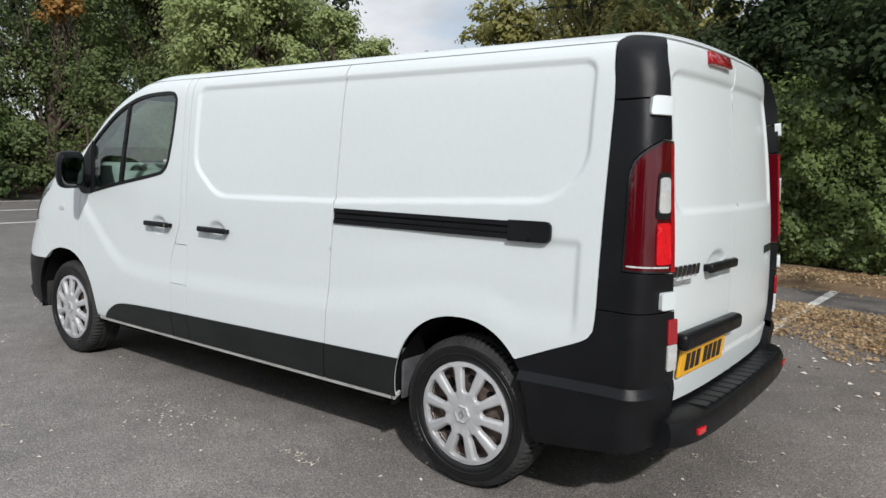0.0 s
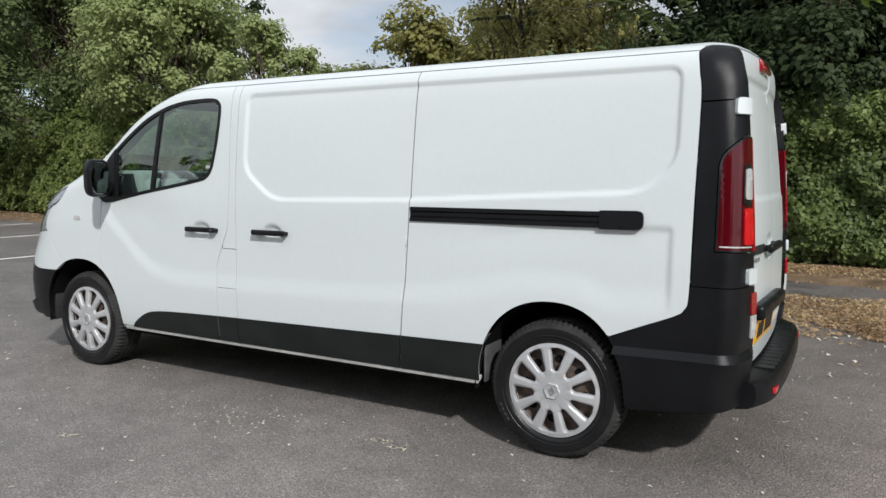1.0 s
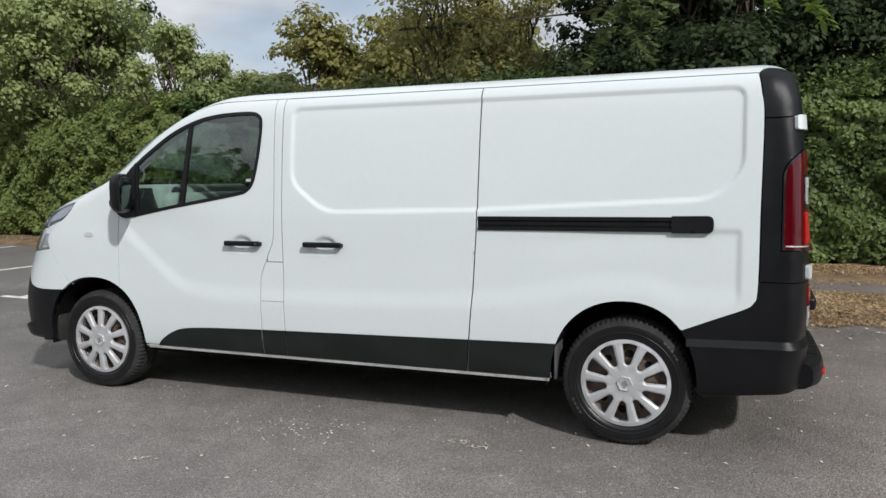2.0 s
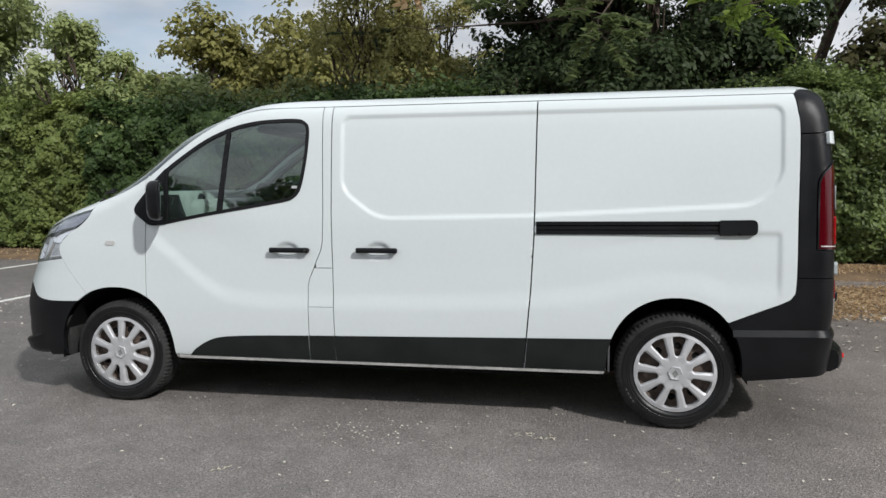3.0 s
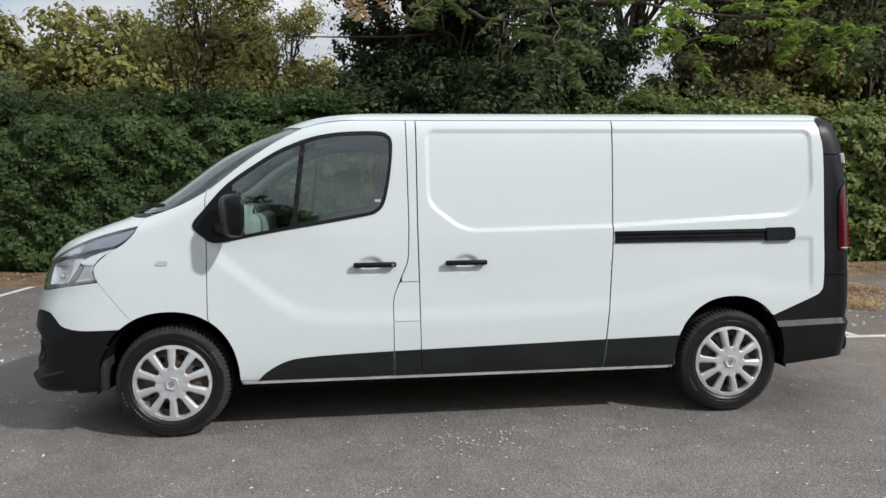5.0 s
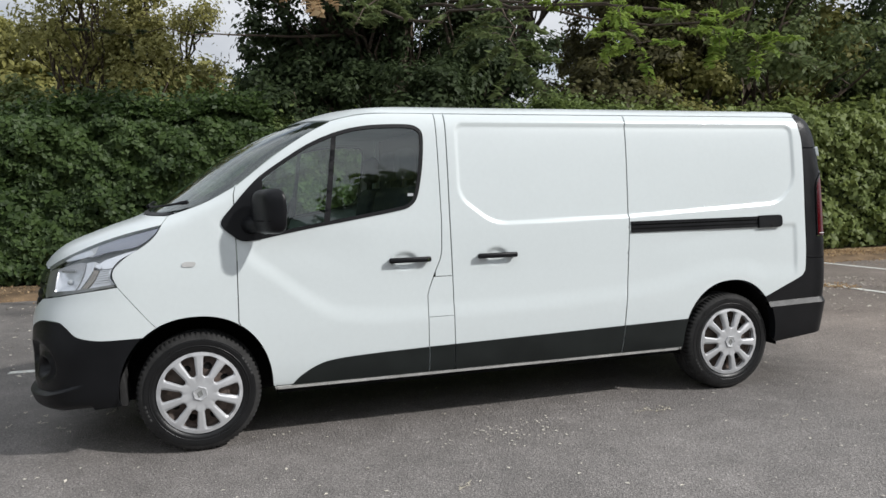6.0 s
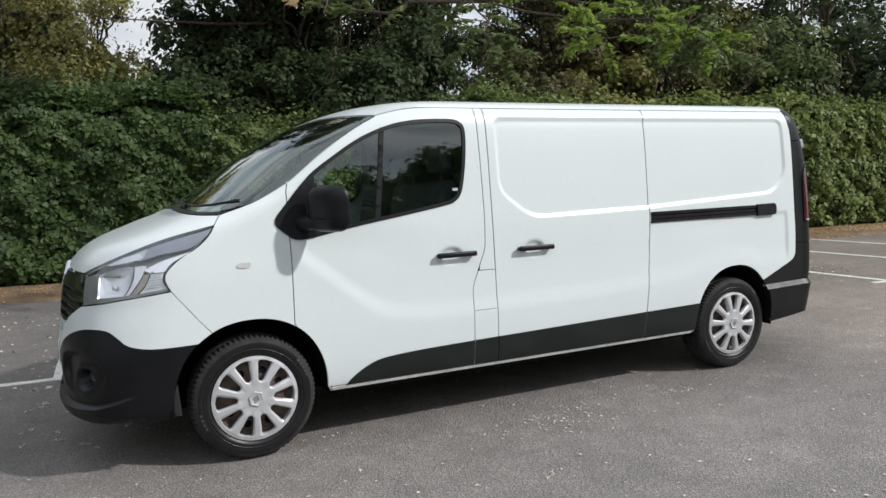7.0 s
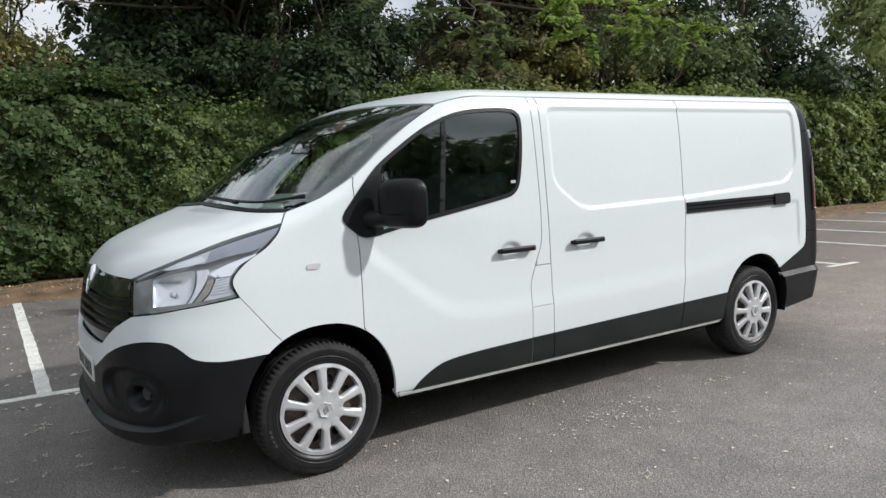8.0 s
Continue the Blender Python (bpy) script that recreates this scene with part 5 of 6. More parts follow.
for s in (-1, 1):
    bm = bmesh.new()
    ring = [(0.458, s * 0.66 + 0.058 * math.cos(a), 1.315 + 0.058 * math.sin(a)) for a in np.linspace(0, math.tau, 25)]
    tube(bm, ring, 0.010, 6, False)
    vent = part("round_vent", bm, GREY_TRIM, dash, "grey ring of the round vent", True)
    bm = bmesh.new()
    bmesh.ops.create_cone(bm, cap_ends=True, segments=24, radius1=0.055, radius2=0.05, depth=0.02, matrix=pose(0.458, s * 0.66, 1.315, 0, 90, 0))
    part("vent_core", bm, DARK_TRIM, vent, "dark vent core")
for s in (-1, 1):
    bm = bmesh.new()
    box(bm, (0.19, s * 0.80 - 0.008, 1.19), (0.385, s * 0.80 + 0.008, 1.362), 0.006)
    for p in bm.verts:
        p.co.x += 0.5 * max(0.0, 1.30 - p.co.z)
    part("side_grille", bm, DARK_TRIM, dash, "dark side grille", True)
bm = bmesh.new()
box(bm, (0.42, 0.22, 1.20), (0.62, 0.64, 1.44), 0.06)
part("instrument_hood", bm, DARK_TRIM, dash, "dark instrument hood", True)
bm = bmesh.new()
box(bm, (0.49, -0.12, 0.80), (0.54, 0.14, 1.16), 0.02)
part("centre_console", bm, DARK_TRIM, dash, "dark centre console", True)
bm = bmesh.new()
ring = [(0.62 + 0.19 * math.sin(a) * 0.38, 0.42 + 0.19 * math.cos(a), 1.22 + 0.19 * math.sin(a) * 0.92) for a in np.linspace(0, math.tau, 33)]
tube(bm, ring, 0.016, 8, False)
tube(bm, [(0.62, 0.24, 1.22), (0.62, 0.60, 1.22)], 0.018, 6)
tube(bm, [(0.62, 0.42, 1.22), (0.45, 0.42, 1.13)], 0.04, 8)
part("steering_wheel", bm, DARK_TRIM, van, "dark steering wheel", True)


def seat_part(y0, y1):
    bm = bmesh.new()
    box(bm, (0.72, y0, 0.62), (1.24, y1, 0.83), 0.06)
    base = part("seat", bm, CLOTH, van, "dark cloth seat", True)
    bm = bmesh.new()
    box(bm, (1.10, y0 + 0.02, 0.78), (1.24, y1 - 0.02, 1.46), 0.06)
    for p in bm.verts:
        p.co.x += 0.20 * (p.co.z - 0.78)
    part("backrest", bm, CLOTH, base, "dark cloth backrest", True)


def headrest(y):
    bm = bmesh.new()
    box(bm, (1.24, y - 0.12, 1.50), (1.34, y + 0.12, 1.70), 0.045)
    tube(bm, [(1.27, y - 0.06, 1.40), (1.28, y - 0.06, 1.55)], 0.008, 6)
    tube(bm, [(1.27, y + 0.06, 1.40), (1.28, y + 0.06, 1.55)], 0.008, 6)
    part("headrest", bm, CLOTH, van, "dark cloth headrest", True)


seat_part(-0.80, 0.10)
seat_part(0.20, 0.72)
for y in (-0.60, -0.15, 0.46):
    headrest(y)
bm = bmesh.new()
tube(bm, [(1.36, -0.80, 1.62), (1.33, -0.79, 1.20), (1.30, -0.80, 0.75)], 0.02, 4)
both("seat_belt", bm, DARK_TRIM, van, "dark seat belt")
# ---- ground ----
def asphalt():
    m = bpy.data.materials.new("asphalt")
    m.use_nodes = True
    t = m.node_tree
    b = t.nodes["Principled BSDF"]
    b.inputs["Roughness"].default_value, b.inputs["Specular IOR Level"].default_value = 0.62, 0.5
    co = t.nodes.new("ShaderNodeTexCoord")

    def node(kind, **values):
        n = t.nodes.new(kind)
        for k, v in values.items():
            n.inputs[k].default_value = v
        return n

    def mixed(a, c, f, mode="MULTIPLY"):
        n = t.nodes.new("ShaderNodeMix")
        n.data_type, n.blend_type = "RGBA", mode
        for s, v in ((n.inputs["A"], a), (n.inputs["B"], c), (n.inputs["Factor"], f)):
            if isinstance(v, (tuple, float)):
                s.default_value = v
            else:
                t.links.new(v, s)
        return n.outputs["Result"]

    def ramp_of(value, *stops):
        n = t.nodes.new("ShaderNodeValToRGB")
        for k, (p, c) in enumerate(stops):
            e = n.color_ramp.elements[k] if k < 2 else n.color_ramp.elements.new(p)
            e.position, e.color = p, (c, c, c, 1) if isinstance(c, float) else (*c, 1)
        t.links.new(value, n.inputs[0])
        return n.outputs[0]

    stones = node("ShaderNodeTexVoronoi", Scale=150.0)
    grit = node("ShaderNodeTexVoronoi", Scale=62.0)
    pits = node("ShaderNodeTexNoise", Scale=98.0, Detail=2.0, Roughness=0.6)
    broad = node("ShaderNodeTexNoise", Scale=0.55, Detail=5.0)
    mid = node("ShaderNodeTexNoise", Scale=4.5, Detail=6.0)
    fleck = node("ShaderNodeTexNoise", Scale=38.0, Detail=2.0)
    smear = node("ShaderNodeTexNoise", Scale=1.6, Detail=7.0, Roughness=0.65)
    for n in (stones, grit, pits, broad, mid, fleck, smear):
        t.links.new(co.outputs["Object"], n.inputs["Vector"])
    sep = t.nodes.new("ShaderNodeSeparateColor")
    t.links.new(stones.outputs["Color"], sep.inputs[0])
    base = ramp_of(sep.outputs[0], (0.0, (0.136, 0.1245, 0.1175)), (0.80, (0.226, 0.208, 0.195)), (0.96, (0.28, 0.26, 0.243)), (1.0, (0.40, 0.37, 0.345)))
    base = mixed(base, ramp_of(pits.outputs[0], (0.345, 0.22), (0.435, 1.035)), 1.0)
    c = mixed(base, ramp_of(broad.outputs[0], (0.3, 0.78), (0.7, 1.16)), 1.0)
    c = mixed(c, ramp_of(mid.outputs[0], (0.3, 0.88), (0.7, 1.12)), 1.0)
    c = mixed(c, ramp_of(smear.outputs[0], (0.55, 1.0), (0.72, 1.20)), 1.0)
    c = mixed(c, (0.34, 0.33, 0.30, 1.0), ramp_of(fleck.outputs[0], (0.735, 0.0), (0.76, 0.75)), "MIX")
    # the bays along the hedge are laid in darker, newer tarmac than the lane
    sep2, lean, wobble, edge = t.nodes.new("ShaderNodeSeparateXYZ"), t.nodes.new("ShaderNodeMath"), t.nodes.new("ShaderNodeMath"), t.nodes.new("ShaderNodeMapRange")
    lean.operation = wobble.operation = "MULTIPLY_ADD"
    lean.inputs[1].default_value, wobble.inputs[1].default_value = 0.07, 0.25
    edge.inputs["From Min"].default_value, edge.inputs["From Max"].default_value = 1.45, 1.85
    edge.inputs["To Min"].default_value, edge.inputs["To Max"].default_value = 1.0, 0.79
    # ahead of the van the dark tone spreads nearer, painting its cast shadow deeper
    nose_shadow, onward = t.nodes.new("ShaderNodeMapRange"), t.nodes.new("ShaderNodeMath")
    nose_shadow.inputs["From Min"].default_value, nose_shadow.inputs["From Max"].default_value = -0.1, -1.0
    nose_shadow.inputs["To Min"].default_value, nose_shadow.inputs["To Max"].default_value = 0.0, 1.9
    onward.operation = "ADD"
    t.links.new(sep2.outputs["X"], nose_shadow.inputs["Value"])
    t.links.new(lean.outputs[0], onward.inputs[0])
    t.links.new(nose_shadow.outputs[0], onward.inputs[1])
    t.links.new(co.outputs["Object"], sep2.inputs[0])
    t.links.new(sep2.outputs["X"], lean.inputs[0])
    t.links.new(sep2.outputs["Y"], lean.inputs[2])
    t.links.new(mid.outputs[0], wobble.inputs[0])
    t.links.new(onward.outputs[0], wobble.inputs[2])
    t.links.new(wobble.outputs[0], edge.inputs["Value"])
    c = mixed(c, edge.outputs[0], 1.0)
    # the tarmac turns browner and paler towards larger x, with an uneven edge
    lightened, drift = t.nodes.new("ShaderNodeMapRange"), t.nodes.new("ShaderNodeMath")
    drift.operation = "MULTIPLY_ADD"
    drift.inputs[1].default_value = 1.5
    lightened.inputs["From Min"].default_value, lightened.inputs["From Max"].default_value = 4.4, 7.4
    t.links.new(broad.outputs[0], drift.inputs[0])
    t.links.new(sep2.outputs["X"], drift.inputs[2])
    t.links.new(drift.outputs[0], lightened.inputs["Value"])
    c = mixed(c, (1.33, 1.22, 1.13, 1.0), lightened.outputs[0])
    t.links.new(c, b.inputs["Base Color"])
    bump = node("ShaderNodeBump", Strength=0.8, Distance=0.006)
    t.links.new(stones.outputs["Distance"], bump.inputs["Height"])
    bump2 = node("ShaderNodeBump", Strength=0.35, Distance=0.006)
    t.links.new(grit.outputs["Distance"], bump2.inputs["Height"])
    t.links.new(bump.outputs[0], bump2.inputs["Normal"])
    t.links.new(bump2.outputs[0], b.inputs["Normal"])
    return m


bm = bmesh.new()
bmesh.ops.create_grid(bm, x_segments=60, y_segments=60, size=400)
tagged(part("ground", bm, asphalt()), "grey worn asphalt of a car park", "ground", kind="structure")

ROW = -0.07


def worn_strip(x0, y0, x1, y1, width, seed):
    """A painted strip with slightly ragged edges."""
    rng = random.Random(seed)
    a, b = Vector((x0, y0, 0)), Vector((x1, y1, 0))
    way = (b - a).normalized()
    off = Vector((-way.y, way.x, 0)) * width / 2
    n = max(3, int((b - a).length / 0.12))
    bm = bmesh.new()
    rows = []
    for k in range(n + 1):
        p = a + (b - a) * k / n
        l, r = off * (1 + rng.uniform(-0.10, 0.07)), off * (1 + rng.uniform(-0.10, 0.07))
        rows.append([bm.verts.new(p + l + Vector((0, 0, z))) for z in (0.0, 0.004)] + [bm.verts.new(p - r + Vector((0, 0, z))) for z in (0.004, 0.0)])
    for r0, r1 in zip(rows, rows[1:]):
        for k in range(3):
            bm.faces.new((r0[k], r0[k + 1], r1[k + 1], r1[k]))
    bm.faces.new(rows[0])
    bm.faces.new(rows[-1][::-1])
    return bm


def bay_line(x, near, far, seed, arm=0.31):
    line = part("bay_line", worn_strip(x, near, x + 0.02 * (far - near), far, 0.10, seed), LINE)
    tagged(line, "worn white bay line painted on asphalt", "road marking", "bay lines")
    part("end_bar", worn_strip(x - arm, near - 0.052 - ROW * arm, x + 0.31, near - 0.052 + ROW * 0.31, 0.09, seed + 50), LINE, line)


for k, x in enumerate((-19.2, -15.2, -11.3, -7.18, -4.2, -1.03, 1.35, 3.68, 5.97, 8.37, 10.65, 12.65, 14.75, 17.0)):
    near = 1.70 + ROW * (x + 1.03)
    bay_line(x, near + 0.05, 6.9 + ROW * (x + 1), 10 + k, 0.55 if x == -1.03 else 0.31)


def hedge_y(x):
    return 8.0 - 0.09 * (x + 1) + 0.004 * (x + 1) * abs(x + 1) * (x < -1) * -1 * 0.3


bm = bmesh.new()
xs = np.arange(-40, 40.1, 0.35)
rng = random.Random(3)
rows = []
for x in xs:
    y = hedge_y(x)
    edge = 1.25 + rng.uniform(-0.10, 0.10)
    rows.append([bm.verts.new((x, y - edge, 0.0)), bm.verts.new((x, y - edge + 0.10, 0.03 + rng.uniform(0, 0.02))), bm.verts.new((x, y - 0.5, 0.06 + rng.uniform(0, 0.03))),
                 bm.verts.new((x, y + 2.5, 0.10)), bm.verts.new((x, y + 2.5, -0.01))])
for r0, r1 in zip(rows, rows[1:]):
    for k in range(4):
        bm.faces.new((r0[k], r1[k], r1[k + 1], r0[k + 1]))
tagged(part("soil_strip", bm, SOIL, smooth=True), "brown leaf-covered soil along the hedge", "soil", kind="structure")


# ---- leaves ----
def leaf_mesh(name, centres, normals, size, mat, rng, long=1.5, tilt=0.55, spread=0.35):
    """Small pointed leaves, one quad each, strewn at centres and turned about the normals."""
    n = len(centres)
    d = normals + rng.normal(0, tilt, (n, 3))
    d /= np.linalg.norm(d, axis=1)[:, None]
    a = np.cross(d, rng.normal(0, 1, (n, 3)))
    a /= np.maximum(np.linalg.norm(a, axis=1), 1e-6)[:, None]
    b = np.cross(d, a)
    s = size * (1 + rng.uniform(-spread, spread, n))[:, None]
    a, b = a * s * long / 2, b * s / 2
    fold = d * s * 0.18
    v = np.stack([centres - a, centres - a * 0.1 + b + fold, centres + a, centres - a * 0.1 - b + fold], 1).reshape(-1, 3)
    me = bpy.data.meshes.new(name)
    me.vertices.add(4 * n)
    me.vertices.foreach_set("co", v.astype(np.float32).ravel())
    me.loops.add(4 * n)
    me.loops.foreach_set("vertex_index", np.arange(4 * n, dtype=np.int32))
    me.polygons.add(n)
    me.polygons.foreach_set("loop_start", np.arange(0, 4 * n, 4, dtype=np.int32))
    me.materials.append(mat)
    me.update(calc_edges=True)
    return me


def lumps(x, z, seed):
    """Uneven bulges of a clipped hedge's face."""
    r = np.random.default_rng(seed)
    d = np.zeros_like(x)
    for f, a in ((0.8, 0.11), (1.7, 0.13), (3.9, 0.14), (8.0, 0.09)):
        p, q = r.uniform(0, 6.3, 2)
        d += a * np.sin(f * x + p + 1.3 * np.sin(0.7 * f * z + q)) * np.sin(f * 1.2 * z + q + 0.8 * np.sin(f * x))
    return d


def hedge(x0, x1, height, name, label, mat, inner, dens, size, seed, deep=1.6):
    rng = np.random.default_rng(seed)
    ob = thing(name, pose(0.5 * (x0 + x1), hedge_y(0.5 * (x0 + x1)), 0), label, "hedge")
    shift = -np.array((0.5 * (x0 + x1), hedge_y(0.5 * (x0 + x1)), 0))
    n = int((x1 - x0) * height * dens)
    x, z = rng.uniform(x0, x1, n), rng.uniform(0.03, 1, n) ** 0.9 * height
    top = height + 0.10 * np.sin(x * 0.9 + 2) + 0.08 * np.sin(x * 2.3)
    z = z * top / height
    y = hedge_y(x) + 0.15 - lumps(x, z, 2) + rng.exponential(0.11, n) + 0.25 * np.clip((z - height + 0.35) / 0.35, 0, 1) ** 2 + 0.25 * np.clip((0.35 - z) / 0.35, 0, 1)
    p1, n1 = np.stack([x, y, z], 1), np.tile((0, -1, 0.45), (n, 1))
    m = int((x1 - x0) * deep * dens * 0.8)
    x, y = rng.uniform(x0, x1, m), rng.uniform(0.30, deep, m)
    z = height + 0.10 * np.sin(x * 0.9 + 2) + 0.08 * np.sin(x * 2.3) + rng.exponential(0.09, m) - 0.16 * np.clip((0.75 - y) / 0.45, 0, 1) + 0.06 * np.sin(5 * x) * np.sin(4 * y)
    p2, n2 = np.stack([x, hedge_y(x) + y, z], 1), np.tile((0, -0.3, 1.0), (m, 1))
    hang("foliage", leaf_mesh("foliage", np.concatenate([p1, p2]) + shift, np.concatenate([n1, n2]), size, mat, rng), ob)
    # dark green sheet behind the leaves, standing in for the hedge's inner shade
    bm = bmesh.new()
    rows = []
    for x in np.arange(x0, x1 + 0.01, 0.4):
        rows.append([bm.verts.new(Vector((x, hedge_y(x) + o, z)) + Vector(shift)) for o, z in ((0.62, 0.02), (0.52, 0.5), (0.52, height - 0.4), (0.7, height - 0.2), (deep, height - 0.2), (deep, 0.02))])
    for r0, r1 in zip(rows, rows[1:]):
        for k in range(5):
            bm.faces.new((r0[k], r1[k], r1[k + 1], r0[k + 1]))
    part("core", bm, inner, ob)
    return ob


hedge(-44, -21, 2.7, "hedge", "far end of a tall green hedge", HEDGE_BRIGHT, INNER_SHADE, 330, 0.115, 5)
hedge(-21, -7.5, 3.15, "hedge", "tall clipped green hedge on a soil strip", HEDGE_BRIGHT, INNER_SHADE, 1300, 0.074, 1)
hedge(-7.5, 1.2, 2.95, "hedge", "tall clipped dark green hedge on a soil strip", HEDGE, INNER_SHADE, 1600, 0.074, 2)
hedge(1.2, 6.3, 2.62, "hedge", "thick green hedge under an evergreen tree", HEDGE_SUNLIT, INNER_SHADE, 2200, 0.056, 4)
hedge(6.3, 8.0, 2.92, "hedge", "tall thick green hedge on a soil strip", HEDGE_SUNLIT, INNER_SHADE, 2300, 0.054, 6)
hedge(8.0, 26, 2.9, "hedge", "tall overgrown green hedge on a soil strip", HEDGE_BRIGHT, INNER_SHADE, 560, 0.088, 3)


def limb(bm, a, b, r0, r1, rng, bend=0.15, sides=7):
    """A tapered, slightly crooked bough; gives back its points."""
    a, b = Vector(a), Vector(b)
    n = 6 if r0 > 0.05 else 5
    size = (b - a).length
    pts = [a + (b - a) * k / n + Vector((rng.uniform(-1, 1), rng.uniform(-1, 1), rng.uniform(-0.5, 0.5))) * bend * size * 0.25 * (0 < k < n) for k in range(n + 1)]
    tube(bm, pts, [r0 + (r1 - r0) * k / n for k in range(n + 1)], sides)
    return pts


def tree(at, height, blobs, mat, count, size, seed, label, trunk=0.18, drop=0.0, name="tree", long=1.6):
    """A trunk with boughs that reach into clumps of leaves; blobs: (x, y, z, radius) about the foot."""
    rng, r2 = random.Random(seed), np.random.default_rng(seed)
    ob = thing(name, pose(*at), label, "tree")
    bm = bmesh.new()
    pts = limb(bm, (0, 0, -0.1), (rng.uniform(-0.3, 0.3), rng.uniform(-0.3, 0.3), height * 0.72), trunk, trunk * 0.35, rng, 0.12, 9)
    for x, y, z, r in blobs:
        start = pts[min(len(pts) - 2, max(1, int(z / height * 4.5)))]
        inner = limb(bm, start, (x, y, z - 0.2 * r), trunk * 0.4, 0.02, rng, 0.25, 5)
        for k in range(3):
            limb(bm, inner[len(inner) - 4 + k], Vector((x, y, z)) + Vector((rng.uniform(-1, 1), rng.uniform(-1, 1), rng.uniform(-0.6, 0.9))) * r * 0.8, 0.03, 0.008, rng, 0.3, 4)
    part("trunk", bm, BARK, ob, smooth=True)
    total = sum(b[3] ** 2 for b in blobs)
    cs, ns = [], []
    for x, y, z, r in blobs:
        n = int(count * r * r / total)
        clumps = max(6, int(7 * r * r) + 6)
        d = r2.normal(0, 1, (clumps, 3))
        d /= np.linalg.norm(d, axis=1)[:, None]
        c = d * r * r2.uniform(0.45, 1.05, (clumps, 1)) * (1.0, 1.0, 0.85)
        k = r2.integers(0, clumps, n)
        off = r2.normal(0, 0.135 * r + 0.055, (n, 3)) * (1, 1, 0.7)
        q = c[k] + off
        q[:, 2] -= drop * np.abs(r2.normal(0, 1, n))
        cs.append(q + (x, y, z))
        ns.append(0.5 * q / np.maximum(np.linalg.norm(q, axis=1), 0.05)[:, None] + off / np.maximum(np.linalg.norm(off, axis=1), 0.03)[:, None] + (0, 0, 0.7))
    hang("crown", leaf_mesh("crown", np.concatenate(cs), np.concatenate(ns), size, mat, r2, long, 0.36), ob)
    return ob


def crown(seed, n, wide, low, high, r):
    rng = random.Random(seed)
    out = []
    for k in range(n):
        a, d = rng.uniform(0, math.tau), wide * math.sqrt(rng.random())
        z = low + (high - low) * rng.random()
        shrink = 1 - 0.55 * max(0, (z - low) / (high - low)) ** 2
        out.append((d * math.cos(a) * shrink, d * math.sin(a) * shrink, z, r * rng.uniform(0.7, 1.2)))
    return out


# the dark evergreen behind the hedge, with boughs that hang over the car park
tree((4.2, 10.6, 0), 9.5, crown(5, 20, 2.8, 2.9, 6.4, 1.0) + [(-2.2 + 0.62 * k, -0.6 + 0.5 * (k % 3), 2.7 + 0.9 * (k % 4), 1.0) for k in range(1, 9)] + [(-1.9, 0.2, 4.3, 0.85), (-1.6, 0.4, 5.2, 0.85), (-2.1, 0.3, 3.4, 0.7),
     (-2.7, 0.0, 5.6, 0.8), (-2.9, 0.1, 4.6, 0.75), (-2.6, -0.2, 3.6, 0.7), (-2.4, -0.4, 6.4, 0.8)] + [(-2.6 + 0.75 * k, -1.7 + 0.2 * (k % 2), 3.0 + 0.25 * (k % 3), 0.62) for k in range(8)], TREE_DARK, 86000, 0.071, 11, "large dark evergreen tree behind the hedge", 0.28)
tree((11.0, 11.6, 0), 9.5, crown(6, 24, 2.6, 2.8, 7.0, 1.1), TREE_BROWN, 34000, 0.078, 12, "dull brownish broadleaf tree behind the hedge", 0.22)
tree((12.8, 10.2, 0), 9.0, crown(7, 28, 3.2, 2.6, 8.2, 1.2), TREE_GREEN, 38000, 0.08, 13, "green broadleaf tree behind the hedge", 0.22)
tree((18.0, 9.0, 0), 9.0, crown(8, 22, 3.4, 2.4, 8.4, 1.2), TREE_DARK, 22000, 0.10, 14, "dark green tree behind the hedge", 0.24)
tree((23.5, 7.5, 0), 9.0, crown(9, 18, 3.4, 2.4, 8.4, 1.3), TREE_LIGHT, 16000, 0.12, 15, "light green tree at the end of the hedge", 0.24)
tree((10.2, 9.3, 0), 4.6, crown(10, 9, 1.3, 2.6, 4.2, 0.6), TREE_OLIVE, 9000, 0.075, 16, "yellowing shrub above the hedge", 0.07, name="shrub")
tree((-1.9, 11.8, 0), 9.5, crown(31, 20, 1.7, 3.5, 6.6, 0.75), TREE_PALE, 14000, 0.060, 31, "tall thin-leaved tree with drooping twigs", 0.08, drop=0.2)
tree((-0.8, 12.3, 0), 7.5, crown(33, 14, 1.2, 3.5, 6.4, 0.6), TREE_PALE, 10000, 0.055, 33, "slender olive-leaved tree behind the hedge", 0.06, drop=0.15)
# the tall woodland behind: crowns far above the hedge, which the windscreen mirrors
for k, (x, y, h, dx, dy) in enumerate(((3.4, 12.6, 11.2, -2.5, -6.3), (6.2, 12.0, 17, 0.5, -2.0), (9.5, 17.5, 16, 0, -4), (14.0, 13.0, 16, 0, -2))):
    tree((x, y, 0), h, [(p + dx, q + dy, z, r) for p, q, z, r in crown(130 + k, 18, 1.5 if k == 0 else 4.2, 7.3 if k == 0 else 9.5, h - 1.0, 1.2 if k == 0 else 1.4)], TREE_MID if k < 2 else TREE_GREEN, 13000, 0.17, 130 + k, "tall green woodland tree behind the hedge", 0.22)
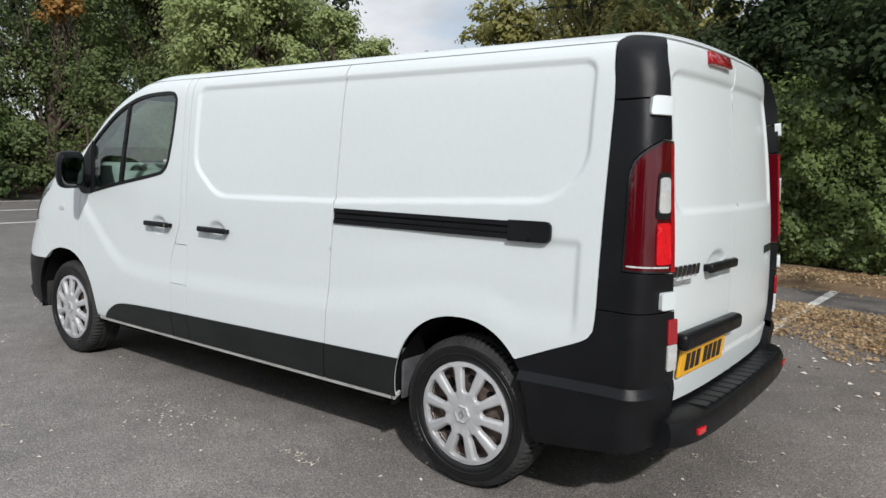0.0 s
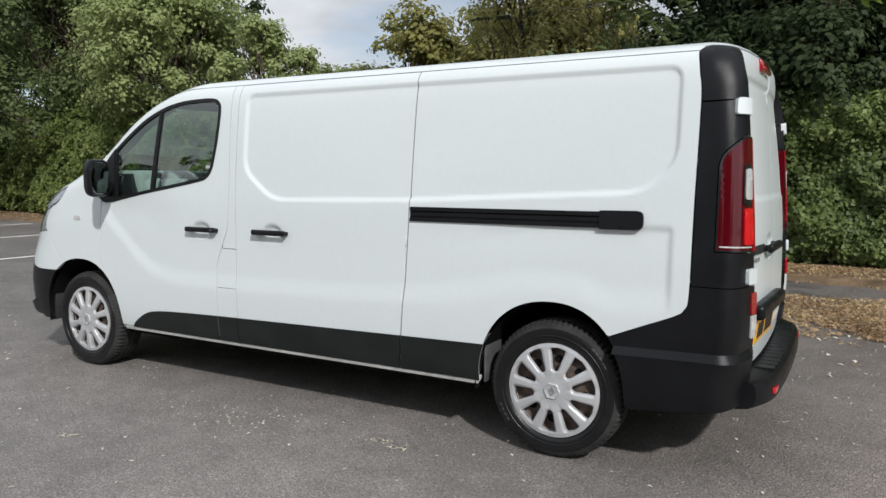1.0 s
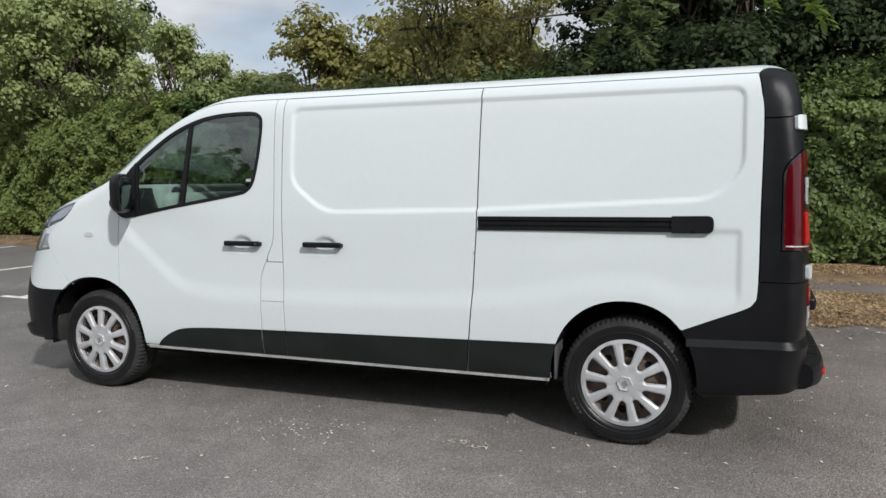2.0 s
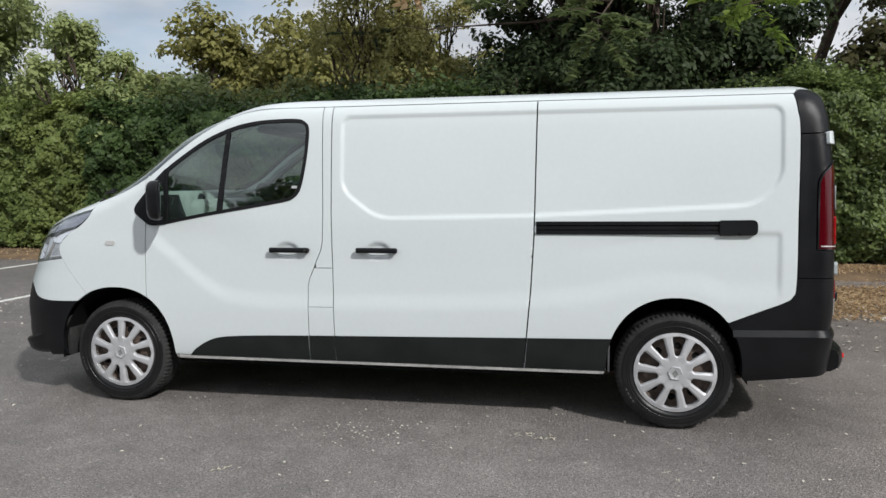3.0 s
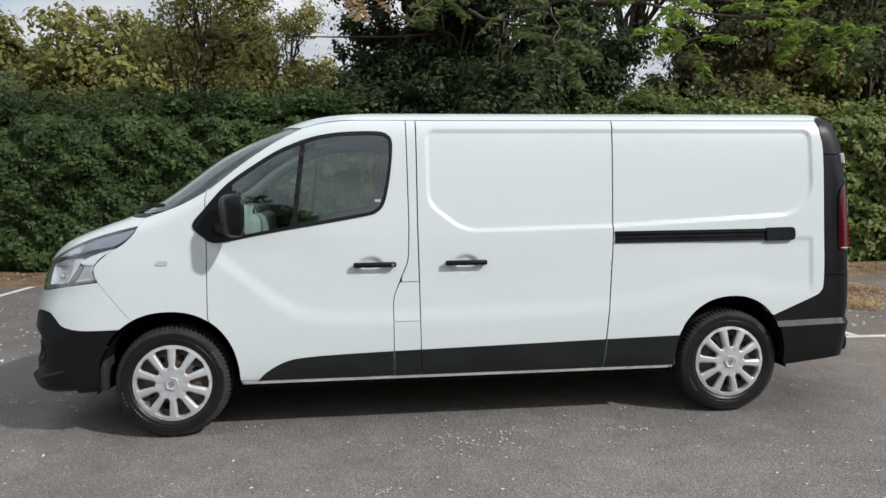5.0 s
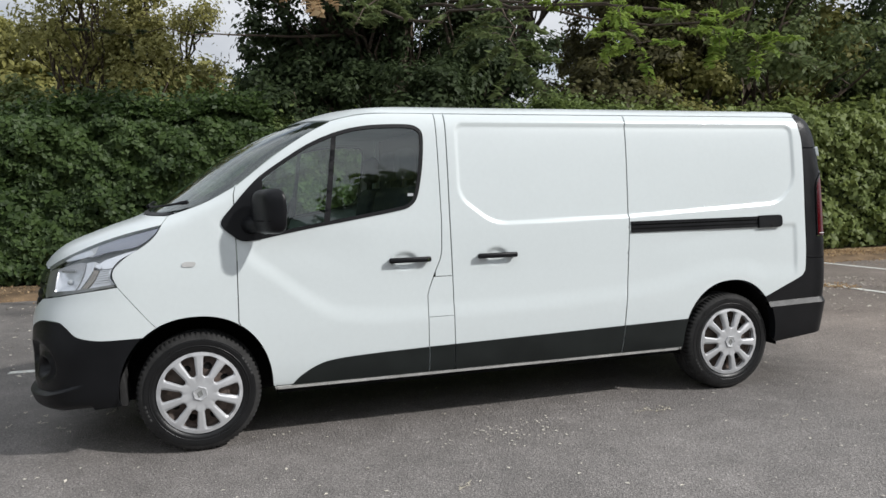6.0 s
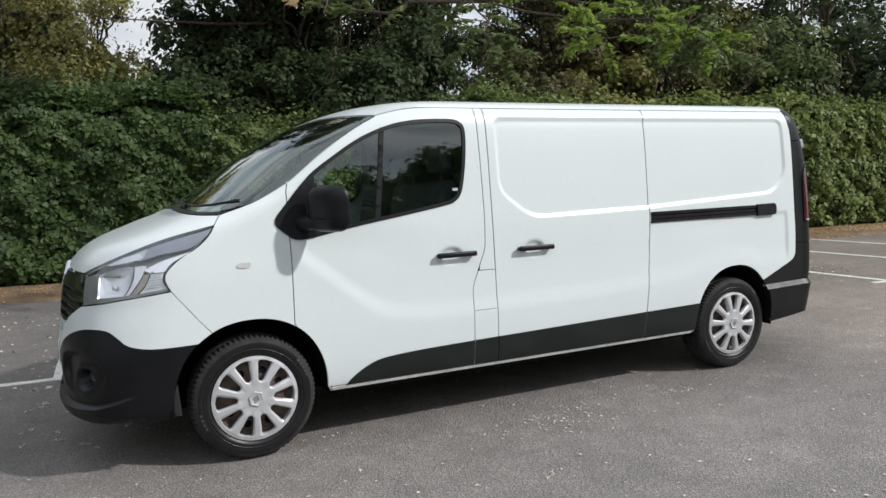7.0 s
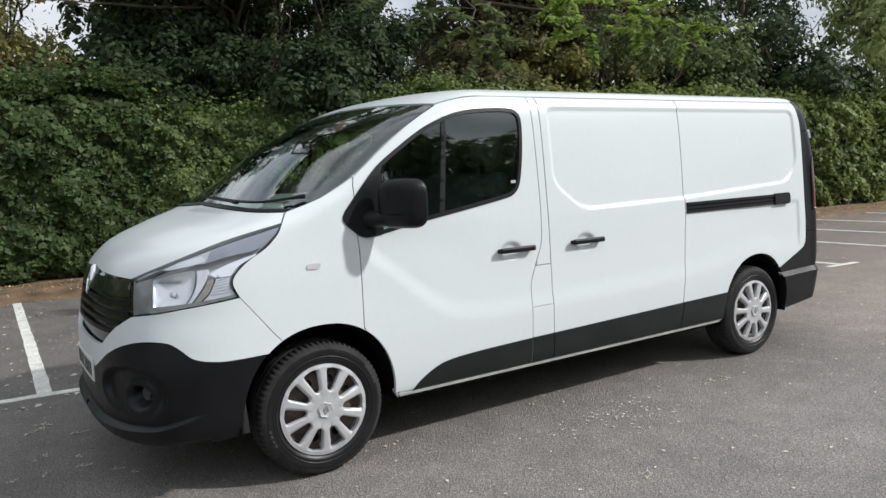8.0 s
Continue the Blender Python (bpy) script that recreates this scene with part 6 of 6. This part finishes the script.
# left: light young growth, then tall mixed trees
tree((-8.6, 10.3, 0), 5.4, crown(21, 20, 2.1, 2.4, 4.9, 0.42), TREE_LIGHT, 11000, 0.072, 21, "light green young tree behind the hedge", 0.08)
tree((-6.6, 10.8, 0), 4.6, crown(22, 8, 1.6, 2.4, 3.6, 0.6), TREE_LIGHT, 9000, 0.08, 22, "light green shrub behind the hedge", 0.06, name="shrub")
tree((-12.6, 10.6, 0), 8.2, crown(23, 24, 2.4, 2.4, 7.4, 1.05), TREE_LIGHT, 42000, 0.074, 23, "green tree behind the hedge", 0.18)
tree((-17.5, 11.6, 0), 9.5, crown(24, 24, 2.8, 2.4, 8.8, 1.25), TREE_GREEN, 34000, 0.086, 24, "tall light green tree behind the hedge", 0.22)
tree((-22.5, 9.5, 0), 9.5, crown(25, 26, 3.2, 1.2, 8.8, 1.35), TREE_GREEN, 34000, 0.092, 25, "tall olive-green tree beyond the car park", 0.22)
tree((-27.0, 5.0, 0), 9.5, crown(26, 28, 3.4, 1.0, 9.2, 1.4), TREE_GREEN, 34000, 0.098, 26, "tall green tree beyond the car park", 0.22)
for k, (x, y, h) in enumerate(((-20.5, 5.6, 3.2), (-23.5, 3.6, 3.0), (-26.5, 1.6, 3.4), (-23.0, 7.0, 4.0))):
    tree((x, y, 0), h, crown(150 + k, 14, 1.7, 0.5, h - 0.5, 0.7), TREE_GREEN if k % 2 else HEDGE, 8000, 0.10, 150 + k, "dark green undergrowth beyond the car park", 0.05, name="shrub")
tree((-20.0, 17.5, 0), 11.5, crown(162, 24, 3.6, 2.6, 10.6, 1.6), TREE_DARK, 14000, 0.17, 162, "tall dark tree far behind the hedge", 0.24)
tree((-27.5, 13.5, 0), 11.0, crown(163, 24, 3.6, 2.0, 10.0, 1.6), TREE_DARK, 14000, 0.17, 163, "tall dark tree far behind the hedge", 0.24)
tree((-18.8, 9.0, 0), 7.5, [(0.6, -1.3, 6.2, 0.5), (1.3, -1.2, 5.9, 0.4), (0.9, -1.6, 5.7, 0.35)], AUTUMN, 1100, 0.10, 164, "slender tree with withered orange leaves", 0.05)
tree((-32.0, 9.0, 0), 10.0, crown(160, 24, 3.6, 1.2, 9.0, 1.6), TREE_DARK, 18000, 0.155, 160, "tall dark tree beyond the car park", 0.24)
tree((-18.6, 12.8, 0), 10.5, crown(161, 16, 2.2, 4.5, 9.6, 1.1), TREE_BROWN, 18000, 0.10, 161, "tall brownish tree behind the hedge", 0.2)
for k, (x, y, h) in enumerate(((-9.9, 10.5, 4.1), (-8.3, 10.6, 3.9), (-7.0, 10.2, 4.2), (-5.7, 10.3, 4.0), (-4.4, 10.2, 3.9), (-3.1, 10.4, 4.0))):
    tree((x, y, 0), h, crown(170 + k, 9, 0.9, 2.3, h - 0.5, 0.55), TREE_MID if k % 3 else TREE_LIGHT, 5000, 0.075, 170 + k, "soft green bush growing behind the hedge", 0.05, name="shrub")
# far olive trees over the hedge
for k, (x, y, h) in enumerate(((-14.2, 27, 9.9), (-9.3, 27, 10.1), (-17.8, 28, 7.2), (-5.0, 27.5, 8.9), (-1.0, 27, 7.6), (1.5, 28, 6.8), (6.0, 28, 5.2), (-11.8, 29, 8.6), (11.0, 28, 7.5), (-6.9, 27, 9.0))):
    tree((x, y, 0), h, crown(40 + k, 30, 2.6, 1.6, h - 1.2, 1.3), TREE_OLIVE, 11500, 0.18, 40 + k, "distant olive-yellow tree beyond the hedge", 0.2)
for k, (x, y, h, mat) in enumerate(((-5.2, 11.8, 3.5, TREE_LIGHT), (-3.0, 12.2, 3.8, TREE_OLIVE), (8.4, 9.6, 4.2, TREE_BROWN), (15.5, 8.6, 4.6, TREE_GREEN))):
    tree((x, y, 0), h, crown(90 + k, 10, 1.4, 1.6, h - 0.6, 0.75), mat, 9000, 0.085, 90 + k, "leafy shrub growing behind the hedge", 0.06, name="shrub")

for k, (x, y, h, mat) in enumerate(((2.6, 16.5, 6.2, TREE_DARK), (3.9, 17.5, 6.6, TREE_BROWN), (12.6, 16.0, 6.6, TREE_BROWN), (14.6, 17.0, 7.0, TREE_DARK), (18.6, 15.0, 7.2, TREE_OLIVE), (15.6, 11.6, 6.2, TREE_OLIVE), (23.0, 14.0, 7.6, TREE_BROWN))):
    tree((x, y, 0), h, crown(110 + k, 18, 2.3, 1.8, h - 0.7, 0.95), mat, 8000, 0.15, 110 + k, "leafy tree standing behind the hedge", 0.14)


def spray(at, tip, count, size, mat, seed, label, base):
    """A hanging bough with feathered leaves, held by the tree behind the hedge."""
    rng, r2 = random.Random(seed), np.random.default_rng(seed)
    ob = thing("overhanging_branch", pose(*at), label, "branch", "overhanging boughs")
    at = Vector(at)
    bm = bmesh.new()
    pts = limb(bm, Vector(base) - at, (0, 0, 0), 0.035, 0.012, rng, 0.12, 7)
    pts2 = limb(bm, (0, 0, 0), Vector(tip) - at, 0.012, 0.004, rng, 0.3, 5)
    cs, ns = [], []
    twigs = max(6, count // 26)
    for k in range(twigs):
        s = pts2[rng.randrange(1, len(pts2))] if k % 4 else pts[rng.randrange(len(pts) - 2, len(pts))]
        e = s + Vector((rng.uniform(-0.45, 0.45), rng.uniform(-0.45, 0.45), rng.uniform(-0.40, 0.12)))
        tube(bm, [s, (s + e) / 2 + Vector((0, 0, 0.04)), e], [0.005, 0.004, 0.002], 4)
        for j in range(26):
            f = 0.3 + 0.7 * (j // 2) / 12
            q = s + (e - s) * f + Vector((0, 0, 0.03 * (1 - f)))
            side = (e - s).cross(Vector((0, 0, 1))).normalized() * (1 if j % 2 else -1)
            cs.append(q + side * size * 0.6 + Vector((rng.uniform(-0.01, 0.01), rng.uniform(-0.01, 0.01), -0.03 * rng.random())))
            ns.append((side.x * 0.3, side.y * 0.3, 1.0))
    part("bough", bm, BARK, ob, smooth=True)
    hang("leaves", leaf_mesh("leaves", np.array([tuple(c) for c in cs]), np.array(ns), size, mat, r2, 2.4, 0.4), ob)


spray((4.4, 2.3, 3.5), (4.35, 1.5, 2.9), 420, 0.055, TREE_BRIGHT, 61, "bright green leafy bough hanging over the van", (4.2, 9.5, 5.2))
spray((3.2, 2.4, 3.4), (3.1, 1.7, 2.75), 520, 0.055, TREE_GREEN, 62, "green leafy bough hanging over the van", (3.4, 9.6, 5.0))
spray((5.7, 2.6, 3.55), (5.8, 1.5, 2.95), 560, 0.058, TREE_BRIGHT, 63, "bright green leafy bough hanging over the van", (5.0, 9.6, 5.4))
spray((1.2, 3.2, 3.92), (1.05, 2.5, 3.62), 110, 0.05, LITTER, 64, "bough with withered brown leaves", (2.4, 9.6, 5.2))
spray((6.8, 3.6, 3.7), (7.2, 2.6, 3.1), 620, 0.058, TREE_GREEN, 65, "green leafy bough hanging over the car park", (6.0, 10.0, 5.4))
spray((2.2, 3.8, 3.9), (1.7, 3.0, 3.3), 360, 0.055, TREE_GREEN, 66, "green leafy bough hanging over the van", (2.8, 9.6, 5.4))

spray((0.2, 9.6, 4.55), (-1.7, 9.3, 4.45), 80, 0.05, TREE_DARK, 67, "long bare bough of the evergreen tree", (2.9, 10.4, 4.8))

# behind the camera: trees and a low far hedge that the paint and glass mirror
BACK = [tree((x, y, 0), h, crown(70 + k, 22, 3.0, 1.4, h - 1.2, 1.5), mat, 3800, 0.28, 70 + k, "green tree across the car park", 0.22)
        for k, (x, y, h, mat) in enumerate(((9, -16, 6.0, TREE_GREEN), (15.0, -16, 6.8, TREE_GREEN), (-12.6, -17.4, 6.0, TREE_GREEN)))]
for k, (x, y) in enumerate(((17, -20), (12, -24), (6.6, -21), (22, -27), (36, -24))):
    copy_thing(BACK[k % 2], pose(x, y, 0, 0, 0, 50 * k))
for k, (x, y) in enumerate(((-24, -9), (-10, -30), (-3, -34), (-18, -25), (-28, -3), (-26, -18), (-34, 4))):
    copy_thing(BACK[2], pose(x, y, 0, 0, 0, 40 * k) @ Matrix.Scale(1.15 if y < -29 else 0.75, 4))
bm = bmesh.new()
rng = random.Random(9)
rows = []
for x in np.arange(-70, 70.1, 1.0):
    h = 2.4 + rng.uniform(-0.3, 0.5)
    rows.append([bm.verts.new((x, -38 + o + rng.uniform(-0.2, 0.2), z)) for o, z in ((1.2, 0.0), (1.0, h * 0.6), (0.4, h), (-1.0, h), (-1.2, 0.0))])
for r0, r1 in zip(rows, rows[1:]):
    for k in range(4):
        bm.faces.new((r0[k], r1[k], r1[k + 1], r0[k + 1]))
tagged(part("far_hedge", bm, material("far_foliage", (0.03, 0.05, 0.018), 0.9, spread=0.5, scale=1.5, fine=0.5, fine_scale=12, bump=1.0, bump_scale=10)), "low green hedge across the car park", "hedge")

# ---- fallen leaves ----
rng = np.random.default_rng(17)
n = 9000
x = rng.uniform(-26, 26, n)
y = hedge_y(x) - np.abs(rng.normal(0, 0.75, n)) + 0.1
strip_p = np.stack([x, y, np.full(n, 0.0)], 1)
n = 15000
x = rng.uniform(2.5, 16, n)
y = hedge_y(x) - np.abs(rng.normal(0, 0.62, n)) + 0.1
strip_p = np.concatenate([strip_p, np.stack([x, y, np.full(n, 0.0)], 1)])
n = 40000
x, y = rng.uniform(3.2, 8.6, n), rng.uniform(2.2, 5.4, n)
patch = np.sin(2.1 * x + 1.2 * np.sin(1.7 * y)) + np.sin(1.3 * y - 0.7 * x) + rng.normal(0, 0.7, n)
edge = np.maximum(3.95 - 0.85 * (x - 3.7), 2.75) + 0.14 * np.sin(5 * x) + 0.10 * np.sin(11 * x + 1)
inside = (y > edge) & (y < 5.06 + 0.08 * np.sin(4 * x))
keep = (inside & (patch > -1.1)) | ((patch > 1.9) & (y > edge - 0.6) & (y < 5.9))
patch_p = np.stack([x[keep], y[keep], np.zeros(keep.sum())], 1)
all_p = np.concatenate([strip_p, patch_p])
over = hedge_y(all_p[:, 0]) - all_p[:, 1] < 1.2
all_p[:, 2] = 0.014 + np.where(over, 0.075, 0.0) + rng.uniform(0, 0.012, len(all_p))
tagged(hang("fallen_leaves", leaf_mesh("fallen_leaves", all_p, np.tile((0, 0, 1.0), (len(all_p), 1)), 0.021, LITTER, rng, 1.6, 0.5, 0.7)), "dry brown leaves drifted on the asphalt", "leaves", kind="stuff")
n = 3600
p = np.stack([rng.uniform(-6, 9, n), rng.uniform(-3.6, 6, n), np.full(n, 0.006)], 1)
tagged(hang("scattered_leaves", leaf_mesh("scattered_leaves", p, np.tile((0, 0, 1.0), (n, 1)), 0.0085, SCRAP, rng, 1.9, 0.12, 0.9)), "tiny pale leaf scraps scattered on the asphalt", "leaves", kind="stuff")
n = 420
p = np.stack([rng.uniform(-4.5, -0.4, n), rng.uniform(1.4, 6.2, n), np.full(n, 0.006)], 1)
p = np.concatenate([p, np.stack([rng.uniform(3.9, 9.5, 700), 1.2 + 2.6 * rng.random(700) ** 0.6, np.full(700, 0.006)], 1)])
n = len(p)
tagged(hang("bay_scraps", leaf_mesh("bay_scraps", p, np.tile((0, 0, 1.0), (n, 1)), 0.022, SCRAP, rng, 1.6, 0.15, 0.7)), "pale leaf scraps strewn in the bays", "leaves", kind="stuff")
n = 90
p = np.stack([1.75 + rng.normal(0, 0.28, n), -1.22 + rng.normal(0, 0.12, n), np.full(n, 0.006)], 1)
for x, y, more in ((9.4, 2.2, 70), (7.12, 1.63, 45)):
    p = np.concatenate([p, np.stack([x + rng.normal(0, 0.26, more), y + rng.normal(0, 0.12, more), np.full(more, 0.006)], 1)])
n = len(p)
tagged(hang("leaf_scraps", leaf_mesh("leaf_scraps", p, np.tile((0, 0, 1.0), (n, 1)), 0.010, SCRAP, rng, 1.5, 0.1, 0.6)), "pale crushed leaf scraps beside the van", "leaves", kind="stuff")


def fallen_leaf(x, y, size, turn, mat, label):
    """A curled leaf with a midrib and lobed edge, lying on the ground."""
    bm = bmesh.new()
    rim = [(0.0, -0.5), (0.16, -0.30), (0.30, -0.10), (0.20, 0.02), (0.32, 0.22), (0.14, 0.30), (0.0, 0.55), (-0.14, 0.30), (-0.30, 0.20), (-0.20, 0.0), (-0.32, -0.12), (-0.15, -0.32)]
    mid = [bm.verts.new((0, t * size, 0.004 + 0.10 * size * (1 - (2 * t) ** 2))) for t in (-0.35, 0.0, 0.35)]
    vs = [bm.verts.new((a * size, b * size, 0.004 + size * (0.30 * abs(a) + 0.06 * math.sin(9 * b)))) for a, b in rim]
    for k in range(12):
        a, b = vs[k], vs[(k + 1) % 12]
        m = mid[0] if max(rim[k][1], rim[(k + 1) % 12][1]) < -0.08 else mid[2] if min(rim[k][1], rim[(k + 1) % 12][1]) > 0.1 else mid[1]
        bm.faces.new((a, b, m))
    tube(bm, [(0, -0.5 * size, 0.006), (0.02 * size, -0.8 * size, 0.010)], 0.0015, 5)
    ob = part("fallen_leaf", bm, mat, None, "", True)
    ob.matrix_basis = pose(x, y, 0.002, 0, 0, turn)
    tagged(ob, label, "leaf", "single fallen leaves")


for x, y, size, turn in ((2.69, -1.15, 0.07, 20), (2.76, -1.20, 0.08, 100), (2.82, -1.17, 0.07, 200), (2.62, -1.16, 0.05, 60)):
    fallen_leaf(x, y, size, turn, PALE_LEAF, "pale dry leaf lying on the asphalt")
for x, y, size, turn in ((1.20, -1.91, 0.085, 130), (4.75, 2.55, 0.11, 30), (-0.95, 0.62, 0.08, 80), (-1.12, 0.85, 0.06, 10), (-0.86, -0.15, 0.06, 60), (-0.6, 0.1, 0.07, 150), (-1.0, 0.18, 0.05, 20),
                         (-1.10, 0.93, 0.075, 40), (-1.19, 0.81, 0.07, 120), (-1.15, 0.32, 0.045, 10), (-1.0, 0.02, 0.065, 70), (-1.18, 0.01, 0.05, 160), (-0.79, -0.25, 0.04, 30),
                         (-2.32, 1.99, 0.08, 75), (-1.33, 0.03, 0.045, 100), (4.40, 2.81, 0.10, 50), (4.19, 0.11, 0.055, 20), (4.42, 0.20, 0.05, 120), (4.76, 1.84, 0.07, 80), (3.43, -1.67, 0.035, 15), (3.38, -1.58, 0.035, 100), (4.77, 0.01, 0.04, 60), (6.36, -0.03, 0.07, 40), (5.64, -0.20, 0.06, 110), (6.97, 0.03, 0.08, 75), (6.85, 0.82, 0.06, 10)):
    fallen_leaf(x, y, size, turn, LITTER if y > 1.5 and x > 0 else PALE_LEAF, "dry brown leaf lying on the asphalt" if y > 1.5 and x > 0 else "pale dry leaf lying on the asphalt")
